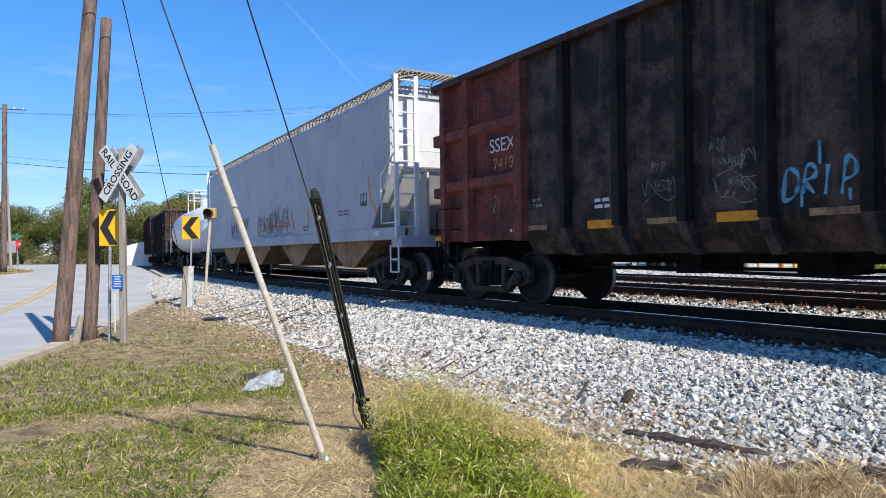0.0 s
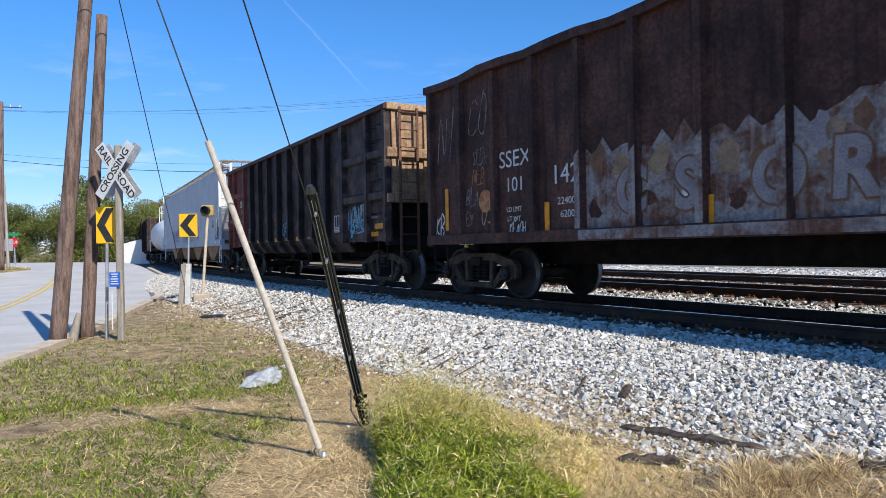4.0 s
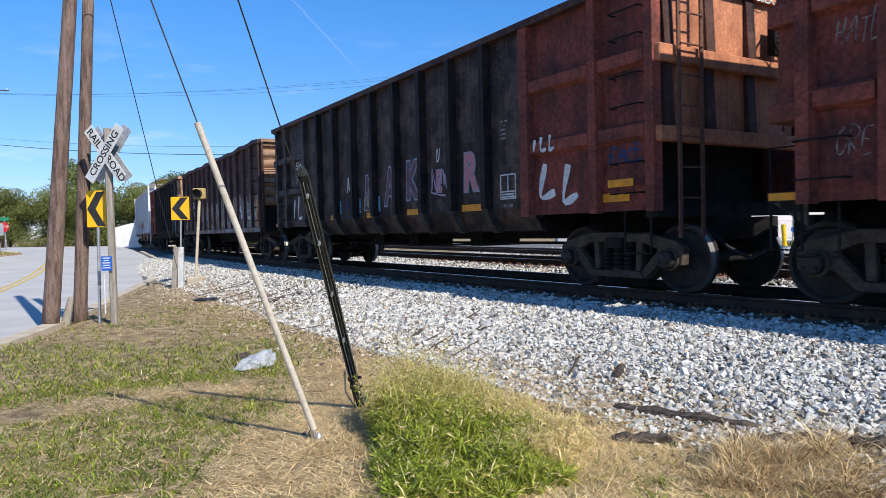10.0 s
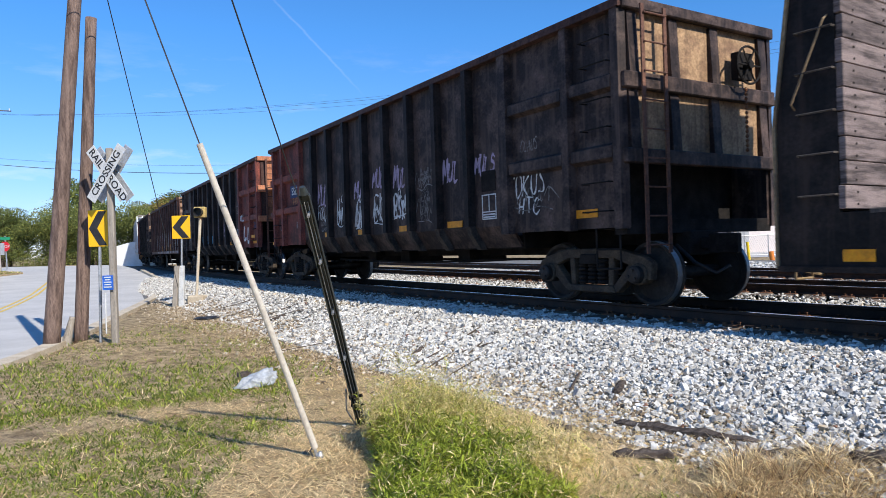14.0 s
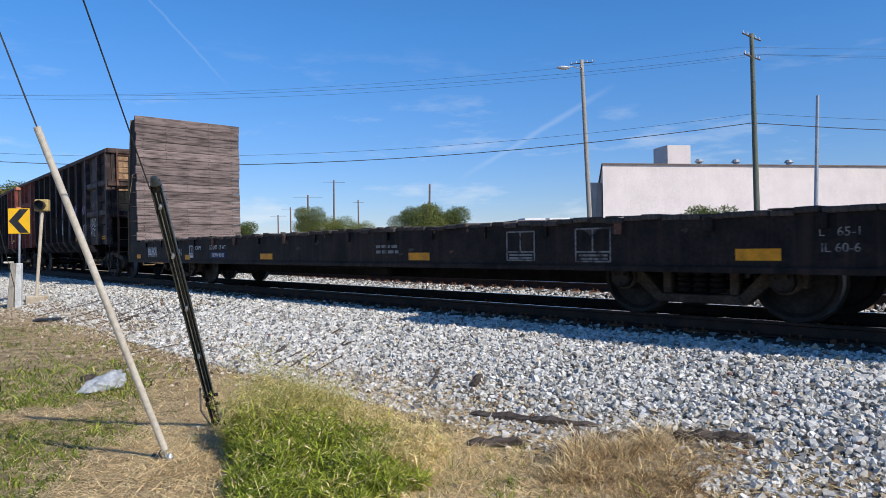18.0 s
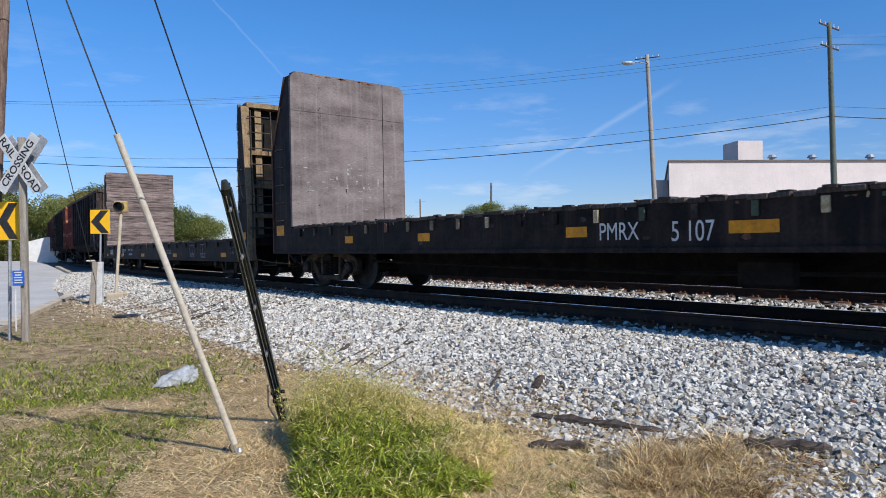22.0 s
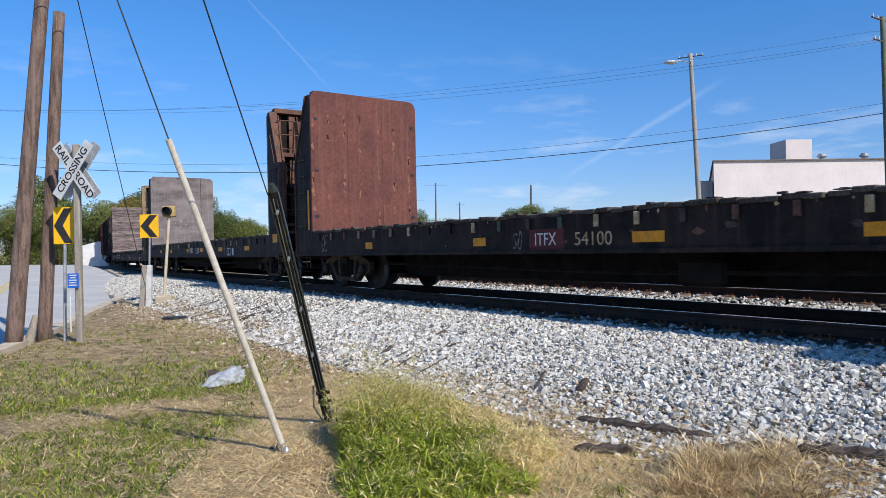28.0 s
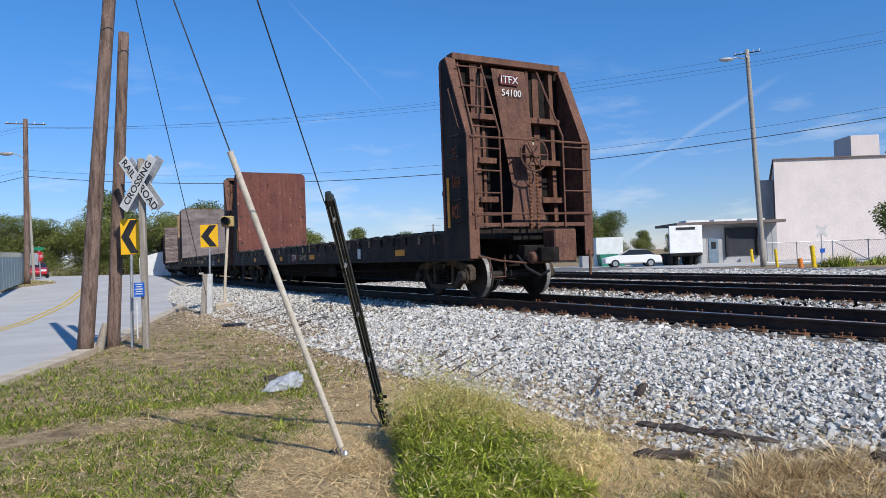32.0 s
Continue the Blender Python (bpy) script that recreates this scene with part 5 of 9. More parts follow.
        for z0, z1 in ((3.21, H - 0.17), (2.18, 2.99)):
            for yy in (-1.28, -0.45, 0.45, 1.28):
                bm = bmesh.new()
                prism(bm, [(s * (hl - back + 0.06), z0), (s * (hl + 0.07), z0), (s * (hl + 0.03), z1), (s * (hl - back + 0.06), z1)][::s], yy - 0.09, yy + 0.09)
                # gussets of the sunlit red end are dark brown: their shade is in the colour
                part("end_gusset", bm, m if s > 0 else rib_mat or ("brown_steel" if m == "orange_steel" else m), car)
        bm = bmesh.new()
        xa, xb = sorted((s * (hl - 0.7), s * (hl - 0.62)))
        box(bm, xa, xb, -1.36, 1.36, 1.2, 2.1)
        xa, xb = sorted((s * (hl - 0.22), s * hl))
        box(bm, xa, xb, -1.44, 1.44, 1.02, 1.22)
        part("end_sill", bm, "under", car)
    end_ladder(car, -hl - 0.1, 0.78, 1.22, 0.75, H - 0.1, 9, "end_brown" if end_mat != "red_steel" else "brown_steel", -0.06)
    grab_irons(car, 1.42, -hl + 0.2, -hl + 0.72, (1.35, 1.75, 2.5, 2.9, 3.4, 3.75), "under", 0.14)
    grab_irons(car, 1.42, hl - 0.72, hl - 0.2, (1.35, 1.75), "under", 0.14)
    hand_wheel(car, -hl - 0.26, -0.95, 3.50, 0.28, "under")
    bm = bmesh.new()
    for i in range(14):
        lathe(bm, [(0.012, -0.03), (0.03, 0), (0.012, 0.03)], (-hl - 0.2, -0.95, 3.15 - i * 0.07), "z", 6)
    part("brake_chain", bm, "rust", car)
    for s in (1, -1):
        bm = bmesh.new()
        for x in (s * (hl - 0.15), s * (hl - 0.6)):
            rod(bm, (x, 1.42, 1.12), (x, 1.42, 0.55), 0.016, n=6)
        rod(bm, (s * (hl - 0.15), 1.42, 0.55), (s * (hl - 0.6), 1.42, 0.55), 0.016, n=6)
        rod(bm, (s * (hl - 0.15), 1.42, 0.82), (s * (hl - 0.6), 1.42, 0.82), 0.016, n=6)
        part("step_stirrup", bm, "under", car)
    # corner step with its hoop at the front, yellow strip on its side
    bm = bmesh.new()
    box(bm, hl - 0.28, hl + 0.14, 1.16, 1.46, 1.14, 1.24)
    prism(bm, [(hl - 0.28, 1.14), (hl + 0.12, 1.14), (hl - 0.28, 0.86)], 1.38, 1.42)
    step = part("corner_step", bm, "dusty_foot", car, bevel=0.008)
    bm = bmesh.new()
    box(bm, hl - 0.24, hl + 0.12, 1.461, 1.467, 1.15, 1.23)
    part("reflective_strip", bm, "yellow_mark", step, "yellow reflective strip")
    bm = bmesh.new()
    pipe(bm, [(hl + 0.12, 1.42, 1.2), (hl + 0.12, 1.42, 1.72), (hl - 0.2, 1.42, 1.72), (hl - 0.2, 1.42, 1.2)], 0.015)
    pipe(bm, [(hl + 0.12, 1.42, 1.16), (hl + 0.12, 1.42, 0.62), (hl - 0.22, 1.42, 0.62), (hl - 0.22, 1.42, 1.16)], 0.017)
    part("hand_rail", bm, "under", step)
    coupling(car, L)
    running_gear(car, (hl - 1.12, -hl + 1.12))
    return car


def corrugated_gondola(name, label, L):
    car = thing(name, label, "freight car", group="gondolas of the train")
    H, B, hl = 4.12, 1.06, L / 2
    for y in (1, -1):
        bm = bmesh.new()
        box(bm, -hl + 0.05, hl - 0.05, min(y * 1.38, y * 1.43), max(y * 1.38, y * 1.43), B, H - 0.1)
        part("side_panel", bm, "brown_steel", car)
        for z0, z1, yy in ((H - 0.14, H, 1.55), (B - 0.06, B + 0.12, 1.52)):
            bm = bmesh.new()
            n = 24
            rings = []
            for i in range(n + 1):
                xa = -hl + 2 * hl * i / n
                d = 0.0 if z0 < 2 else 0.02 * math.sin(i * 1.9) + 0.012 * math.sin(i * 0.7)
                rings.append([bm.verts.new((xa, y * q, w + d)) for q, w in ((1.36, z0), (yy + d, z0), (yy + d, z1), (1.36, z1))])
            for lo, hi in zip(rings[:-1], rings[1:]):
                for k in range(4):
                    bm.faces.new((lo[k], lo[(k + 1) % 4], hi[(k + 1) % 4], hi[k]))
            bm.faces.new(rings[0])
            bm.faces.new(rings[-1])
            part("side_chord", bm, "brown_steel", car)
        for i in range(15):
            x = -hl + 0.12 + (2 * hl - 0.24) * i / 14
            bm = bmesh.new()
            prism(bm, [(x - 0.09, y * 1.425), (x + 0.09, y * 1.425), (x + 0.055, y * 1.53), (x - 0.055, y * 1.53)][::-y], B + 0.12, H - 0.14, "z")
            part("side_post", bm, "brown_steel", car)
        for i in range(14):
            xa = -hl + 0.22 + (2 * hl - 0.24) * i / 14
            xb = xa + (2 * hl - 0.24) / 14 - 0.2
            if y == 1 and i < 10:
                bm = bmesh.new()
                r = random.Random(i)
                top = [(xa + (xb - xa) * k / 5, 2.35 + r.uniform(-0.16, 0.16)) for k in range(6)]
                prism(bm, [(xa, B + 0.125), (xb, B + 0.125)] + top[::-1], 1.43, 1.436)
                part("painted_band", bm, "graffiti_grey", car, "flaking grey and rust graffiti paint")
                bm = bmesh.new()
                xp = xb + 0.10
                prism(bm, [(xp - 0.055, B + 0.125), (xp + 0.055, B + 0.125), (xp + 0.055, top[-1][1] - 0.1), (xp - 0.055, top[-1][1])], 1.531, 1.535)
                part("painted_band", bm, "graffiti_grey", car, "flaking grey and rust graffiti paint")
                bm = bmesh.new()
                box(bm, xa - 0.1, xb + 0.1, 1.521, 1.526, B - 0.04, B + 0.10)
                part("painted_band", bm, "graffiti_grey", car, "flaking grey and rust graffiti paint")
                for q in range(4):
                    px, pz, pw = r.uniform(xa + 0.1, xb - 0.1), r.uniform(B + 0.3, 2.3), r.uniform(0.06, 0.2)
                    bm = bmesh.new()
                    ring = [bm.verts.new((min(max(px + pw * r.uniform(0.5, 1.2) * math.cos(2 * math.pi * w / 9), xa), xb), 1.4385, max(pz + pw * r.uniform(0.6, 1.6) * math.sin(2 * math.pi * w / 9), B + 0.13))) for w in range(9)]
                    bm.faces.new(ring)
                    part("paint_blot", bm, r.choice(["lilac_dull", "rust_dull", "rust_dull", "pocket_cream", "white_mark", "brown_steel"]), car, "blot of old graffiti paint")
    bm = bmesh.new()
    box(bm, -hl, hl, -1.38, 1.38, B - 0.02, B + 0.05)
    box(bm, -hl, hl, -0.22, 0.22, 0.62, B - 0.02)
    part("floor", bm, "under", car)
    for s in (1, -1):
        # the rear end takes a brighter copy of the brown, with sunlight in its colour
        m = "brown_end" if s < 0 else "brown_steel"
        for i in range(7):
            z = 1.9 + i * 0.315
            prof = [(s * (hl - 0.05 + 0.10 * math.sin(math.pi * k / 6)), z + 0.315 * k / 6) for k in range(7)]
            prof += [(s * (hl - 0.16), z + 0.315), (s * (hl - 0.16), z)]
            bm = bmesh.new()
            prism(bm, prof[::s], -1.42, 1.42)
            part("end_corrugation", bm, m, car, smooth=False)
        bm = bmesh.new()
        xa, xb = sorted((s * (hl - 0.3), s * (hl - 0.1)))
        box(bm, xa, xb, -1.42, 1.42, B, 1.9)
        part("end_panel", bm, "under", car)
        for y in (1, -1):
            bm = bmesh.new()
            xa, xb = sorted((s * (hl - 0.18), s * (hl + 0.02)))
            box(bm, xa + 0.06, xb - 0.02, min(y * 1.40, y * 1.50), max(y * 1.40, y * 1.50), B - 0.1, H)
            part("corner_post", bm, "brown_steel", car, bevel=0.015)
        bm = bmesh.new()
        box(bm, s * hl - 0.14, s * hl + 0.1, -1.45, 1.45, H - 0.1, H + 0.01)
        part("end_chord", bm, m, car)
    for z in (1.3, 1.75, 2.2, 2.65, 3.1, 3.55, 3.95):
        bm = bmesh.new()
        pipe(bm, [(-hl, 1.4, z), (-hl - 0.12, 1.4, z), (-hl - 0.12, 0.85, z), (-hl, 0.85, z)], 0.014)
        part("grab_iron", bm, "under", car)
    grab_irons(car, 1.43, -hl + 0.18, -hl + 0.72, (1.4, 1.85, 2.3, 2.75, 3.2, 3.65), "under", 0.17)
    hand_wheel(car, -hl - 0.2, -0.35, 2.2, 0.28, "under")
    for yy in (1.42, 0.84):
        bm = bmesh.new()
        box(bm, -hl - 0.135, -hl - 0.105, yy - 0.035, yy + 0.035, 1.0, H)
        part("ladder_stile", bm, "brown_steel", car)
    for s in (1, -1):
        bm = bmesh.new()
        for x in (s * (hl - 0.15), s * (hl - 0.6)):
            rod(bm, (x, 1.42, 1.0), (x, 1.42, 0.5), 0.016, n=6)
        rod(bm, (s * (hl - 0.15), 1.42, 0.5), (s * (hl - 0.6), 1.42, 0.5), 0.016, n=6)
        part("step_stirrup", bm, "under", car)
    coupling(car, L)
    running_gear(car, (hl - 1.08, -hl + 1.08))
    return car


def hopper(name, label, L):
    car = thing(name, label, "freight car", group="hopper cars of the train")
    hl = L / 2
    out = [(-hl + 0.50, 4.50), (-hl + 0.50, 3.1), (-hl + 0.62, 2.7), (-hl + 1.55, 1.5), (hl - 1.55, 1.5), (hl - 0.62, 2.7), (hl - 0.50, 3.1), (hl - 0.50, 4.50)]
    for y in (1, -1):
        bm = bmesh.new()
        prism(bm, out, min(y * 1.40, y * 1.46), max(y * 1.40, y * 1.46))
        part("side_sheet", bm, "grey_paint", car)
        bm = bmesh.new()
        box(bm, -hl + 0.1, hl - 0.1, min(y * 1.30, y * 1.5), max(y * 1.30, y * 1.5), 1.22, 1.5)
        part("side_sill", bm, "grey_paint", car, bevel=0.01)
    bm = bmesh.new()
    prism(bm, [(-1.46, 4.48), (-1.44, 4.58), (-1.30, 4.68), (-0.7, 4.76), (0.7, 4.76), (1.30, 4.68), (1.44, 4.58), (1.46, 4.48)], -hl + 0.5, hl - 0.5, "x")
    part("roof", bm, "grey_paint", car)
    for s in (1, -1):
        bm = bmesh.new()
        xs = s * (hl - 0.57)
        v = [bm.verts.new(p) for p in ((xs, -1.42, 4.5), (xs, 1.42, 4.5), (xs, 1.42, 2.9), (xs, -1.42, 2.9))]
        bm.faces.new(v)
        v = [bm.verts.new(p) for p in ((xs, -1.42, 2.9), (xs, 1.42, 2.9), (s * (hl - 1.7), 1.42, 1.5), (s * (hl - 1.7), -1.42, 1.5))]
        bm.faces.new(v)
        bmesh.ops.solidify(bm, geom=bm.faces[:], thickness=0.04)
        part("end_sheet", bm, "grey_paint" if s > 0 else "white_paint", car)
        for y in (0.5, -0.5):
            bm = bmesh.new()
            prism(bm, [(s * (hl - 0.5), 1.3), (s * (hl - 0.5), 2.8), (s * (hl - 0.62), 2.8), (s * (hl - 1.5), 1.6), (s * (hl - 1.5), 1.3)][::s], y - 0.03, y + 0.03)
            part("end_brace", bm, "grey_paint", car)
        bm = bmesh.new()
        box(bm, s * (hl - 0.25) - 0.25, s * (hl - 0.25) + 0.25, -1.45, 1.45, 1.05, 1.3)
        part("end_platform", bm, "grey_paint", car)
        for y in (1.47, 0.98):
            bm = bmesh.new()
            box(bm, s * (hl - 0.16) - 0.03, s * (hl - 0.16) + 0.03, y - 0.05, y + 0.05, 1.3, 4.85)
            part("ladder_stile", bm, "white_paint", car)
        for i in range(10):
            bm = bmesh.new()
            rod(bm, (s * (hl - 0.14), 0.98, 1.5 + i * 0.36), (s * (hl - 0.14), 1.47, 1.5 + i * 0.36), 0.018, n=6)
            part("rung", bm, "white_paint", car)
        bm = bmesh.new()
        pipe(bm, [(s * (hl - 0.15), 1.46, 2.75), (s * (hl - 0.15), -1.3, 2.75)], 0.02)
        pipe(bm, [(s * (hl - 0.15), 0.98, 3.2), (s * (hl - 0.15), -1.3, 3.2)], 0.02)
        pipe(bm, [(s * (hl - 0.15), 1.48, 1.6), (s * (hl - 0.95), 1.48, 1.6), (s * (hl - 0.95), 1.48, 2.7), (s * (hl - 0.15), 1.48, 3.2)], 0.02)
        part("hand_rail", bm, "white_paint", car)
        bm = bmesh.new()
        for x in (s * (hl - 0.15), s * (hl - 0.55)):
            rod(bm, (x, 1.45, 1.1), (x, 1.45, 0.5), 0.02, n=6)
        for z in (0.5, 0.78):
            rod(bm, (s * (hl - 0.15), 1.45, z), (s * (hl - 0.55), 1.45, z), 0.02, n=6)
        part("step_stirrup", bm, "white_paint", car)
    # roof walk: open grating on brackets that lean out over the side
    for y in (1, -1):
        bm = bmesh.new()
        for k in range(6):
            yy, zz = y * (1.40 - 0.10 * k), 4.80 + 0.03 * k
            box(bm, -hl + 0.05, hl - 0.05, yy - 0.012, yy + 0.012, zz, zz + 0.04)
        for i in range(70):
            x = -hl + 0.1 + (2 * hl - 0.2) * i / 69
            v = [bm.verts.new((x + dx, y * yy, zz)) for dx in (-0.012, 0.012) for yy, zz in ((1.43, 4.78), (0.86, 4.95), (0.86, 4.91), (1.43, 4.74))]
            for f in ((0, 1, 2, 3), (7, 6, 5, 4), (0, 4, 5, 1), (1, 5, 6, 2), (2, 6, 7, 3), (3, 7, 4, 0)):
                bm.faces.new([v[q] for q in f])
        part("roof_walk", bm, "walk_grating", car, "dusty pale open grating")
        for i in range(16):
            x = -hl + 0.4 + (2 * hl - 0.8) * i / 15
            bm = bmesh.new()
            pipe(bm, [(x, y * 1.45, 4.52), (x, y * 1.42, 4.78), (x, y * 0.9, 4.93), (x, y * 0.9, 4.72)], 0.016, 5)
            part("walk_bracket", bm, "walk_grating", car)
    for s in (1, -1):
        bm = bmesh.new()
        for k in range(5):
            x = s * (hl - 0.05 - 0.12 * k)
            box(bm, x - 0.012, x + 0.012, -1.40, 1.40, 4.92, 4.96)
        for i in range(24):
            y = -1.38 + 2.76 * i / 23
            box(bm, min(s * (hl - 0.03), s * (hl - 0.55)), max(s * (hl - 0.03), s * (hl - 0.55)), y - 0.01, y + 0.01, 4.90, 4.92)
        for y in (-1.3, -0.5, 0.5, 1.3):
            rod(bm, (s * (hl - 0.5), y, 4.5), (s * (hl - 0.1), y, 4.91), 0.016, n=5)
        part("end_walk", bm, "walk_grating", car, "dusty pale open grating")
    for i in range(6):
        x = -hl + 2.2 + (2 * hl - 4.4) * i / 5
        bm = bmesh.new()
        rod(bm, (x, 0, 4.74), (x, 0, 4.9), 0.45, 0.42, n=20)
        part("hatch", bm, "grey_paint", car)
    n = 4
    for i in range(n):
        x = -hl + 3.6 + (2 * hl - 7.2) * i / (n - 1)
        bm = bmesh.new()
        hw = (2 * hl - 7.2) / (n - 1) / 2 - 0.05
        prism(bm, [(x - hw, 1.5), (x - 0.35, 0.55), (x + 0.35, 0.55), (x + hw, 1.5)][::-1], -1.2, 1.2)
        part("discharge_bay", bm, "tan_steel", car, "dusty sloping discharge bay")
    bm = bmesh.new()
    box(bm, -hl, hl, -0.2, 0.2, 0.75, 1.15)
    part("centre_sill", bm, "under", car)
    coupling(car, L)
    running_gear(car, (hl - 1.45, -hl + 1.45))
    return car


def tank_car(name, label, L):
    car = thing(name, label, "freight car")
    hl = L / 2
    bm = bmesh.new()
    prof = [(0.02, -hl + 0.4), (0.7, -hl + 0.5), (1.15, -hl + 0.75), (1.42, -hl + 1.2), (1.42, hl - 1.2), (1.15, hl - 0.75), (0.7, hl - 0.5), (0.02, hl - 0.4)]
    lathe(bm, prof, (0, 0, 2.45), "x", 32)
    part("tank", bm, "white_paint", car, smooth=True)
    bm = bmesh.new()
    rod(bm, (0, 0, 3.8), (0, 0, 4.25), 0.5, n=20)
    part("dome", bm, "white_paint", car)
    bm = bmesh.new()
    for x in (-1.2, 1.2):
        for y in (-1.0, 1.0):
            rod(bm, (x, y, 3.4), (x, y, 4.7), 0.025, n=6)
    for z in (4.25, 4.7):
        pipe(bm, [(-1.2, -1, z), (1.2, -1, z), (1.2, 1, z), (-1.2, 1, z), (-1.2, -1, z)], 0.025)
    part("dome_rail", bm, "white_paint", car)
    bm = bmesh.new()
    box(bm, -hl, hl, -0.3, 0.3, 0.8, 1.15)
    for x in (-hl + 0.4, hl - 0.4):
        box(bm, x - 0.4, x + 0.4, -1.45, 1.45, 1.0, 1.12)
    part("frame", bm, "under", car)
    bm = bmesh.new()
    for s in (1, -1):
        pipe(bm, [(s * (hl - 0.1), 1.4, 1.1), (s * (hl - 0.1), 1.4, 2.1), (s * (hl - 0.9), 1.4, 2.1), (s * (hl - 0.9), 1.4, 1.1)], 0.025)
    part("hand_rail", bm, "white_paint", car)
    coupling(car, L)
    running_gear(car, (hl - 2.0, -hl + 2.0))
    return car


def box_car(name, label, L):
    car = thing(name, label, "freight car")
    hl = L / 2
    bm = bmesh.new()
    box(bm, -hl, hl, -1.5, 1.5, 1.1, 4.6)
    part("body", bm, "brown_steel", car)
    for s in (1, -1):
        for i in range(8):
            z = 1.3 + i * 0.4
            bm = bmesh.new()
            box(bm, s * hl - 0.06, s * hl + 0.06, -1.4, 1.4, z, z + 0.2)
            part("end_rib", bm, "tan_steel", car)
    for i in range(12):
        x = -hl + 0.5 + (L - 1) * i / 11
        bm = bmesh.new()
        box(bm, x - 0.06, x + 0.06, 1.5, 1.55, 1.1, 4.5)
        part("side_post", bm, "brown_steel", car)
    bm = bmesh.new()
    prism(bm, [(-1.55, 4.6), (1.55, 4.6), (1.2, 4.75), (0, 4.82), (-1.2, 4.75)], -hl - 0.02, hl + 0.02, "x")
    part("roof", bm, "brown_steel", car)
    coupling(car, L)
    running_gear(car, (hl - 2.2, -hl + 2.2))
    return car


def bulkhead_flat(name, label, L, face, end_mat, side_mat, mark, deck=1.18, depth=1.0, top=4.84, pockets=True, sill=0.58, bogie=1.93, far=1.70):
    car = thing(name, label, "freight car", group="bulkhead flat cars of the train")
    hl = L / 2
    for y in (1, -1):
        bm = bmesh.new()
        box(bm, -hl, hl, min(y * 1.40, y * 1.50), max(y * 1.40, y * 1.50), sill, deck - 0.03)
        box(bm, -hl, hl, min(y * 1.40, y * 1.54), max(y * 1.40, y * 1.54), sill - 0.03, sill + 0.03)
        part("side_sill", bm, side_mat, car)
        for i in range(27 if pockets else 17):
            x = -hl + 1.4 + (L - 2.8) * i / (26 if pockets else 16)
            bm = bmesh.new()
            if pockets:
                box(bm, x - 0.042, x + 0.042, min(y * 1.5, y * 1.535), max(y * 1.5, y * 1.535), deck - 0.24, deck - 0.07)
            else:
                box(bm, x - 0.05, x + 0.05, min(y * 1.5, y * 1.54), max(y * 1.5, y * 1.54), deck - 0.2, deck - 0.04)
            r = random.Random(i + int(L * 10))
            part("stake_pocket", bm, r.choice(["pocket_cream", "pocket_green", "pocket_cream", "worn_cream", "end_brown", "dusty_foot", side_mat, side_mat] if pockets else ["end_brown", side_mat, side_mat]), car, bevel=0.008)
    bm = bmesh.new()
    prism(bm, [(-hl + 0.2, sill + 0.35), (-hl + 3.2, sill + 0.2), (-hl + 3.7, 0.32), (hl - 3.7, 0.32), (hl - 3.2, sill + 0.2), (hl - 0.2, sill + 0.35), (hl - 0.2, deck - 0.1), (-hl + 0.2, deck - 0.1)], -0.36, 0.36)
    part("centre_sill", bm, "under", car)
    for s in range(12):
        x = -hl + 1.6 + (L - 3.2) * s / 11
        bm = bmesh.new()
        prism(bm, [(-1.4, deck - 0.12), (-1.4, sill + 0.1), (-0.4, sill - 0.05), (0.4, sill - 0.05), (1.4, sill + 0.1), (1.4, deck - 0.12)], x - 0.04, x + 0.04, "x")
        part("cross_bearer", bm, "under", car)
    bm = bmesh.new()
    box(bm, -1.6, -0.9, 0.5, 1.0, 0.35, 0.7)
    part("brake_cylinder", bm, "under", car, bevel=0.05)
    bm = bmesh.new()
    pipe(bm, [(-hl + 3.5, 0.9, 0.6), (0, 0.95, 0.5), (hl - 3.5, 0.9, 0.6)], 0.03)
    part("brake_rod", bm, "under", car)
    # deck planks, uneven and worn
    bm = bmesh.new()
    box(bm, -0.113, 0.113, -1.53, 1.53, -0.06, 0.0)
    pk = mesh_of("deck_plank", bm, "deck", bevel=0.012)
    n = int((L - 2 * depth) / 0.235)
    r = random.Random(int(L * 100))
    for i in range(n):
        x = -hl + depth + 0.12 + i * 0.235
        share("deck_plank", pk, car, pose(x, r.uniform(-0.03, 0.03), deck + r.uniform(-0.012, 0.022), 0, r.uniform(-1.5, 1.5), r.uniform(-0.3, 0.3)))
    for i in range(34):
        x = r.uniform(-hl + 1.5, hl - 1.5)
        bm = bmesh.new()
        box(bm, x, x + r.uniform(0.04, 0.2), 1.40 + r.uniform(0, 0.1), 1.52 + r.uniform(0, 0.04), deck, deck + r.uniform(0.008, 0.034))
        part("deck_splinter", bm, "deck", car)
    # scuffs and chipped paint along the sill
    for k in range(20 if pockets else 12):
        sx, sz, sw = r.uniform(-hl + 1.2, hl - 1.2), r.uniform(sill + 0.12, deck - 0.08), r.uniform(0.03, 0.12)
        bm = bmesh.new()
        ring = []
        for q in range(8):
            an = 2 * math.pi * q / 8
            ring.append(bm.verts.new((sx + sw * r.uniform(0.4, 1.1) * math.cos(an), 1.5025, sz + min(sw * 0.6, 0.07) * r.uniform(0.3, 1.2) * math.sin(an))))
        bm.faces.new(ring)
        part("worn_patch", bm, r.choice(["dusty_foot", "dusty_foot", "end_brown", "flat_black", "black_steel"]), car, "patch of scuffed paint")
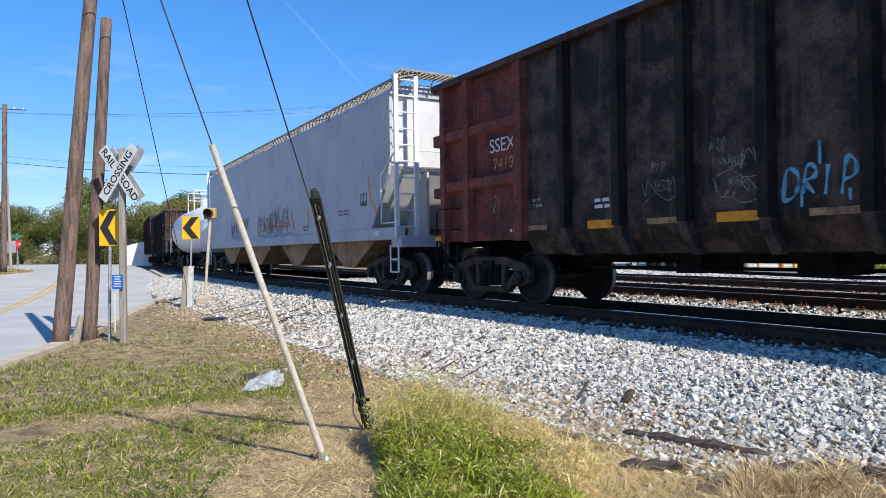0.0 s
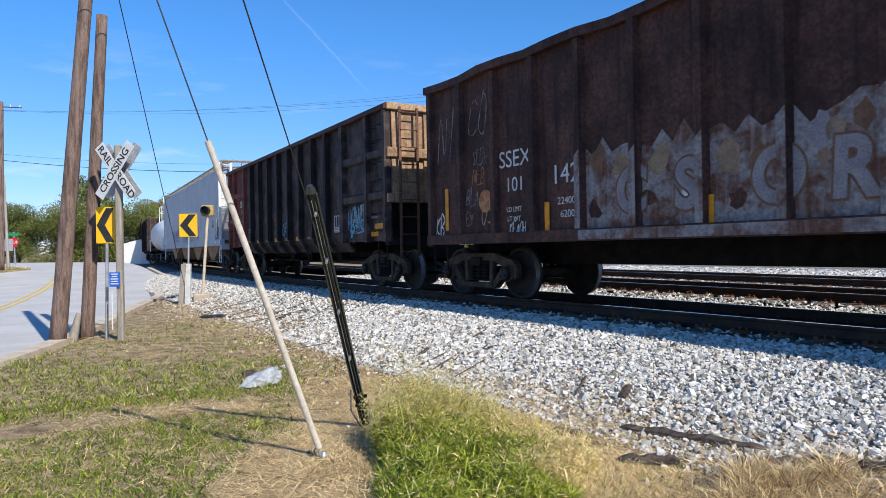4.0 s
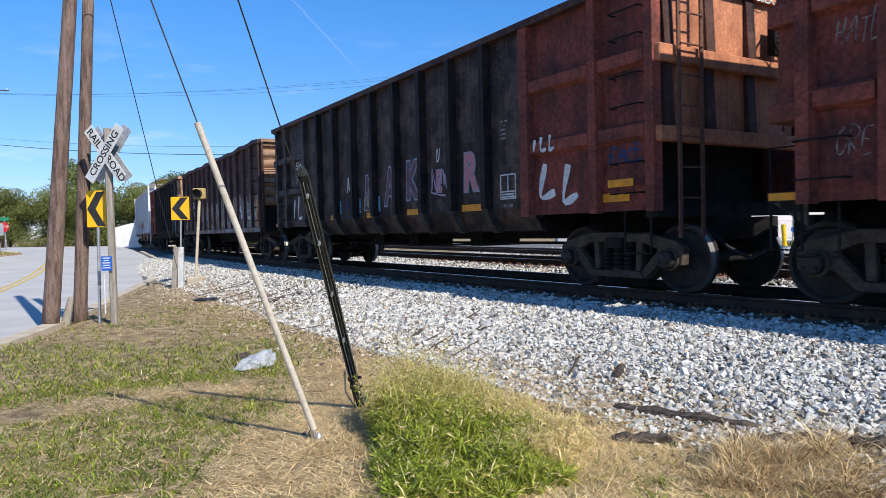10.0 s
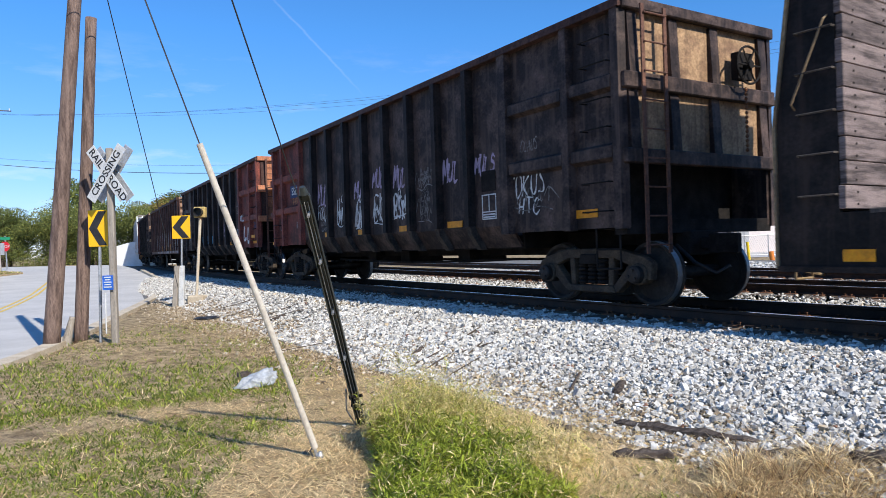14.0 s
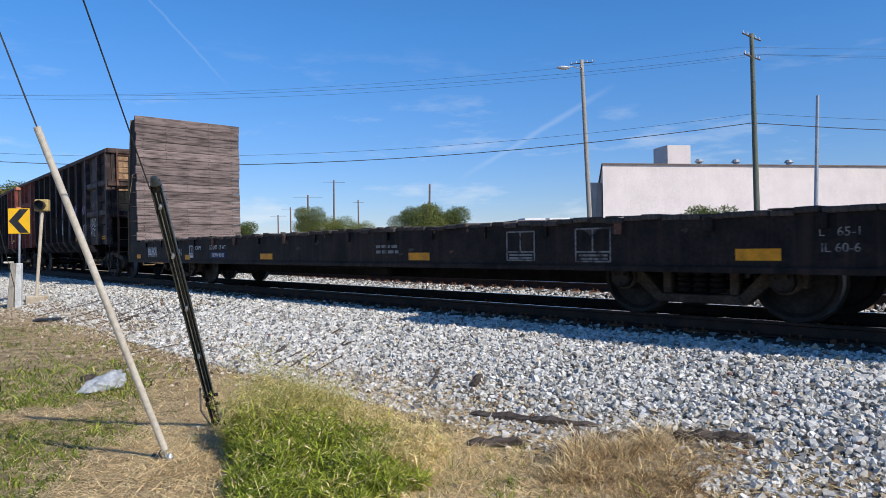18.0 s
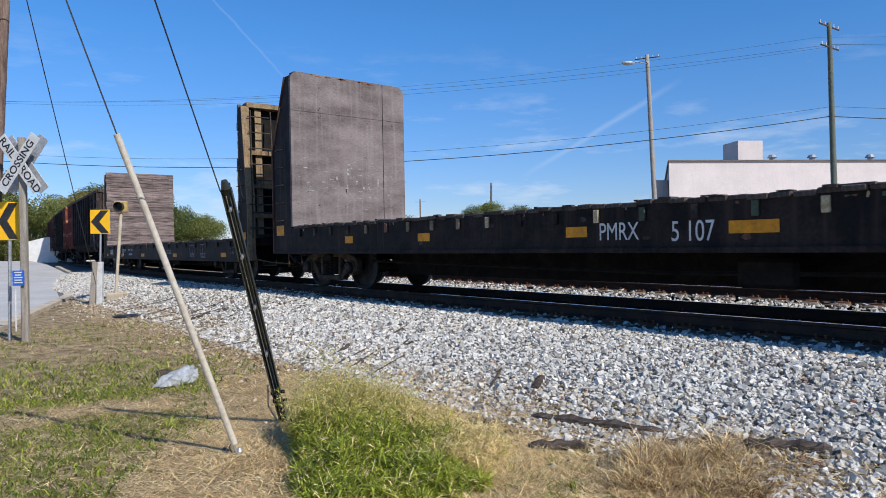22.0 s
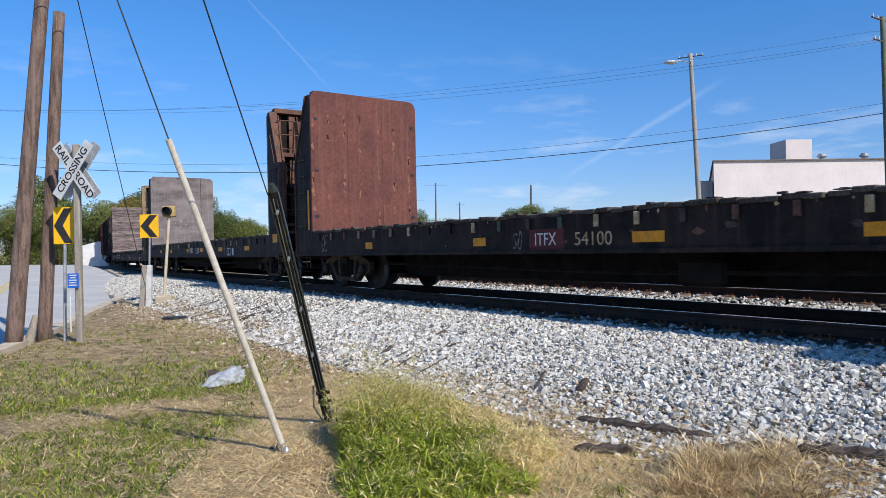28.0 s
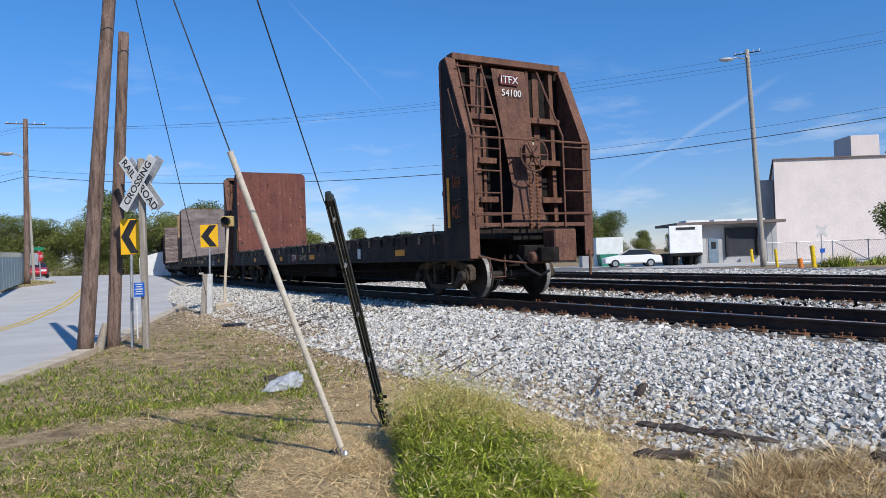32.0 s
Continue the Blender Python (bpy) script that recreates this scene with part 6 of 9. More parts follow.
    # bright nicks along the top edge of the sill, where chains have cut through the paint
    for k in range(26 if pockets else 12):
        sx, sw, sh = r.uniform(-hl + 1.2, hl - 1.2), r.uniform(0.015, 0.05), r.uniform(0.012, 0.05)
        bm = bmesh.new()
        bm.faces.new([bm.verts.new((sx + sw * r.uniform(0.4, 1.1) * math.cos(2 * math.pi * q / 7), 1.5035, deck - 0.085 + sh * r.uniform(0.3, 1.1) * math.sin(2 * math.pi * q / 7))) for q in range(7)])
        part("chain_nick", bm, r.choice(["pocket_cream", "worn_cream", "rust", "end_brown", "pocket_green"]), car, "nick through the paint at the deck's edge")
    # ends: a face of boards or plate on a braced frame with tapered wings
    for s in (1, -1):
        xf = s * (hl - depth)
        hw = 1.5      # the face reaches a little further on the other side
        if face == "plank":
            n = 15
            hgt = (top - deck) / n
            for i in range(n):
                bm = bmesh.new()
                rr = random.Random(i * 3 + s)
                box(bm, min(xf, xf + s * 0.07), max(xf, xf + s * 0.07), -far + rr.uniform(-0.015, 0.015), hw + rr.uniform(-0.02, 0.02), deck + i * hgt + 0.004, deck + (i + 1) * hgt - 0.006 + (0.02 * rr.random() if i == n - 1 else 0))
                part("board", bm, "plank", car, bevel=0.006)
            bm = bmesh.new()
            for i in range(n):
                for yy in (-1.45, -0.7, 0.0, 0.62, 1.28):
                    for dz in (0.05, 0.17):
                        rod(bm, (xf - s * 0.008, yy + 0.02 * (i % 2), deck + i * hgt + dz), (xf + s * 0.01, yy + 0.02 * (i % 2), deck + i * hgt + dz), 0.013, n=6)
            part("bolts", bm, "under", car)
        else:
            m = {"ply": "plywood", "rust": "rust_plate"}[face]
            ch = 0.20
            panels = ((-far, -1.05 if s > 0 else -1.2), (-1.035 if s > 0 else -1.185, hw)) if face == "ply" else ((-far, -0.55), (-0.547, 0.47), (0.473, hw))
            rows_z = ((deck, deck + 2.70), (deck + 2.706, top)) if face == "ply" else ((deck, top),)
            for a, b in panels:
                for z0, z1 in rows_z:
                    last = z1 == top
                    o = [(a, z0), (b, z0)]
                    o += [(b, top - ch), (b - ch * 0.13, top - ch * 0.55), (b - ch * 0.5, top - ch * 0.15), (b - ch * 1.1, top)] if b == hw and last else [(b, z1)]
                    o += [(a + ch * 1.1, top), (a + ch * 0.5, top - ch * 0.15), (a + ch * 0.13, top - ch * 0.55), (a, top - ch)] if a == -far and last else [(a, z1)]
                    bm = bmesh.new()
                    prism(bm, o, min(xf, xf + s * 0.08), max(xf, xf + s * 0.08), "x")
                    part("face_panel", bm, m, car, bevel=0.003)
            if face == "rust":
                for yy in (-far + 0.14, 1.36):
                    for zz in (1.75, 2.9, 4.2):
                        bm = bmesh.new()
                        box(bm, xf - s * 0.004 - 0.003, xf - s * 0.004 + 0.003, yy - 0.05, yy + 0.05, zz, zz + 0.07)
                        part("strap_slot", bm, "sign_black", car)
                # columns of chafed spots where loads have rubbed the paint away
                rr = random.Random(31 + s)
                for col in range(7):
                    cy = -far + 0.3 + col * (far + 1.2) / 6 + rr.uniform(-0.06, 0.06)
                    for k in range(rr.randint(5, 9)):
                        pz, pw = rr.uniform(deck + 0.2, top - 0.55), rr.uniform(0.022, 0.055)
                        bm = bmesh.new()
                        bm.faces.new([bm.verts.new((xf - s * 0.004, cy + rr.uniform(-0.03, 0.03) + pw * rr.uniform(0.4, 1.0) * math.cos(2 * math.pi * q / 8), pz + pw * rr.uniform(1.4, 3.6) * math.sin(2 * math.pi * q / 8))) for q in range(8)])
                        part("chafed_spot", bm, "chafed", car, "pale chafed spot in the rust")
            else:
                # scuffs of pale wood where loads have rubbed, a few runs below them, and old bolt holes
                rr = random.Random(5 + s)

                def fleck(name, mat, py, pz, pw, ph, lift, label):
                    bm = bmesh.new()
                    k = 11
                    bm.faces.new([bm.verts.new((xf - s * lift, py + pw * rr.uniform(0.5, 1.1) * math.cos(2 * math.pi * q / k), pz + ph * rr.uniform(0.35, 1.15) * math.sin(2 * math.pi * q / k))) for q in range(k)])
                    part(name, bm, mat, car, label)

                for k in range(46):
                    py, pz = rr.uniform(-1.35, 1.35), rr.gauss(deck + 1.15, 0.42)
                    if deck + 0.1 < pz < top - 0.3:
                        fleck("scuff", "peeled_wood", py, pz, rr.uniform(0.025, 0.11), rr.uniform(0.006, 0.022), 0.003, "pale horizontal scuff in the veneer")
                for k in range(9):
                    fleck("peeled_patch", "peeled_wood", rr.uniform(-0.9, 0.5), rr.gauss(deck + 1.05, 0.15), rr.uniform(0.02, 0.05), rr.uniform(0.05, 0.17), 0.004, "pale peeled patch of veneer")
                for k in range(18):
                    fleck("bolt_hole", "bolt_hole", rr.choice((-1.3, -0.55, 0.1, 0.75, 1.3)) + rr.uniform(-0.05, 0.05), deck + rr.choice((0.5, 1.7, 2.62, 2.8, 3.3)) + rr.uniform(-0.04, 0.04), 0.016, 0.018, 0.004, "dark bolt hole")
                for k in range(10):
                    fleck("chipped_edge", "rust", rr.uniform(-1.2, 1.2), top - rr.uniform(0.02, 0.05), rr.uniform(0.04, 0.14), rr.uniform(0.015, 0.03), 0.004, "chipped rust-stained edge")
        bm = bmesh.new()
        b0, b1 = sorted((xf + s * 0.082, xf + s * 0.10))
        box(bm, b0, b1, -1.42, 1.42, deck, top - 0.1)
        part("backing_plate", bm, "under", car, "dark grimy backing of the bulkhead")
        xo = s * hl
        z_knee = deck + (top - deck) * (0.50 if face != "plank" else 0.25)
        taper = 0.80 if face != "plank" else 0.62
        xt = xf + s * (depth * (1 - taper) + 0.08)
        wing = [(xf + s * 0.075, sill), (xo, sill), (xo, z_knee), (xt, top - 0.1), (xf + s * 0.075, top - 0.1)]
        for y in (1, -1):
            bm = bmesh.new()
            prism(bm, wing[::s], min(y * 1.44, y * 1.49), max(y * 1.44, y * 1.49))
            part("wing_plate", bm, side_mat if y > 0 else end_mat, car)
            # flange along the wing's outer edge
            bm = bmesh.new()
            for (ax, az), (bx, bz) in ((wing[1], wing[2]), (wing[2], wing[3])):
                v = []
                for xx, zz in ((ax, az), (bx, bz)):
                    for yy in (1.30, 1.52):
                        v.append((xx, y * yy, zz))
                q = [bm.verts.new(p) for p in v] + [bm.verts.new((p[0] + s * 0.035, p[1], p[2] + 0.005)) for p in v]
                for f in ((0, 1, 3, 2), (4, 5, 7, 6), (0, 1, 5, 4), (2, 3, 7, 6), (0, 2, 6, 4), (1, 3, 7, 5)):
                    bm.faces.new([q[i] for i in f])
            part("wing_flange", bm, end_mat, car)
        # top cap
        bm = bmesh.new()
        box(bm, min(xf + s * 0.09, xt + s * 0.05), max(xf + s * 0.09, xt + s * 0.05), -1.36, 1.36, top - 0.12, top + 0.02)
        part("top_cap", bm, end_mat, car, bevel=0.01)
        # posts and rails of the frame behind the face
        posts_y = ((-1.15, 0.10), (-0.82, 0.16), (-0.52, 0.07), (0.55, 0.07), (0.82, 0.18), (1.15, 0.09))
        if face == "plank":
            posts_y = ((-0.68, 0.16), (-0.26, 0.20), (0.20, 0.20), (1.02, 0.18))
        for k, (yy, w) in enumerate(posts_y):
            bm = bmesh.new()
            b0 = xf + s * 0.085
            d0 = (0.06 if k % 2 else 0.22) if face != "plank" else 0.30
            prism(bm, [(b0, deck), (b0 + s * d0, deck), (b0 + s * d0 * 0.7, top - 0.14), (b0, top - 0.14)][::s], yy - w / 2, yy + w / 2)
            part("frame_post", bm, end_mat, car)
        for zz, k in ((deck + 0.55, 0.26), (deck + 1.35, 0.24), (deck + 2.25, 0.22)):
            for ya, yb in ((-1.28, -0.42), (0.42, 1.30)):
                bm = bmesh.new()
                x0, x1 = sorted((xf + s * (k - 0.05), xf + s * (k + 0.16)))
                box(bm, x0, x1, ya, yb, zz, zz + 0.12)
                part("frame_rail", bm, end_mat, car, bevel=0.008)
        # centre stiffener, narrowing downwards; the plank car has a brake platform instead
        bm = bmesh.new()
        a, b = xf + s * 0.30, xf + s * (depth - 0.12)
        v = []
        for (xx, zz, hw2) in ((a, top - 0.2, 0.42), (a + s * 0.1, top - 0.7, 0.42), (b - s * 0.1, deck + 0.75, 0.30), (b, deck + 0.1, 0.45)):
            for yy in (-hw2, hw2):
                v.append(bm.verts.new((xx, yy, zz)))
        for i in range(3):
            bm.faces.new((v[2 * i], v[2 * i + 1], v[2 * i + 3], v[2 * i + 2]))
        bmesh.ops.solidify(bm, geom=bm.faces[:], thickness=0.05)
        if face == "plank":
            bm.free()
            bm = bmesh.new()
            x0, x1 = sorted((xf + s * 0.2, xo + s * 0.05))
            box(bm, x0, x1, -1.25, 0.15, deck + 0.12, deck + 0.16)
            part("brake_platform", bm, "dusty_foot", car, "dusty grey brake platform")
        else:
            part("centre_stiffener", bm, end_mat, car)
        # end sill
        bm = bmesh.new()
        x0, x1 = sorted((xo - s * 0.42, xo - s * 0.26))
        box(bm, x0, x1, -1.43, 1.43, deck - 0.20, deck + 0.02)
        part("end_sill", bm, "flat_black", car, bevel=0.02)
        bm = bmesh.new()
        box(bm, xo - 0.03, xo + 0.03, -1.43, 1.43, deck + 0.02, deck + 0.10)
        part("end_step", bm, end_mat if face != "plank" else "flat_black", car, bevel=0.01)
        # ladder rails across the end and down the side
        bm = bmesh.new()
        xr = xo + s * 0.05
        for yy in (1.38, 0.78) if s < 0 else (-1.38, -0.78):
            pipe(bm, [(xr, yy, deck), (xr, yy, z_knee + 0.1), (xt + s * 0.1, yy * 0.93, top - 0.2)], 0.02)
        for i in range(8):
            z = deck + 0.25 + i * 0.43
            u = max(0.0, (z - z_knee) / (top - z_knee))
            xx = xr + (xt + s * 0.1 - xr) * u
            ya, yb = ((1.38, 0.78) if s < 0 else (-1.38, -0.78))
            rod(bm, (xx, ya, z), (xx, yb, z), 0.016, n=6)
        for z in (deck + 0.28, z_knee - 0.02):
            rod(bm, (xr, -1.45, z), (xr, 1.45, z), 0.022, n=6)
        for z in (z_knee + 0.1,):
            pipe(bm, [(xr, -0.78, deck), (xr, -0.78, z), (xt + s * 0.1, -0.68, top - 0.2)], 0.02)
        for i in range(4):
            z = deck + 0.3 + i * 0.45
            rod(bm, (xr, -0.78, z), (xr, -1.45, z), 0.016, n=6)
        part("end_ladder", bm, end_mat if face != "plank" else "dusty_foot", car)
        # worn grab irons, paler than the wing: their highlights are put into the colour
        grab_irons(car, 1.49, xo - s * 0.62, xo - s * 0.25, [deck + 0.15 + i * 0.42 for i in range(5)], "dusty_foot", 0.07, 0.012)
        bm = bmesh.new()
        pipe(bm, [(xo - s * 0.20, 1.48, z_knee + 0.15), (xo - s * 0.20, 1.56, z_knee + 0.20), (xo - s * 0.55, 1.56, z_knee + 1.0), (xo - s * 0.55, 1.48, z_knee + 1.05)], 0.012)
        part("grab_iron", bm, end_mat, car)
        bm = bmesh.new()
        pipe(bm, [(xr, 1.1, sill), (xr, 1.1, 0.45), (xr, 0.75, 0.45), (xr, 0.75, sill)], 0.016)
        part("step_stirrup", bm, end_mat, car)
        bm = bmesh.new()
        pipe(bm, [(xr, -1.4, sill + 0.1), (xr, -1.4, 0.4)], 0.03)
        part("brake_pipe", bm, end_mat, car)
        bm = bmesh.new()
        pipe(bm, [(xr, 1.35, sill + 0.05), (xr, 0.9, sill - 0.05), (xr + s * 0.1, 0.3, sill - 0.12)], 0.02)
        part("uncoupling_lever", bm, end_mat, car)
    hand_wheel(car, -hl - 0.14, 0.02, deck + 1.45, 0.33, end_mat)
    bm = bmesh.new()
    for yy in (-0.07, 0.10):
        for i in range(15):
            lathe(bm, [(0.014, -0.035), (0.034, 0), (0.014, 0.035)], (-hl - 0.08, yy, deck + 1.05 - i * 0.075), "z", 6)
    part("brake_chain", bm, "rust", car)
    bm = bmesh.new()
    box(bm, -hl - 0.42, -hl - 0.02, -0.75, -0.2, sill - 0.12, deck - 0.05)
    rod(bm, (-hl - 0.25, -0.2, sill - 0.02), (-hl - 0.25, 0.3, sill - 0.02), 0.12, n=14)
    part("draft_gear_housing", bm, end_mat if face != "plank" else "flat_black", car, bevel=0.05)
    coupling(car, L)
    running_gear(car, (hl - bogie, -hl + bogie))
    return car


M["chafed"] = material("pale_chafed_rust", (0.265, 0.125, 0.075), (0.150, 0.054, 0.041), 0.85, scale=9, fine=50, bump=0, amount=0.6, spread=(0.45, 0.6))
M["peeled_wood"] = material("peeled_pale_wood", (0.36, 0.34, 0.33), (0.16, 0.135, 0.125), 0.9, scale=9, fine=40, stretch=(1, 1, 2), bump=0.4, amount=0.8, spread=(0.45, 0.6))
M["graffiti_grey"] = material("flaking_graffiti_paint", (0.25, 0.23, 0.225), (0.13, 0.060, 0.038), 0.8, scale=2.1, fine=22, bump=0.3, amount=0.9, spread=(0.44, 0.58), streak=((0.40, 0.38, 0.37), 0.45))
M["worn_orange"] = material("worn_orange_stencil", (0.62, 0.28, 0.11), (0.18, 0.07, 0.04), 0.8, scale=8, bump=0)
M["orange_scrawl"] = material("rust_orange_scrawl", (0.31, 0.080, 0.030), (0.20, 0.055, 0.025), 0.8, scale=8, bump=0)
M["worn_cream"] = material("worn_cream_stencil", (0.55, 0.45, 0.28), (0.35, 0.22, 0.10), 0.8, scale=8, bump=0)
M["lilac_dull"] = material("dull_lilac_paint", (0.22, 0.20, 0.22), (0.30, 0.28, 0.28), 0.8, scale=4, bump=0)
M["rust_dull"] = material("dull_rust_steel", (0.20, 0.11, 0.065), (0.13, 0.075, 0.05), 0.85, scale=5, bump=0.3)
M["lamp_cream"] = material("faded_lamp_yellow", (0.52, 0.38, 0.14), (0.36, 0.24, 0.10), 0.7, scale=6, bump=0.2)
M["blue_dark"] = material("faded_blue_paint", (0.022, 0.045, 0.13), (0.018, 0.035, 0.09), 0.7, scale=5, bump=0)
M["red_dark"] = material("dark_red_paint", (0.11, 0.02, 0.025), (0.08, 0.02, 0.02), 0.7, scale=5, bump=0)
M["graffiti_green"] = material("olive_graffiti", (0.26, 0.26, 0.16), (0.38, 0.38, 0.36), 0.6, scale=9, fine=30, bump=0, spread=(0.45, 0.58))
M["blue_grey"] = material("blue_grey_door", (0.16, 0.22, 0.28), (0.13, 0.18, 0.23), 0.5, scale=2, bump=0)
M["fence_green"] = material("grey_green_sheeting", (0.26, 0.33, 0.34), (0.22, 0.28, 0.29), 0.6, scale=1, bump=0.1)
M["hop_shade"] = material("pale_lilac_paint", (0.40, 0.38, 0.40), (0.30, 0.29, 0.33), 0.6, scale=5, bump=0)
M["walk_grating"] = material("dusty_galvanised_grating", (0.34, 0.31, 0.27), (0.24, 0.20, 0.16), 0.7, 0.1, scale=4, bump=0.1)
M["pocket_cream"] = material("dusty_cream_steel", (0.30, 0.22, 0.14), (0.20, 0.13, 0.085), 0.8, scale=5, bump=0.2)
M["pocket_green"] = material("faded_green_paint", (0.075, 0.10, 0.062), (0.05, 0.06, 0.045), 0.7, scale=4, bump=0.2)

# faded red turned brighter and more orange, to show the rear end in sun
M["orange_steel"] = material("sunlit_red_end_steel", (0.53, 0.215, 0.105), (0.34, 0.125, 0.065), 0.78, scale=2.2, fine=25, bump=0.3, streak=((0.14, 0.06, 0.04), 0.5))
# car steel brown, lightened so that the colour carries the sun on the end
M["brown_end"] = material("sunlit_brown_end_steel", (0.40, 0.245, 0.150), (0.22, 0.125, 0.078), 0.78, scale=2.2, fine=25, bump=0.3, streak=((0.06, 0.04, 0.03), 0.5))

# centres along the train, at the clip's middle
car_a = gondola("gondola_car", "black high-sided gondola car with a red front panel", 15.0, ("red_steel", "black_steel", "black_steel"), "tan_steel")
MOVING.append((car_a, 72.42, 15.0))
car_b = corrugated_gondola("gondola_car", "brown gondola car with grey graffiti and corrugated ends", 14.9)
MOVING.append((car_b, 55.65, 14.9))
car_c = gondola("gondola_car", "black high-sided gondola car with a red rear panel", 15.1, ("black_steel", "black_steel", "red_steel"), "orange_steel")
MOVING.append((car_c, 38.95, 15.1))
car_d = gondola("gondola_car", "black gondola car, red front panel, covered in tags", 15.0, ("red_steel", "black_steel", "black_steel"), "tan_steel", "black_steel")
MOVING.append((car_d, 22.28, 15.0))


def widen(car, extra, spared):
    """Set the far side of a gondola's body further out; bogies, couplers and hand gear stay."""
    for ob in car.children:
        if ob.name.split(".")[0] not in spared and ob.matrix_basis == Matrix():
            for v in ob.data.vertices:
                if v.co.y < -1.0:
                    v.co.y -= extra


for gon in (car_a, car_b, car_c, car_d):
    widen(gon, 0.34, ("truck", "coupler", "air_hose", "brake_wheel", "brake_chain", "ladder", "grab_iron", "step_stirrup"))
flat_a = bulkhead_flat("bulkhead_flat_car", "empty bulkhead flat car with grey plank bulkheads", 20.4, "plank", "olive_end", "flat_black", None, pockets=False, depth=0.70, bogie=2.85, top=4.82)
MOVING.append((flat_a, 2.4, 20.4))
flat_b = bulkhead_flat("bulkhead_flat_car", "empty bulkhead flat car with grey plywood bulkheads", 21.1, "ply", "end_brown", "flat_black", None, deck=1.40, sill=0.80, top=5.02)
MOVING.append((flat_b, -20.07, 21.1))
flat_c = bulkhead_flat("bulkhead_flat_car", "last bulkhead flat car with rust-red steel bulkheads", 20.8, "rust", "end_brown", "flat_black", None, deck=1.40, sill=0.82, top=4.95, far=1.62)
MOVING.append((flat_c, -42.25, 20.8))
hop = hopper("hopper_car", "pale grey covered hopper car with a roof walk", 20.6)
MOVING.append((hop, 91.8, 20.6))
tank = tank_car("tank_car", "white tank car with a railed dome", 14.0)
MOVING.append((tank, 110.8, 14.0))
car_e = gondola("gondola_car", "distant black gondola car", 15.0, ("black_steel", "black_steel", "black_steel"), "black_steel")
MOVING.append((car_e, 127.0, 15.0))
boxc = box_car("box_car", "distant brown box car with ribbed ends", 16.0)
MOVING.append((boxc, 144.2, 16.0))


def train_at(t):
    u = (t - 16) / 16
    return 67.554 * u - 2.589 * u * u - 1.628 * u ** 3


def motions():
    for car, centre, L in MOVING:
        rows = []
        for k in range(33):
            t = float(k)
            s = centre + train_at(t)
            ax, ay, _ = line(s - L / 2 + 1.5, MID)
            bx, by, _ = line(s + L / 2 - 1.5, MID)
            rows.append((t, pose((ax + bx) / 2, (ay + by) / 2, RAIL_Z, 0, 0, math.degrees(math.atan2(by - ay, bx - ax)))))
        walk(car, rows)
    for w, dx in WHEELS:
        rows = []
        for k in range(241):
            t = min(k * 4 / 30, 32.0)
            turn = math.degrees(train_at(t) / 0.457)
            rows.append((t, pose(dx, 0, 0.457, 0, turn % 360.0, 0)))
        walk(w, rows)
    # the red car rolls up to the stop sign from behind the fence
    walk(red_car, [(t, pose(x, y, 0.88, 0, 0, turn)) for t, x, y, turn in ((0, -66, 72, -12), (17, -66, 72, -12), (20, -58, 70, -16), (23, -46, 65.5, -28), (25, -40.2, 62.6, -46), (26.5, -37.9, 60.3, -60), (32, -37.9, 60.3, -60))])


# ---- writing and paint on the cars ----
STROKE = {
    "A": [[(0, 0), (0.45, 1), (0.9, 0)], [(0.2, 0.4), (0.7, 0.4)]], "B": [[(0, 0), (0, 1), (0.6, 0.9), (0.6, 0.6), (0, 0.5), (0.7, 0.35), (0.65, 0.05), (0, 0)]],
    "C": [[(0.8, 0.85), (0.4, 1), (0.05, 0.6), (0.1, 0.15), (0.5, 0), (0.85, 0.2)]], "D": [[(0, 0), (0.05, 1), (0.6, 0.8), (0.75, 0.4), (0.5, 0.05), (0, 0)]],
    "E": [[(0.7, 1), (0, 0.95), (0, 0), (0.75, 0.05)], [(0, 0.5), (0.55, 0.52)]], "F": [[(0.8, 1), (0, 0.92), (0.05, 0)], [(0, 0.5), (0.6, 0.55)]],
    "H": [[(0, 1), (0.05, 0)], [(0.7, 1), (0.7, 0)], [(0, 0.5), (0.7, 0.5)]], "I": [[(0.2, 1), (0.2, 0)]], "K": [[(0, 1), (0, 0)], [(0.7, 1), (0, 0.45), (0.75, 0)]],
    "L": [[(0.05, 1), (0, 0.05), (0.7, 0.1)]], "M": [[(0, 0), (0.1, 1), (0.45, 0.35), (0.8, 1), (0.9, 0)]], "N": [[(0, 0), (0.05, 1), (0.7, 0.05), (0.75, 1)]],
    "O": [[(0.4, 1), (0.05, 0.7), (0.1, 0.15), (0.5, 0), (0.8, 0.35), (0.75, 0.85), (0.4, 1)]], "R": [[(0, 0), (0.05, 1), (0.65, 0.85), (0.6, 0.55), (0.05, 0.5), (0.75, 0)]],
    "S": [[(0.75, 0.9), (0.3, 1), (0.05, 0.75), (0.65, 0.4), (0.6, 0.05), (0, 0.1)]], "T": [[(0, 0.95), (0.8, 1)], [(0.4, 1), (0.4, 0)]], "U": [[(0, 1), (0.05, 0.2), (0.4, 0), (0.7, 0.2), (0.75, 1)]],
    "P": [[(0, 0), (0.05, 1), (0.6, 0.9), (0.6, 0.55), (0.05, 0.45)]], "G": [[(0.8, 0.85), (0.4, 1), (0.05, 0.5), (0.4, 0), (0.8, 0.15), (0.8, 0.5), (0.45, 0.5)]], "Z": [[(0, 1), (0.75, 0.95), (0.05, 0.05), (0.8, 0)]],
}


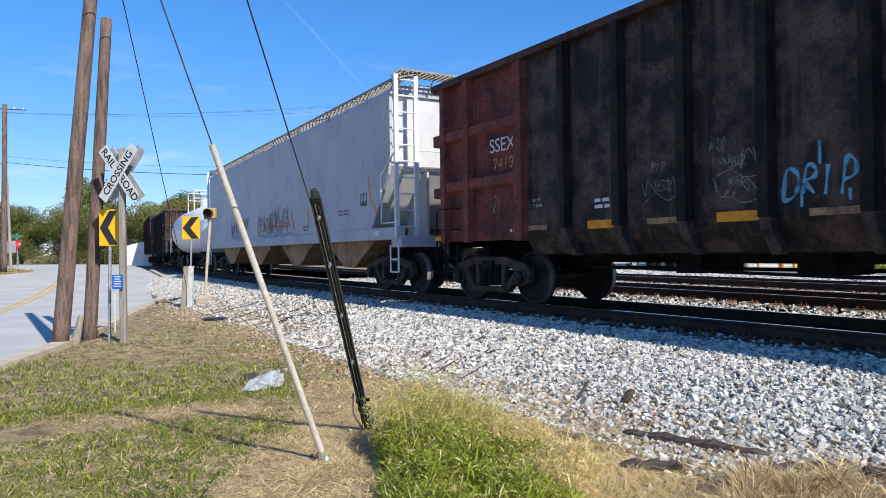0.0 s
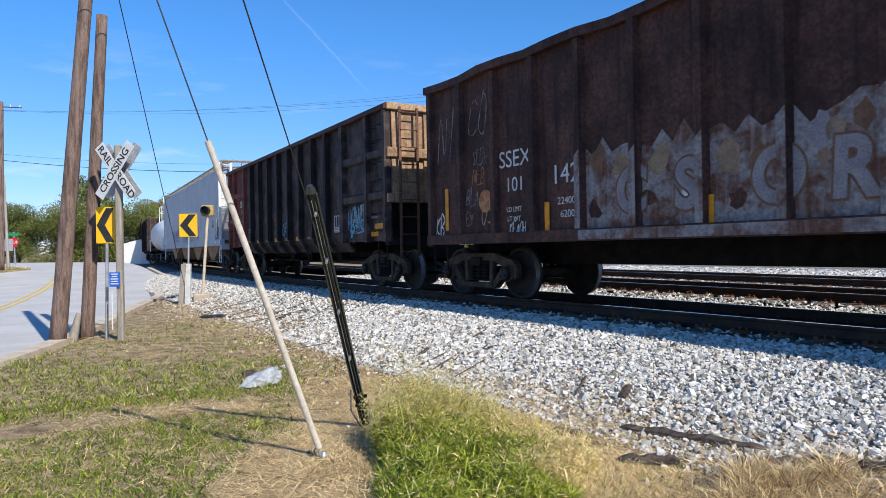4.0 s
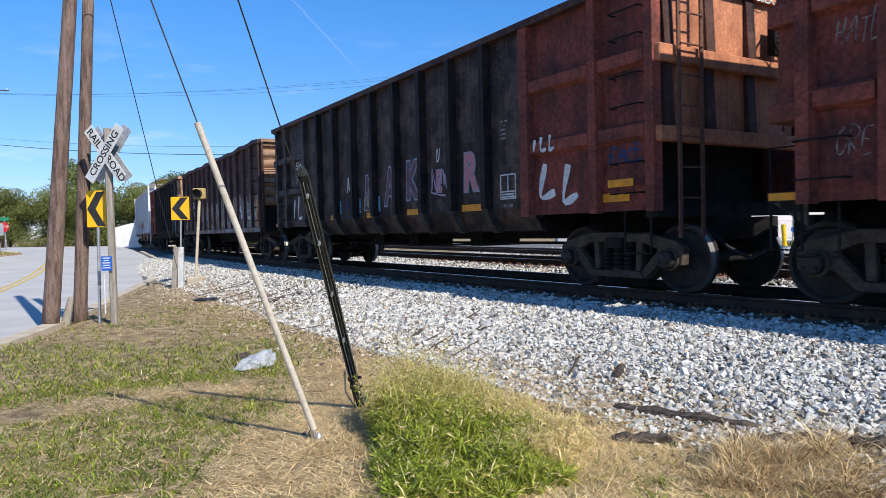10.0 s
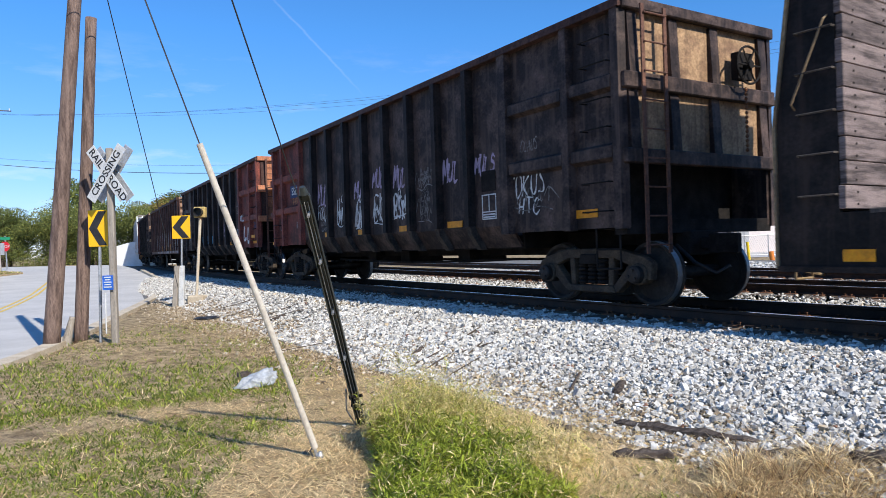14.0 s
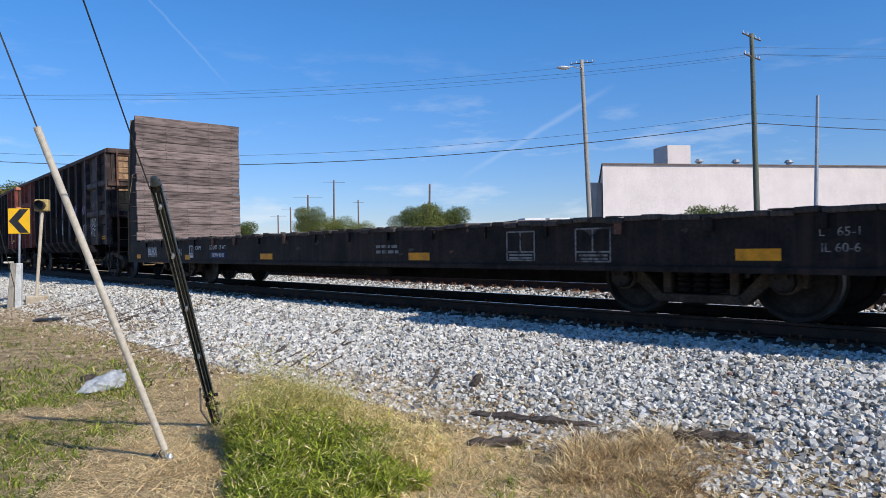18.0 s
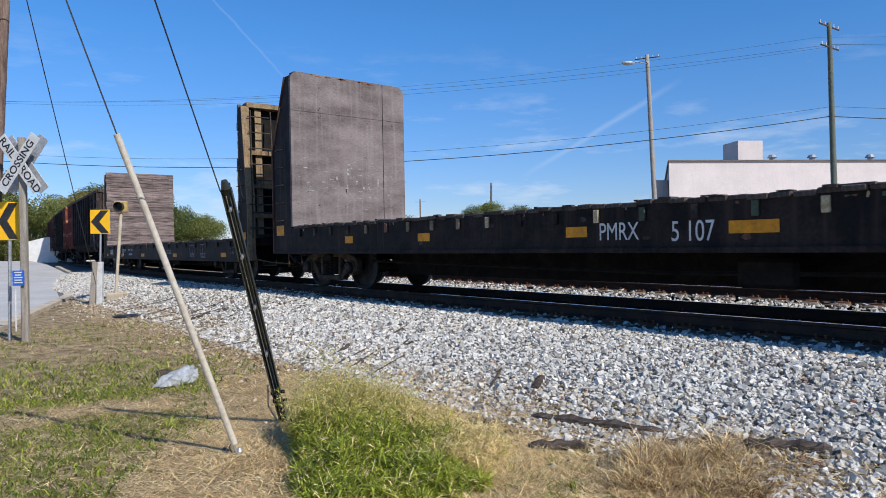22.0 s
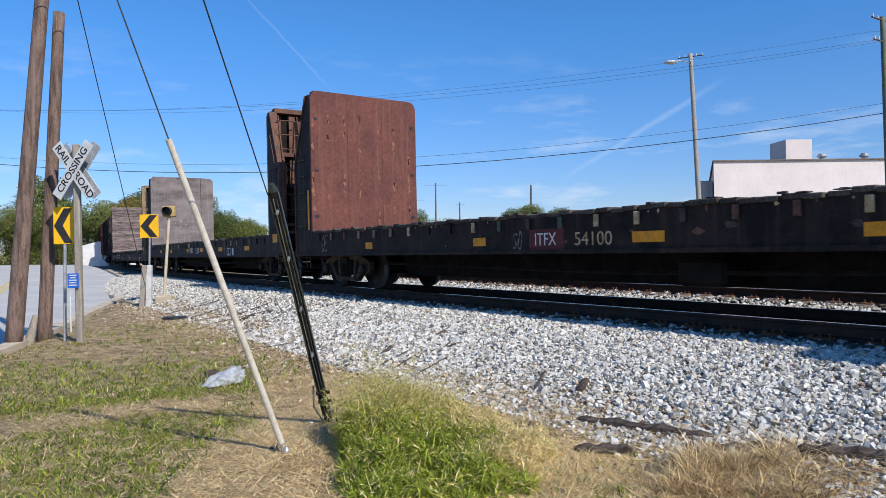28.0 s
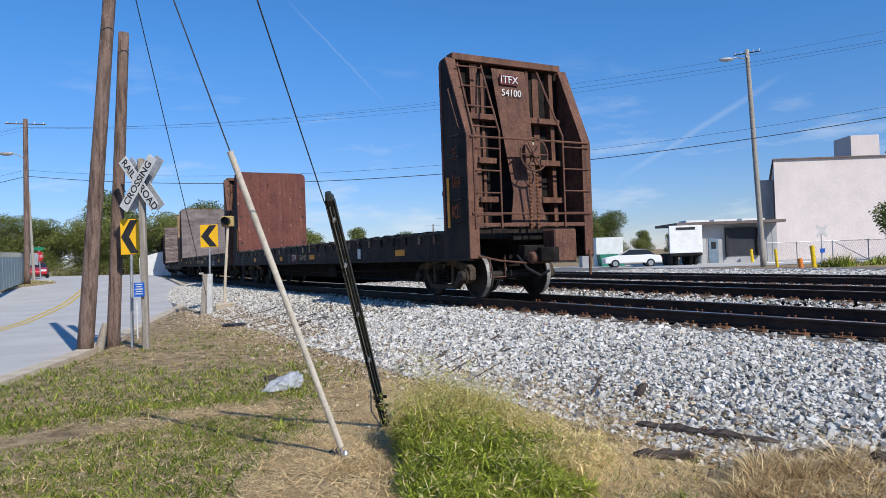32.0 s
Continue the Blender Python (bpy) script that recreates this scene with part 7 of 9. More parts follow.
def curved(p, n=5):
    """A smooth line through the points."""
    out = []
    for i in range(len(p) - 1):
        a, b, c, d = p[max(i - 1, 0)], p[i], p[i + 1], p[min(i + 2, len(p) - 1)]
        for k in range(n):
            t = k / n
            out.append(0.5 * ((2 * b) + (c - a) * t + (2 * a - 5 * b + 4 * c - d) * t * t + (3 * b - a - 3 * c + d) * t ** 3))
    return out + [p[-1]]


def tag(car, text, x, z, h, mat, r=0.02, y=1.424, w=0.44, seed=1, name="spray_tag", label="spray-painted lettering"):
    """Hand-sprayed letters, their middle at x, z."""
    rr = random.Random(seed)
    bm = bmesh.new()
    total = len(text) * w * h
    for i, ch in enumerate(text):
        k = 0.85 + 0.35 * rr.random()
        x0 = x + total / 2 - i * w * h
        z0 = z - h / 2 + rr.uniform(-0.06, 0.06) * h
        for pts in STROKE.get(ch, []):
            p = [Vector((x0 - (u + rr.uniform(-0.08, 0.08)) * w * h * 0.9 - 0.14 * h * v, 0, z0 + (v + rr.uniform(-0.07, 0.07)) * h * k)) for u, v in pts]
            p = curved(p)
            edge = []
            for i2, c in enumerate(p):
                d = p[min(i2 + 1, len(p) - 1)] - p[max(i2 - 1, 0)]
                nrm = Vector((-d.z, 0, d.x)).normalized() * r * (0.75 + 0.35 * math.sin(i2 * 0.9 + i))
                edge.append((bm.verts.new((c.x + nrm.x, y, c.z + nrm.z)), bm.verts.new((c.x - nrm.x, y, c.z - nrm.z))))
            for e0, e1 in zip(edge[:-1], edge[1:]):
                bm.faces.new((e0[0], e0[1], e1[1], e1[0]))
    part(name, bm, mat, car, label)


def blob_letter(car, ch, x, z, h, mat, edge, y=1.424, width=0.9):
    """A fat outlined graffiti letter."""
    for k, (m, bold, name, label) in enumerate(((edge, 0.085, "graffiti_outline", "pale outline of a graffiti letter"), (mat, 0.045, "graffiti_letter", "large faded graffiti letter"))):
        lettering(name, ch, h * 1.12, m, car, on_side(x, z, y + 0.003 * k), label, shear=0.06, width=width, bold=bold * h)


# first gondola
lettering("car_mark", "SSEX", 0.34, "white_mark", car_a, on_side(5.45, 2.76, 1.423), "white stencilled owner's letters")
lettering("car_number", "7419", 0.30, "worn_orange", car_a, on_side(5.42, 2.43, 1.423), "worn orange numerals")
for x, w in ((3.08, 0.62), (0.89, 0.66), (-1.3, 0.62), (-3.4, 0.5), (-6.66, 0.5)):
    plaque(car_a, x, 1.30, w, 0.12, "yellow_mark", 1.43, label="yellow reflective strip")
for x in (4.6, 1.99, -0.2, -2.3):
    plaque(car_a, x, 1.30, 0.6, 0.08, "tan_steel", 1.425, "scuffed_strip", "scuffed bare strip")
plaque(car_a, -6.97, 1.47, 0.5, 0.12, "yellow_mark", 1.43, label="yellow reflective strip")
tag(car_a, "DRIP", -0.02, 1.64, 0.34, "blue_mark", 0.024, w=0.60, seed=4)
for dx, z0, z1 in ((0.18, 1.5, 1.36), (-0.32, 1.52, 1.40), (-0.02, 2.05, 1.80)):
    plaque(car_a, dx, (z0 + z1) / 2, 0.03, z0 - z1, "blue_mark", 1.424, "paint_run", "run of blue spray paint")
strokes(car_a, "spray_tag", [[(0.0, 0.2), (0.1, 0.7), (0.3, 0.8), (0.35, 0.5), (0.15, 0.35), (0.0, 0.2)], [(0.3, 0.8), (0.45, 0.45), (0.6, 0.45), (0.75, 0.85), (0.98, 0.8), (1.0, 0.4)], [(0.05, 0.0), (0.3, 0.3), (0.7, 0.25), (0.95, 0.05)], [(0.35, 0.95), (0.95, 0.98)], [(0.0, 0.2), (0.02, 0.0)]], -5.75, 1.72, 0.95, "blue_mark", 1.424, 0.028, "pale blue spray-painted lettering")
bars(car_a, 3.08, 1.62, 0.34, 2, "white_mark", 1.424)
bars(car_a, 4.5, 1.72, 0.3, 2, "grey_mark", 1.424)
frame_mark(car_a, -4.32, 1.62, 0.34, 0.44, 1.424)
bars(car_a, -6.6, 1.66, 0.9, 1, "grey_mark", 1.424)
bars(car_a, 5.0, 1.25, 0.5, 1, "white_mark", 1.424)
for x, z in ((0.95, 1.95), (0.95, 1.7), (1.2, 2.15), (2.1, 2.0), (2.0, 1.75)):
    tag(car_a, "MSUR", x, z, 0.13, "grey_mark", 0.006, seed=int(z * 10))
tag(car_a, "ZI", 5.6, 1.75, 0.3, "grey_mark", 0.012)

# second gondola
lettering("car_mark", "SSEX", 0.40, "white_mark", car_b, on_side(4.72, 2.40, 1.434), "white stencilled owner's letters")
lettering("car_number", "101", 0.34, "white_mark", car_b, on_side(4.72, 1.97, 1.434), "white stencilled numerals")
lettering("car_number", "142", 0.42, "white_mark", car_b, on_side(3.48, 2.02, 1.445), "white stencilled numerals")
lettering("stencil", "224000", 0.16, "white_mark", car_b, on_side(3.42, 1.62, 1.445), "small white numerals")
lettering("stencil", "62000", 0.16, "white_mark", car_b, on_side(3.40, 1.42, 1.445), "small white numerals")
lettering("stencil", "LD LMT", 0.12, "white_mark", car_b, on_side(4.75, 1.56, 1.434), "small white lettering")
lettering("stencil", "LT WT", 0.12, "white_mark", car_b, on_side(4.75, 1.40, 1.434), "small white lettering")
for x, z, h in ((6.8, 1.67, 0.80), (3.9, 1.40, 0.45), (-6.73, 1.65, 0.95), (-3.27, 1.37, 0.42), (-1.13, 1.37, 0.40), (0.95, 1.35, 0.34)):
    plaque(car_b, x, z, 0.11, h, "yellow_mark", 1.445, label="upright yellow reflective strip")
tag(car_b, "KB", 7.05, 1.36, 0.36, "white_mark", 0.018, y=1.44)
tag(car_b, "KEAOH", 4.65, 1.24, 0.2, "white_mark", 0.012, y=1.44)
tag(car_b, "BLA", 5.95, 1.85, 0.3, "grey_mark", 0.014, y=1.44)
tag(car_b, "NI", 6.75, 3.05, 0.95, "grey_mark", 0.016, y=1.44, w=0.4)
tag(car_b, "CO", 5.75, 3.3, 0.7, "grey_mark", 0.014, y=1.44)
tag(car_b, "SLUR", 5.7, 2.55, 0.26, "grey_mark", 0.010, y=1.44)
tag(car_b, "NEB", 5.75, 2.22, 0.30, "worn_orange", 0.012, y=1.44)
tag(car_b, "OS", 5.5, 1.55, 0.42, "worn_cream", 0.012, y=1.443)
tag(car_b, "ZEN", 6.1, 1.45, 0.22, "grey_mark", 0.010, y=1.44)
bm = bmesh.new()
bmesh.ops.create_circle(bm, cap_ends=True, segments=20, radius=0.2)
part("orange_blot", bm, "worn_orange", car_b, "round rust-orange blot", at=on_side(5.55, 1.75, 1.44))
for x, ch in ((2.2, "C"), (1.3, "S"), (0.1, "O"), (-0.7, "R"), (-2.0, "A"), (-4.1, "G"), (-4.9, "E")):
    blob_letter(car_b, ch, x, 1.65, 0.75, "lilac_dull", "rust_dull", 1.44)
frame_mark(car_b, -5.70, 1.64, 0.40, 0.34, 1.446)
bars(car_b, -5.5, 2.9, 0.2, 6, "grey_mark", 1.434, 0.06, 0.03)
lettering("end_mark", "SSEX 10142", 0.16, "white_mark", car_b, Matrix.Translation((-7.60, -0.55, 3.72)) @ REAR, "white stencilled mark on the end")
bars_at = [(-0.35, 3.36), (-0.35, 3.28)]
for yy, zz in bars_at:
    bm = bmesh.new()
    for i in range(9):
        box(bm, -7.515, -7.505, yy - 0.6 + i * 0.13, yy - 0.6 + i * 0.13 + 0.09, zz, zz + 0.04)
    part("stencil_lines", bm, "grey_mark", car_b)

# third gondola
lettering("car_mark", "SSEX", 0.34, "white_mark", car_c, on_side(5.47, 2.88, 1.423), "white stencilled owner's letters", width=0.98)
lettering("car_number", "7450", 0.34, "white_mark", car_c, on_side(5.53, 2.47, 1.423), "white stencilled numerals", width=0.96)
tag(car_c, "ILL", 5.50, 1.66, 0.62, "white_mark", 0.042, w=0.72)
for x, w in ((3.1, 0.3), (0.89, 0.4), (-1.12, 0.46), (-3.30, 0.62), (-6.78, 0.55)):
    plaque(car_c, x, 1.31, w, 0.12, "yellow_mark", 1.43, label="yellow reflective strip")
plaque(car_c, -7.0, 1.49, 0.45, 0.10, "yellow_mark", 1.545, label="yellow reflective strip")
for x, ch, z, h in ((-3.25, "R", 1.92, 0.80), (-2.16, "E", 1.85, 0.5), (-1.09, "K", 1.93, 0.92), (-0.1, "A", 1.86, 0.95), (0.89, "N", 1.86, 0.78)):
    blob_letter(car_c, ch, x, z, h, "pink_mark" if ch in "ER" else "mauve_fill", "pale_edge", width={"A": 0.62, "K": 0.74}.get(ch, 0.78))
tag(car_c, "U", -2.16, 2.38, 0.3, "white_mark", 0.022)
tag(car_c, "NL", 1.99, 2.1, 0.42, "white_mark", 0.022)
for x in (2.62, 1.45, 0.42):
    plaque(car_c, x, 1.55, 0.07, 0.34, "blue_mark", 1.424, "paint_patch", "small patch of blue spray paint")
tag(car_c, "LSK", 4.20, 1.72, 0.24, "pink_mark", 0.012, w=0.9)
tag(car_c, "LOK", 4.14, 1.44, 0.22, "pink_mark", 0.012, w=0.9, seed=4)
plaque(car_c, -3.78, 1.55, 0.12, 0.42, "blue_mark", 1.424, "paint_patch", "small patch of blue spray paint")
frame_mark(car_c, -4.38, 1.62, 0.42, 0.42, 1.424)
bars(car_c, -4.4, 1.28, 0.3, 1, "grey_mark", 1.424)
bars(car_c, -4.3, 2.7, 0.2, 5, "grey_mark", 1.424, 0.07, 0.03)
tag(car_c, "ILL", -5.45, 2.20, 0.20, "white_mark", 0.03, y=1.53, w=1.0)
tag(car_c, "LL", -5.72, 1.66, 0.60, "white_mark", 0.06, w=0.85)
tag(car_c, "EACE", -7.0, 1.88, 0.22, "blue_dark", 0.024, w=0.7)
lettering("end_mark", "SSEX", 0.2, "white_mark", car_c, Matrix.Translation((-7.66, -0.7, 4.08)) @ REAR, "white owner's letters on the end")

# fourth gondola
lettering("car_mark", "SSEX", 0.32, "white_mark", car_d, on_side(5.46, 2.70, 1.430), "white stencilled owner's letters")
lettering("car_number", "7408", 0.28, "worn_orange", car_d, on_side(5.46, 2.40, 1.423), "worn orange numerals")
plaque(car_d, 5.47, 2.70, 0.90, 0.36, "blue_dark", 1.4215, "mark_board", "dark blue painted patch behind the owner's letters")
tag(car_d, "NIA", 5.3, 1.7, 0.24, "grey_mark", 0.012)
tag(car_d, "HATE", 6.7, 2.8, 0.26, "grey_mark", 0.008)
tag(car_d, "ORE", 6.75, 1.72, 0.28, "grey_mark", 0.008)
for k, (text, x, z, h, m) in enumerate((("MUL", -3.10, 2.33, 0.40, "lilac_mark"), ("MULS", -4.22, 2.36, 0.32, "lilac_mark"), ("MUL", -1.06, 2.43, 0.38, "lilac_mark"), ("MUL", -0.02, 2.52, 0.40, "lilac_mark"), ("MUL", 0.98, 2.40, 0.42, "lilac_mark"), ("MUL", 3.34, 2.40, 0.50, "lilac_mark"), ("OBD", 4.40, 2.41, 0.30, "white_mark"))):
    tag(car_d, text, x, z, h, m, 0.030, seed=k, w=0.72 if text == "OBD" else 0.5)
for k, (text, x, z, h, m, r) in enumerate((("BSK", -1.03, 1.78, 0.42, "white_mark", 0.03), ("EK", -0.03, 1.86, 0.62, "white_mark", 0.024), ("SN", 0.97, 1.75, 0.60, "white_mark", 0.030), ("UIL", 2.06, 1.85, 0.55, "white_mark", 0.030), ("FOKUS", 3.34, 1.90, 0.34, "white_mark", 0.015), ("NUSE", 4.36, 2.10, 0.14, "grey_mark", 0.008), ("MSNEL", 4.36, 1.94, 0.13, "grey_mark", 0.008))):
    tag(car_d, text, x, z, h, m, r, seed=k + 20, w=0.44)
for x, z in ((-1.03, 2.10), (0.97, 2.12), (2.02, 2.22)):
    tag(car_d, "O", x, z, 0.17, "white_mark", 0.020, w=0.9, seed=int(z * 50))
lettering("wall_scrawl", "ALIVE", 0.11, "grey_mark", car_d, on_side(-2.12, 2.42, 1.424), "small scrawled words")
lettering("wall_scrawl", "AND WELL", 0.11, "grey_mark", car_d, on_side(-2.12, 2.31, 1.424), "small scrawled words")
lettering("stencil", "202600", 0.15, "grey_mark", car_d, on_side(3.3, 1.63, 1.424), "small faded numerals")
lettering("stencil", "60600", 0.15, "grey_mark", car_d, on_side(3.3, 1.48, 1.424), "small faded numerals")
for z in (1.55, 1.75, 1.95, 2.15):
    tag(car_d, "ESOU", -2.12, z, 0.17, "grey_mark", 0.006, seed=int(z * 20))
tag(car_d, "FOKUS", -5.36, 1.88, 0.34, "white_mark", 0.018, w=0.58)
tag(car_d, "HTC", -5.42, 1.55, 0.26, "white_mark", 0.016, w=0.72)
tag(car_d, "COAUS", -5.45, 2.52, 0.20, "grey_mark", 0.008, y=1.425)
frame_mark(car_d, -4.32, 1.60, 0.42, 0.44, 1.424)
plaque(car_d, -4.32, 2.05, 0.42, 0.36, "under", 1.424, "paint_patch", "dark patch painted over")
for x, w in ((0.97, 0.32), (-1.2, 0.42), (-3.21, 0.52), (3.1, 0.3), (-6.7, 0.5)):
    plaque(car_d, x, 1.34, w, 0.12, "yellow_mark", 1.43, label="yellow reflective strip")



def scribble(car, x, z, w, h, mat, r, seed, y=1.4245):
    """A wild looping spray line with a stroke under it."""
    rr = random.Random(seed)
    bm = bmesh.new()
    lines = []
    n = 13
    lines.append(curved([Vector((x + w * 0.5 - w * i / (n - 1) + rr.uniform(-0.12, 0.12) * w, 0, z + h * (0.5 if i % 2 else -0.5) * rr.uniform(0.35, 1.0))) for i in range(n)]))
    lines.append(curved([Vector((x + w * 0.45 - w * 0.3 * i, 0, z - h * 0.55 + rr.uniform(-0.06, 0.06))) for i in range(4)]))
    for p in lines:
        edge = []
        for i, q in enumerate(p):
            d = p[min(i + 1, len(p) - 1)] - p[max(i - 1, 0)]
            nrm = Vector((-d.z, 0, d.x)).normalized() * r * (0.8 + 0.3 * math.sin(i * 0.7))
            edge.append((bm.verts.new((q.x + nrm.x, y, q.z + nrm.z)), bm.verts.new((q.x - nrm.x, y, q.z - nrm.z))))
        for e0, e1 in zip(edge[:-1], edge[1:]):
            bm.faces.new((e0[0], e0[1], e1[1], e1[0]))
    part("spray_scribble", bm, mat, car, "wild looping spray-painted line")


for k, (x, z, w, h, m, r) in enumerate(((-1.03, 1.86, 0.62, 0.44, "white_mark", 0.014), (-0.03, 1.82, 0.60, 0.55, "white_mark", 0.013), (0.97, 1.74, 0.60, 0.60, "white_mark", 0.018), (2.06, 1.80, 0.50, 0.50, "white_mark", 0.015), (-2.12, 2.35, 0.66, 0.40, "grey_mark", 0.010), (-2.12, 1.75, 0.66, 0.55, "grey_mark", 0.008), (-5.5, 1.72, 1.1, 0.40, "grey_mark", 0.010))):
    scribble(car_d, x, z, w, h, m, r, 700 + k)
for k, (x, z, w, h, m, r) in enumerate(((-5.75, 1.75, 1.0, 0.62, "grey_mark", 0.020), (-5.6, 1.65, 0.9, 0.5, "blue_mark", 0.018), (-5.9, 1.85, 0.8, 0.45, "white_mark", 0.012))):
    scribble(car_a, x, z, w, h, m, r, 730 + k)
for k, (x, z) in enumerate(((0.95, 1.95), (0.95, 1.65), (2.05, 1.75))):
    scribble(car_a, x, z, 0.6, 0.26, "grey_mark", 0.006, 740 + k)
for k, (x, z, m) in enumerate(((-2.16, 1.9, "lilac_mark"), (0.95, 1.65, "graffiti_green"), (2.05, 1.55, "blue_dark"), (4.4, 1.75, "pink_mark"))):
    scribble(car_c, x, z, 0.62, 0.5, m, 0.018, 760 + k, 1.4305)

# plank flat car
plaque(flat_a, 8.33, 0.84, 0.68, 0.28, "grey_mark", 1.502, "mark_board", "pale board behind the owner's letters")
lettering("car_mark", "BLHX", 0.26, "white_mark", flat_a, on_side(8.33, 0.84, 1.510), "white owner's letters")
lettering("car_number", "164041", 0.26, "white_mark", flat_a, on_side(6.58, 0.82, 1.503), "white stencilled numerals", width=0.75)
frame_mark(flat_a, 5.70, 0.84, 0.24, 0.30, 1.503)
lettering("stencil", "CAPY", 0.14, "white_mark", flat_a, on_side(5.28, 0.92, 1.503), "small white lettering")
lettering("stencil", "LD LMT   LT WT", 0.14, "white_mark", flat_a, on_side(4.20, 0.93, 1.503), "small white lettering", width=0.85)
plaque(flat_a, 4.18, 0.75, 0.80, 0.14, "blue_dark", 1.502, "paint_patch", "blue painted patch")
lettering("stencil", "182900  80100", 0.12, "white_mark", flat_a, on_side(4.18, 0.75, 1.511), "small white numerals", width=0.9)
for x, z, w in ((5.93, 0.70, 0.30), (1.87, 0.72, 0.52), (-3.0, 0.72, 0.5), (-8.2, 0.74, 0.45), (9.4, 0.72, 0.3)):
    plaque(flat_a, x, z, w, 0.12, "yellow_mark", 1.503, label="yellow reflective strip")
plaque(flat_a, -9.85, 1.25, 0.42, 0.20, "yellow_mark", 1.503, label="yellow reflective strip")
plaque(flat_a, -9.87, 1.03, 0.42, 0.16, "blue_dark", 1.503, "paint_patch", "blue painted patch")
frame_mark(flat_a, -5.08, 0.86, 0.50, 0.40, 1.503, "grey_mark")
frame_mark(flat_a, -6.23, 0.86, 0.52, 0.42, 1.503, "grey_mark")
bars(flat_a, -2.2, 0.86, 0.6, 2, "grey_mark", 1.503)
lettering("stencil", "L   65-1", 0.12, "grey_mark", flat_a, on_side(-8.95, 0.95, 1.503), "small faded lettering")
lettering("stencil", "IL 60-6", 0.12, "grey_mark", flat_a, on_side(-8.95, 0.80, 1.503), "small faded lettering")

# plywood flat car
lettering("car_mark", "PMRX", 0.32, "white_mark", flat_b, on_side(0.37, 1.03, 1.503), "white owner's letters", width=0.74)
lettering("car_number", "5 107", 0.34, "white_mark", flat_b, on_side(-0.66, 1.01, 1.503), "white numerals with one worn away", width=0.72)
for x, w in ((1.05, 0.36), (-1.38, 0.55), (-4.2, 0.55), (4.47, 0.34), (7.0, 0.3), (-7.4, 0.5)):
    plaque(flat_b, x, 1.05, w, 0.14, "yellow_mark", 1.503, label="yellow reflective strip")
plaque(flat_b, 10.19, 1.32, 0.40, 0.24, "yellow_mark", 1.503, label="yellow reflective strip")
plaque(flat_b, -10.12, 1.30, 0.40, 0.24, "yellow_mark", 1.503, label="yellow reflective strip")
frame_mark(flat_b, -5.28, 0.93, 0.42, 0.30, 1.503)
plaque(flat_b, -5.78, 0.95, 0.18, 0.26, "white_mark", 1.503, "paper_placard", "small white placard")
bars(flat_b, -4.75, 1.2, 0.16, 6, "grey_mark", 1.503, 0.07, 0.03)
lettering("end_mark", "PMRX", 0.24, "white_mark", flat_b, Matrix.Translation((-9.94, 0.0, 4.62)) @ REAR, "white owner's letters")

# rusty flat car
plaque(flat_c, 1.0, 1.0, 0.74, 0.32, "red_dark", 1.502, "paint_patch", "dark red painted patch")
lettering("car_mark", "ITFX", 0.27, "white_mark", flat_c, on_side(1.02, 1.0, 1.510), "white owner's letters", width=0.86)
lettering("car_number", "54100", 0.27, "worn_cream", flat_c, on_side(0.08, 0.99, 1.503), "worn cream numerals", width=1.05)
for x, w in ((-0.86, 0.5), (2.62, 0.34), (6.48, 0.3), (-7.29, 0.5), (-3.6, 0.4)):
    plaque(flat_c, x, 1.0, w, 0.14, "yellow_mark", 1.503, label="yellow reflective strip")
plaque(flat_c, 9.62, 1.95, 0.10, 1.0, "yellow_mark", 1.495, label="upright yellow reflective strip")
plaque(flat_c, -9.62, 1.95, 0.10, 1.0, "yellow_mark", 1.495, label="upright yellow reflective strip")
plaque(flat_c, -4.79, 1.02, 0.20, 0.26, "white_mark", 1.503, "paper_placard", "small white placard")
tag(flat_c, "OE", 8.7, 1.1, 0.4, "grey_mark", 0.014, y=1.504)
tag(flat_c, "SO", 1.65, 1.0, 0.26, "grey_mark", 0.014, y=1.504)
for x, z in ((-9.95, 2.9), (-10.0, 2.35), (-9.95, 1.75)):
    tag(flat_c, "SE" if z > 2.5 else "UBA" if z > 2.0 else "NCE", x + 0.05, z, 0.22, "orange_scrawl", 0.014, y=1.494, w=0.50, seed=int(z * 10), name="rust_scrawl", label="rust-orange scrawl on the wing plate")
plaque_end = bmesh.new()
box(plaque_end, -9.815, -9.80, -0.17, 0.29, 4.40, 4.61)
part("paint_patch", plaque_end, "red_dark", flat_c, "red painted patch")
lettering("end_mark", "ITFX", 0.22, "white_mark", flat_c, Matrix.Translation((-9.83, 0.06, 4.50)) @ REAR, "white owner's letters")
lettering("end_number", "54100", 0.20, "white_mark", flat_c, Matrix.Translation((-9.86, 0.04, 4.22)) @ REAR, "white numerals")
# two small white boxes painted as daylight through slots; nothing is cut out
for zz in (2.0, 3.2):
    bm = bmesh.new()
    box(bm, -9.52, -9.50, -0.75, -0.62, zz, zz + 0.10)
    part("painted_daylight", bm, "white_mark", flat_c, "white patch painted as daylight through the bulkhead")

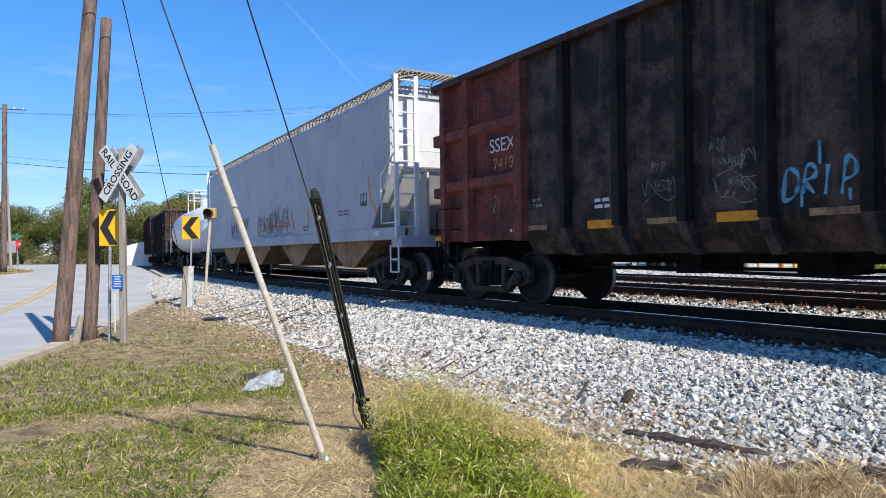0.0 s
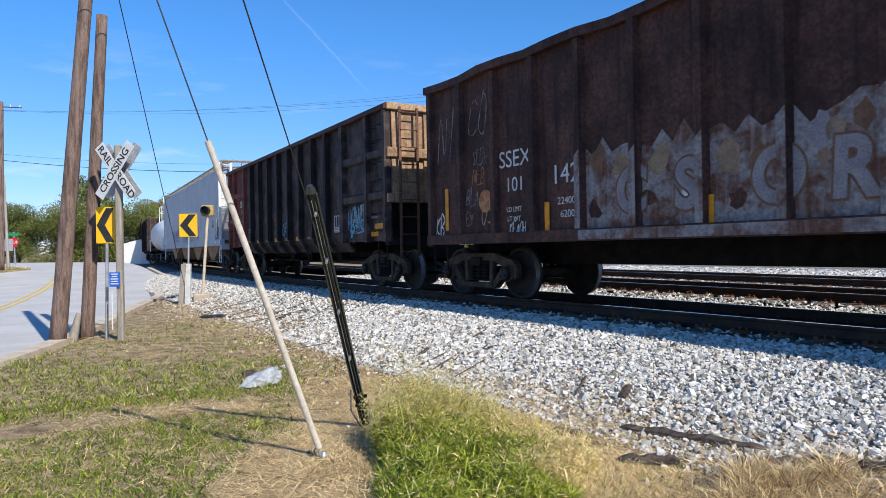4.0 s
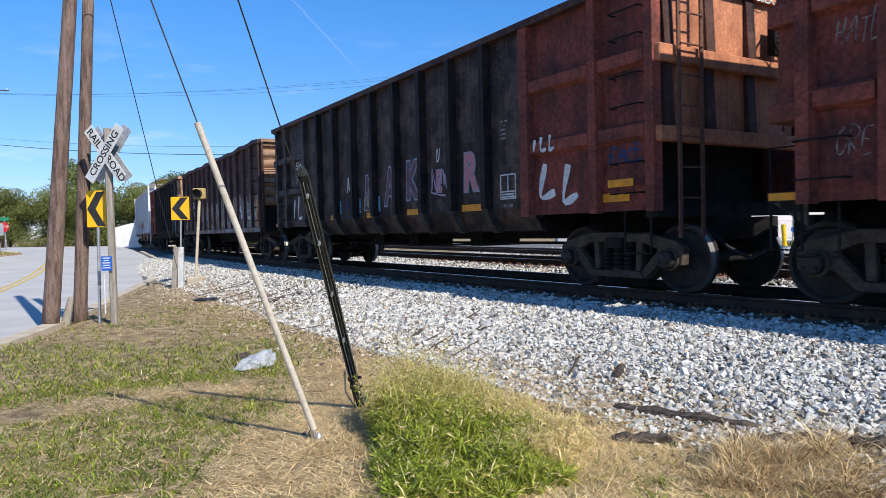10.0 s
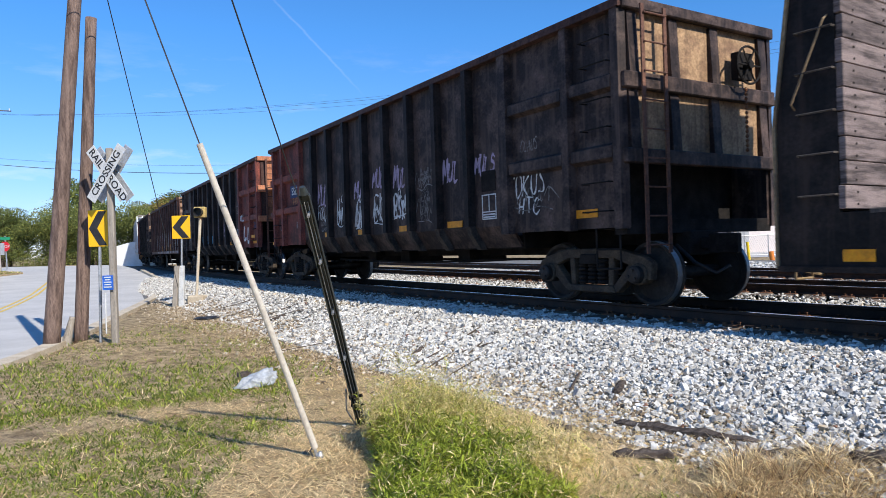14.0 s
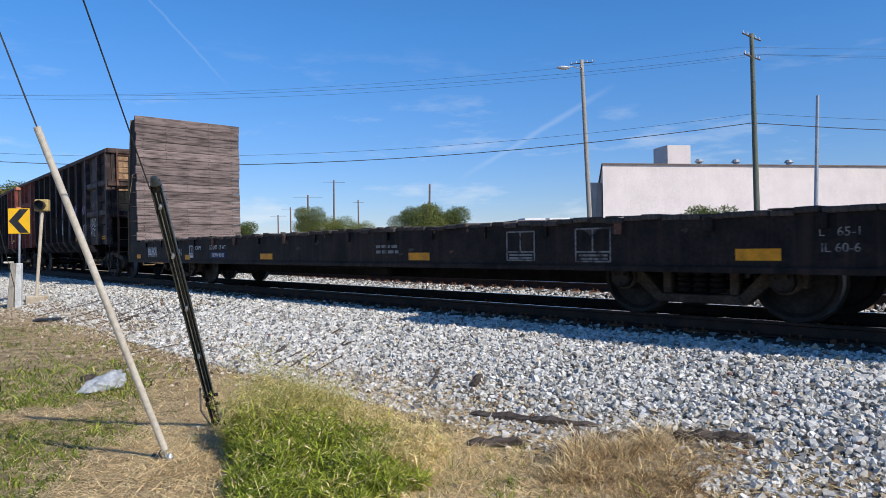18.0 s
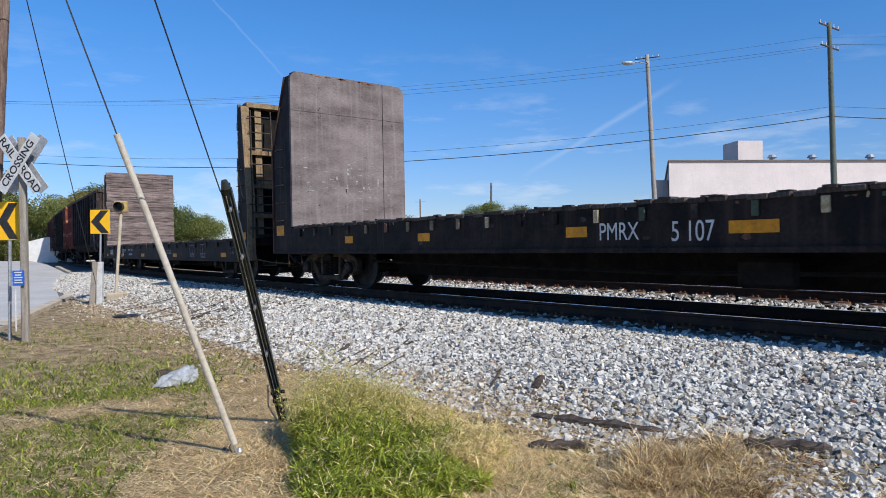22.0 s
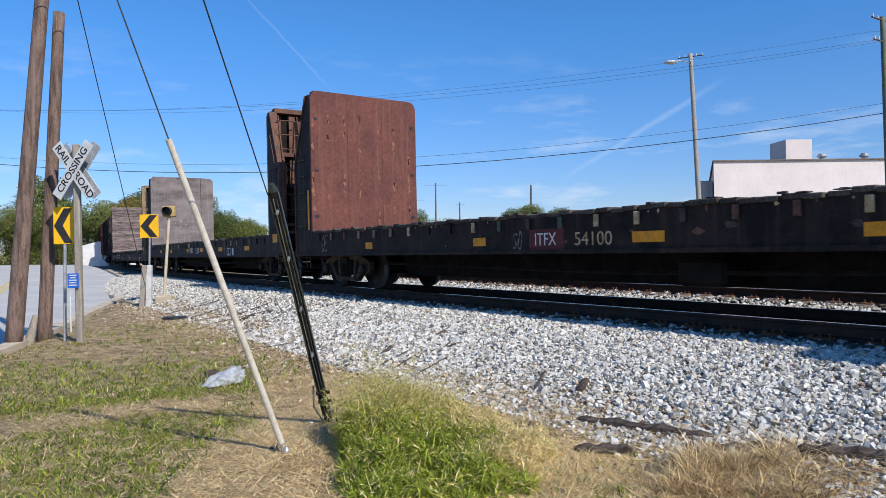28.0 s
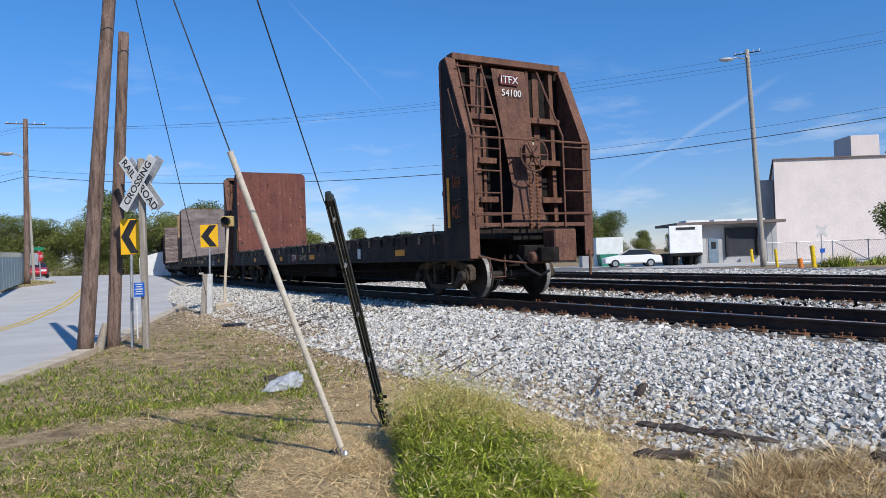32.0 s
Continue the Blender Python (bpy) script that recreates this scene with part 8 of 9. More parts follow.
# hopper
bm = bmesh.new()
for k in range(10):
    a0, a1 = k * 0.09, (k + 1) * 0.09
    x0, x1 = -8.55 - 0.42 * (a0 / 0.9) ** 2, -8.55 - 0.42 * (a1 / 0.9) ** 2
    bm.faces.new([bm.verts.new(p) for p in ((x0, 1.463, 2.75 - a0), (x0 - 0.09, 1.463, 2.75 - a0), (x1 - 0.09, 1.463, 2.75 - a1), (x1, 1.463, 2.75 - a1))])
part("yellow_stripe", bm, "yellow_mark", hop, "curved yellow stripe")
frame_mark(hop, -8.3, 2.22, 0.36, 0.30, 1.462, "sign_black")
plaque(hop, -9.1, 1.38, 0.3, 0.12, "white_mark", 1.502, "paper_placard", "small white placard")
for k, (x, z, w, h, m, r) in enumerate(((0.6, 2.0, 1.7, 0.75, "graffiti_green", 0.045), (-0.9, 2.1, 1.8, 0.9, "graffiti_green", 0.05), (-2.2, 2.0, 1.4, 0.8, "worn_cream", 0.035), (-1.2, 2.2, 2.4, 0.7, "sign_black", 0.016), (0.3, 2.05, 2.2, 0.6, "sign_black", 0.014), (-1.6, 1.85, 1.6, 0.5, "pink_mark", 0.03), (-0.2, 1.8, 1.6, 0.45, "worn_orange", 0.028), (-0.8, 1.62, 3.2, 0.18, "blue_mark", 0.03), (3.6, 2.05, 1.6, 0.7, "hop_shade", 0.04), (3.4, 2.0, 1.5, 0.6, "blue_dark", 0.016), (5.0, 2.0, 1.2, 0.6, "blue_dark", 0.018), (4.4, 1.75, 2.0, 0.4, "lilac_mark", 0.03))):
    scribble(hop, x, z, w, h, m, r, 820 + k, 1.463 + 0.0012 * k)
for x, z, h in ((-4.2, 2.0, 0.5), (-5.0, 2.3, 0.6)):
    plaque(hop, x, z, 0.10, h, "yellow_mark", 1.462, "paint_patch", "faded yellow paint streak")
bars(hop, -7.0, 2.0, 0.8, 2, "grey_mark", 1.462)
bars(hop, -4.0, 1.7, 0.5, 2, "grey_mark", 1.462)


# ---- posts, signs and wires by the track ----
def wood_pole(name, label, base, top, r0, r1, mat, knots=0):
    ob = thing(name, label, "utility pole")
    bm = bmesh.new()
    b, t = Vector(base), Vector(top)
    n, rings = 14, []
    r = random.Random(len(label))
    steps = 16
    turn = (t - b).to_track_quat("Z", "Y").to_matrix()
    for i in range(steps + 1):
        u = i / steps
        c = b.lerp(t, u)
        rr = r0 + (r1 - r0) * u
        rings.append([bm.verts.new(c + turn @ Vector((math.cos(2 * math.pi * k / n), math.sin(2 * math.pi * k / n), 0)) * rr * (1 + 0.035 * noise.noise((k * 0.9, u * 9, len(label))))) for k in range(n)])
    for lo, hi in zip(rings[:-1], rings[1:]):
        for k in range(n):
            bm.faces.new((lo[k], lo[(k + 1) % n], hi[(k + 1) % n], hi[k]))
    bm.faces.new(rings[0][::-1])
    bm.faces.new(rings[-1])
    part("shaft", bm, mat, ob, smooth=True)
    return ob


wood_pole("utility_pole", "tall brown creosoted utility pole leaning by the road", (-7.29, 12.95, -0.15), (-6.45, 12.9, 8.0), 0.152, 0.110, "pole_wood")
wood_pole("utility_pole", "cut-off brown utility pole beside the taller one", (-6.99, 13.45, -0.15), (-6.56, 13.42, 6.3), 0.130, 0.10, "pole_wood")
stub = wood_pole("pole_stump", "splintered grey stump between the utility poles", (-7.2, 13.3, -0.1), (-7.08, 13.35, 0.48), 0.10, 0.05, "post_wood")
tagged(stub, category="stump")


def wire(name, label, points, r, sag=0.0, n=14, category="wire"):
    bm = bmesh.new()
    a, b = Vector(points[0]), Vector(points[1])
    pts = [a.lerp(b, i / n) - Vector((0, 0, sag * 4 * (i / n) * (1 - i / n))) for i in range(n + 1)]
    pipe(bm, pts, r, 5)
    return tagged(part(name, bm, "cable"), label, category)


# guy wires with their guards
wp0, wp1 = Vector((-0.930, 5.28, 0.01)), Vector((-1.579, 4.70, 2.382))
guard = thing("guy_guard", "cream plastic guy-wire guard leaning over the straw", "guy guard")
bm = bmesh.new()
g0 = wp0.lerp(wp1, 0.04)
rod(bm, g0, wp1, 0.0255, 0.0225, n=14)
part("pipe", bm, "pvc", guard, smooth=False)
bm = bmesh.new()
rod(bm, wp0 + Vector((0, 0, -0.06)), wp0.lerp(wp1, 0.06), 0.012, n=8)
lathe(bm, [(0.008, -0.05), (0.022, -0.03), (0.026, 0.02), (0.012, 0.05)], wp0 + Vector((0.01, -0.02, 0.015)), "z", 12)
part("anchor_eye", bm, "galvanised", guard, "grey steel anchor eye")
bm = bmesh.new()
pipe(bm, [wp0.lerp(wp1, 0.05), wp0.lerp(wp1, 0.02) + Vector((-0.05, -0.03, 0.03)), wp0 + Vector((-0.02, -0.02, -0.03))], 0.006)
part("wire_tail", bm, "cable", guard)
wire("guy_wire", "dark steel guy wire rising from the cream guard", (wp0.lerp(wp1, 0.97), Vector((-3.005, 2.924, 8.051))), 0.0052, category="guy wire")
mp0, mp1 = Vector((-0.700, 6.24, -0.01)), Vector((-0.938, 5.00, 2.066))
post = thing("guy_guard", "dark steel half-round guy guard bolted over a wire", "guy guard")
bm = bmesh.new()
ax = (mp1 - mp0).normalized()
side_v = ax.cross(Vector((0, 1, 0))).normalized()
out_v = ax.cross(side_v).normalized()


def strip(bm, u, v, w, d, top=1.0, low=0.0):
    """A flat bar along the guard: offset u across and v out, w wide, d deep."""
    vs = []
    for c in (mp0.lerp(mp1, low), mp0.lerp(mp1, top)):
        for a, b in ((-1, -1), (1, -1), (1, 1), (-1, 1)):
            vs.append(bm.verts.new(c + side_v * (u + a * w / 2) + out_v * (v + b * d / 2)))
    for f in ((3, 2, 1, 0), (4, 5, 6, 7), (0, 1, 5, 4), (1, 2, 6, 5), (2, 3, 7, 6), (3, 0, 4, 7)):
        bm.faces.new([vs[i] for i in f])


strip(bm, 0.0, -0.02, 0.066, 0.006)
part("channel_back", bm, "sign_post", post)
for u in (-0.036, 0.036):
    bm = bmesh.new()
    strip(bm, u, 0.0, 0.007, 0.045, 0.985)
    part("channel_flange", bm, "sign_post", post, bevel=0.003)
for u in (-0.014, 0.012):
    bm = bmesh.new()
    strip(bm, u, -0.006 if u < 0 else -0.002, 0.005, 0.014, 0.96, 0.06)
    part("inner_rib", bm, "worn_steel", post, "worn bright rib inside the channel")
bm = bmesh.new()
rod(bm, mp1 - ax * 0.03, mp1 + ax * 0.03, 0.036, 0.022, n=12)
part("cap", bm, "sign_post", post)
for u in (0.12, 0.16, 0.35, 0.55, 0.75, 0.92):
    bm = bmesh.new()
    c = mp0.lerp(mp1, u)
    rod(bm, c - out_v * 0.05, c + out_v * 0.05, 0.012, n=8)
    if u < 0.2:
        rod(bm, c - side_v * 0.07, c + side_v * 0.05, 0.016, n=8)
    part("bolt", bm, "galvanised" if u > 0.2 else "under", post)
bm = bmesh.new()
pipe(bm, [mp0.lerp(mp1, 0.2) + side_v * 0.06, mp0.lerp(mp1, 0.1) + side_v * 0.1, mp0 + side_v * 0.07 + Vector((0.03, 0, 0))], 0.008)
lathe(bm, [(0.01, -0.06), (0.03, -0.03), (0.03, 0.03), (0.01, 0.05)], mp0 + Vector((0.055, -0.03, 0.13)), "z", 10)
part("anchor_eye", bm, "galvanised", post, "grey anchor eye and wire loop")
wire("guy_wire", "dark steel guy wire rising from the steel guard", (Vector((-0.964, 4.97, 2.008)), Vector((-1.14, 0.175, 5.35))), 0.0046, category="guy wire")
wire("guy_wire", "thin guy wire from the tall pole to its ground anchor", ((-7.93, 21.1, 0.6), (-5.40, 10.4, 8.25)), 0.010, category="guy wire")

# the crossing sign
crossbuck = thing("railroad_crossing_sign", "weathered white railroad crossing sign on a grey wooden post", "crossing sign")
bm = bmesh.new()
prism(bm, [(-6.075, 12.78), (-5.96, 12.78), (-5.96, 12.89), (-6.075, 12.89)], -0.1, 3.66, "z")
part("post", bm, "post_wood", crossbuck, bevel=0.018)


def blade(x, y, z, ang, text, back=False, lift=0.0):
    m = pose(x, y, z, 90, 0, -16) @ pose(0, 0, lift, 0, 0, ang)
    bm = bmesh.new()
    box(bm, -0.60, 0.60, -0.108, 0.108, -0.006, 0.006)
    b = part("blade", bm, "sign_white" if not back else "aluminium", crossbuck, bevel=0.003, at=m)
    for word, at_x in text:
        lettering("word", word, 0.19, "sign_black", b, Matrix.Translation((at_x, 0, 0.008)), "black capital letters", width=1.06, bold=0.003)
    return b


blade(-6.02, 12.71, 3.17, -53, (("RAIL", -0.36), ("ROAD", 0.36)))
blade(-6.02, 12.71, 3.17, 53, (("CROSSING", 0.0),), lift=0.014)
blade(-5.985, 12.90, 3.18, -53, (), True)
blade(-5.985, 12.90, 3.18, 53, (), True, lift=-0.014)
bm = bmesh.new()
box(bm, -6.18, -5.98, 12.735, 12.745, 1.01, 1.28)
emergency = part("information_plate", bm, "sign_blue", crossbuck, "small blue plate with white lines", bevel=0.003)
for i, w in enumerate((0.13, 0.10, 0.14, 0.12, 0.15)):
    bm = bmesh.new()
    box(bm, -6.08 - w / 2, -6.08 + w / 2, 12.731, 12.736, 1.235 - i * 0.045, 1.255 - i * 0.045)
    part("text_line", bm, "sign_white", emergency)
bm = bmesh.new()
rod(bm, (-6.14, 12.75, 0.2), (-6.14, 12.75, 0.95), 0.014, n=8)
part("conduit", bm, "sign_white", crossbuck)


def chevron_sign(name, x, y, z, w, h, foot, label, post_mat="galvanised"):
    ob = thing(name, label, "road sign")
    bm = bmesh.new()
    box(bm, x - w / 2, x + w / 2, y - 0.004, y + 0.004, z - h / 2, z + h / 2)
    p = part("panel", bm, "sign_yellow", ob, bevel=0.003)
    bm = bmesh.new()
    a = w * 0.46
    prism(bm, [(x - a, z), (x + a * 0.08, z + h * 0.47), (x + a * 0.95, z + h * 0.47), (x - a * 0.08, z), (x + a * 0.95, z - h * 0.47), (x + a * 0.08, z - h * 0.47)], y - 0.009, y - 0.0045)
    part("arrow", bm, "sign_black", p, "black chevron arrow")
    bm = bmesh.new()
    rod(bm, (foot[0], y + 0.03, foot[1]), (x + 0.02, y + 0.03, z + h * 0.45), 0.03, n=8)
    part("post", bm, post_mat, ob)
    return ob


chevron_sign("chevron_sign", -6.365, 13.02, 2.17, 0.37, 0.69, (-6.40, -0.1), "yellow and black curve chevron sign beside the poles")
chevron_sign("chevron_sign", -7.79, 21.12, 2.47, 0.56, 0.71, (-7.83, 0.9), "yellow and black curve chevron sign on a stub post")
stubs = thing("guy_marker_stub", "split grey wooden stub bolted to the sign post", "stub post")
for (xa, xb, m, d) in ((-8.12, -7.98, "post_wood", 0.0), (-7.94, -7.78, "sign_white", 0.06)):
    bm = bmesh.new()
    v = []
    for z, sh in ((-0.05, 0.0), (1.28, 0.12)):
        for xx in (xa, xb):
            for yy in (21.02 + d, 21.16 + d):
                v.append(bm.verts.new((xx + sh * (1 if d == 0 else 0.3), yy, z)))
    for f in ((0, 1, 3, 2), (4, 5, 7, 6), (0, 1, 5, 4), (2, 3, 7, 6), (0, 2, 6, 4), (1, 3, 7, 5)):
        bm.faces.new([v[i] for i in f])
    part("slab", bm, m, stubs, bevel=0.012)
# crossing lamp
lamp_thing = thing("crossing_lamp", "old yellow crossing lamp with a black hood on a rusty post", "signal lamp")
bm = bmesh.new()
rod(bm, (-7.54, 21.52, 0.1), (-7.33, 21.52, 2.75), 0.045, n=10)
part("post", bm, "concrete", lamp_thing, "dusty cream-grey post")
bm = bmesh.new()
box(bm, -7.50, -7.14, 21.42, 21.62, 2.76, 3.10)
head = part("housing", bm, "lamp_cream", lamp_thing, "faded yellow square housing", bevel=0.02)
bm = bmesh.new()
lathe(bm, [(0.125, 0.0), (0.135, -0.20), (0.125, -0.20), (0.11, -0.02), (0.02, -0.01)], (-7.32, 21.42, 2.93), "y", 20)
part("hood", bm, "sign_black", head, "round black hood")
bm = bmesh.new()
box(bm, -7.75, -7.25, 21.3, 21.75, -0.1, 0.33)
part("footing", bm, "concrete", lamp_thing, "rough concrete footing", bevel=0.03)

# ---- litter, broken ties and sticks ----
bag = thing("plastic_bag", "crumpled white plastic bag lying in the grass", "plastic bag")
bm = bmesh.new()
bmesh.ops.create_icosphere(bm, subdivisions=4, radius=1.0)
for v in bm.verts:
    n3 = noise.noise(v.co * 2.1) * 0.35 + noise.noise(v.co * 6.0) * 0.12
    p = v.co * (1 + n3)
    v.co = Vector((p.x * (0.22 - 0.07 * p.x) + 0.08 * p.z, p.y * 0.15, max(p.z, -0.3) * 0.13 + 0.05))
part("bag", bm, "bag", bag, at=pose(-2.16, 8.35, 0.0, 0, 0, 48), smooth=True)


def plank_piece(name, label, a, b, w, h, seed, mat="dark_wood", category="broken tie"):
    rr = random.Random(seed)
    a, b = Vector(a), Vector(b)
    bm = bmesh.new()
    d = (b - a)
    side = d.cross(Vector((0, 0, 1))).normalized()
    rings, n = [], 12
    for i in range(n + 1):
        c = a.lerp(b, i / n)
        k = 1.0 if 0 < i < n else 0.55
        rings.append([bm.verts.new(c + side * sx * w / 2 * k * rr.uniform(0.90, 1.08) + Vector((0, 0, hz * h * k * rr.uniform(0.88, 1.08) * (1.0 - 0.3 * math.sin(i * 0.8 + seed) ** 2)))) for sx, hz in ((-1, 0), (1, 0), (1.0, 0.7), (0.3, 1), (-0.4, 0.85), (-1, 0.6))])
    for lo, hi in zip(rings[:-1], rings[1:]):
        for k in range(6):
            bm.faces.new((lo[k], lo[(k + 1) % 6], hi[(k + 1) % 6], hi[k]))
    bm.faces.new(rings[0][::-1])
    bm.faces.new(rings[-1])
    return tagged(part(name, bm, mat), label, category)


def gz(x, y, up=0.0):
    s, l = along(x, y)
    return float(max(ground_z(x, y), np.interp(l, [p[0] for p in bed], [p[1] for p in bed])) + up)


BROKEN_TIES = (
        (1.51, 5.82, 2.347, 4.95, 0.13, 0.085, "long dark split length of broken tie in the stones"),
        (1.30, 5.10, 1.72, 4.99, 0.09, 0.065, "short dark splinter of tie wood"),
        (2.193, 4.80, 2.60, 4.62, 0.16, 0.085, "rotten dark tie half buried in dead grass"),
        (2.72, 4.50, 3.15, 4.14, 0.15, 0.095, "rotten dark tie end in dead grass"),
        (0.943, 5.887, 1.116, 5.753, 0.11, 0.06, "short dark block of rotten wood"),
        (0.962, 5.503, 1.154, 5.406, 0.08, 0.05, "short dark block of rotten wood"),
        (1.68, 6.40, 1.80, 6.62, 0.085, 0.06, "dark chip of tie wood on the stones"),
        (1.30, 6.72, 1.50, 7.15, 0.055, 0.045, "brown chip of tie wood on the stones"),
        (-0.35, 9.3, -0.2, 9.6, 0.07, 0.05, "dark chip of tie wood on the stones"))
STICKS = (
        (0.15, 8.1, 0.55, 8.5, 0.04, 0.03, "brown stick on the stones"),
        (-0.13, 8.56, 0.19, 8.97, 0.05, 0.04, "brown stick on the stones"),
        (0.32, 9.54, 0.64, 10.04, 0.05, 0.04, "brown stick on the stones"),
        (-0.5, 8.6, 0.15, 9.3, 0.035, 0.03, "grey stick on the stones"),
        (-2.1, 12.6, -1.1, 13.6, 0.04, 0.03, "grey stick on the stones"),
        (-3.9, 15.3, -3.1, 16.5, 0.05, 0.04, "grey branch on the stones"),
        (-3.6, 14.6, -3.3, 14.9, 0.10, 0.06, "dark chip of tie wood on the stones"),
        (-5.0, 16.6, -4.2, 17.3, 0.05, 0.04, "brown stick at the foot of the bank"),
        (-6.2, 17.6, -4.9, 18.6, 0.05, 0.04, "brown stick at the foot of the bank"),
        (-2.55, 8.75, -2.45, 8.9, 0.10, 0.06, "brown clod beside the plastic bag"),
        (-4.9, 15.9, -4.0, 15.7, 0.04, 0.03, "thin brown stick in the grass"),
        (-4.3, 14.8, -2.9, 15.1, 0.05, 0.03, "thin grey stick in the grass"),
        (0.32, 8.9, 0.75, 9.05, 0.04, 0.03, "forked grey twig on the stones"),
        (0.40, 8.75, 0.62, 9.2, 0.035, 0.03, "forked grey twig on the stones"),
        (-2.6, 10.6, -1.9, 11.3, 0.04, 0.03, "grey twig on the stones"))
for k, (x0, y0, x1, y1, w, h, label) in enumerate((*BROKEN_TIES, *STICKS)):
    long_one = math.hypot(x1 - x0, y1 - y0) > 0.3 and w < 0.06
    w, h = (w * 0.45, h * 0.5) if long_one else (w, h)
    up = 0.045 if long_one else 0.03 if w < 0.12 else 0.0
    plank_piece("stick" if long_one else "broken_tie", label, (x0, y0, gz(x0, y0, up)), (x1, y1, gz(x1, y1, up)), w, h, k, "dark_wood" if not long_one else "bark", "stick" if long_one else "broken tie")
plank_piece("rubber_mat_scrap", "flat black scrap of rubber in the grass", (-6.0, 16.9, 0.02), (-5.1, 17.2, 0.03), 0.6, 0.05, 77, "sign_black", "scrap")


# ---- distance: yard on the far side ----
building = thing("warehouse", "large pale warehouse with a flat roof and a roof hatch", "building")
bm = bmesh.new()
prism(bm, [(28.9, 62.5), (75, 63.0), (84, 84), (38.4, 84)], 0.1, 9.25, "z")
part("wall_block", bm, "wall_white", building)
bm = bmesh.new()
prism(bm, [(28.7, 62.3), (75.2, 62.8), (84.2, 84.2), (38.2, 84.2)], 9.25, 9.36, "z")
part("roof_edge", bm, "roof_dark", building)
bm = bmesh.new()
box(bm, 38.2, 40.9, 66.5, 69.5, 9.4, 11.85)
part("roof_hatch", bm, "wall_white", building, "white block on the roof")
for x in (41.6, 46.0, 52.5):
    bm = bmesh.new()
    rod(bm, (x, 66, 9.4), (x, 66, 10.0), 0.3, n=12)
    rod(bm, (x, 66, 10.0), (x, 66, 10.3), 0.5, 0.3, n=12)
    part("roof_vent", bm, "galvanised", building)
bm = bmesh.new()
prism(bm, [(27.9, 64.0), (29.5, 64.0), (31.6, 68.5), (29.9, 68.5)], 0.1, 7.6, "z")
for i in range(4):
    prism(bm, [(28.0 + i * 0.42, 63.92), (28.12 + i * 0.42, 63.92), (28.12 + i * 0.42, 63.99), (28.0 + i * 0.42, 63.99)], 0.1, 7.6, "z")
part("side_wing", bm, "wall_grey", building, "grey ribbed metal side wing")
dock = thing("loading_dock", "low grey loading dock with a dark shuttered bay", "building")
bm = bmesh.new()
box(bm, 20.6, 27.1, 58.5, 64, 0.1, 3.45)
part("wall_block", bm, "wall_grey", dock)
bm = bmesh.new()
prism(bm, [(18.4, 57.6), (27.2, 57.0), (27.2, 64), (18.4, 64)], 3.45, 3.68, "z")
part("canopy", bm, "roof_dark", dock, "dark sheet canopy")
bm = bmesh.new()
box(bm, 22.9, 25.3, 58.42, 58.5, 0.75, 3.0)
part("dock_door", bm, "dark", dock, "dark dock shutter")
bm = bmesh.new()
box(bm, 22.7, 25.5, 58.2, 58.48, 3.0, 3.15)
box(bm, 22.7, 22.9, 58.2, 58.48, 0.7, 3.0)
box(bm, 25.3, 25.5, 58.2, 58.48, 0.7, 3.0)
part("dock_seal", bm, "sign_black", dock, "black rubber dock seal")
bm = bmesh.new()
box(bm, 21.3, 22.1, 58.42, 58.5, 0.2, 2.3)
dd_ = part("door", bm, "blue_grey", dock, "blue-grey steel door")
bm = bmesh.new()
box(bm, 21.5, 21.9, 58.40, 58.418, 1.4, 2.0)
part("window", bm, "glass", dd_)
for i in range(14):
    bm = bmesh.new()
    x = 20.7 + i * 0.46
    if not (21.2 < x < 22.2 or 22.6 < x < 25.6):
        box(bm, x, x + 0.06, 58.46, 58.5, 0.1, 3.4)
        part("siding_rib", bm, "wall_grey", dock)
    else:
        bm.free()
for i in range(3):
    bm = bmesh.new()
    box(bm, 20.0 + i * 2.4, 22.0 + i * 2.4, 60, 62, 3.68, 3.95)
    part("roof_unit", bm, "white_paint", dock)

trailer = thing("box_trailer", "white box trailer parked at the loading dock", "trailer")
bm = bmesh.new()
prism(bm, [(16.75, 54.4), (19.35, 54.4), (20.5, 58.3), (17.9, 58.3)], 1.15, 3.35, "z")
part("body", bm, "white_paint", trailer, bevel=0.03)
bm = bmesh.new()
box(bm, 17.3, 18.8, 54.37, 54.4, 3.0, 3.2)
part("mark_panel", bm, "sign_black", trailer, "black lettering block")
bm = bmesh.new()
box(bm, 16.9, 19.2, 54.45, 57.5, 0.85, 1.15)
box(bm, 16.8, 19.3, 54.33, 54.42, 0.95, 1.12)
part("chassis", bm, "under", trailer)
for x in (17.05, 17.45, 18.65, 19.05):
    for y in (55.4, 56.6):
        bm = bmesh.new()
        rod(bm, (x - 0.12, y, 0.66), (x + 0.12, y, 0.66), 0.48, n=18)
        part("wheel", bm, "tyre", trailer)


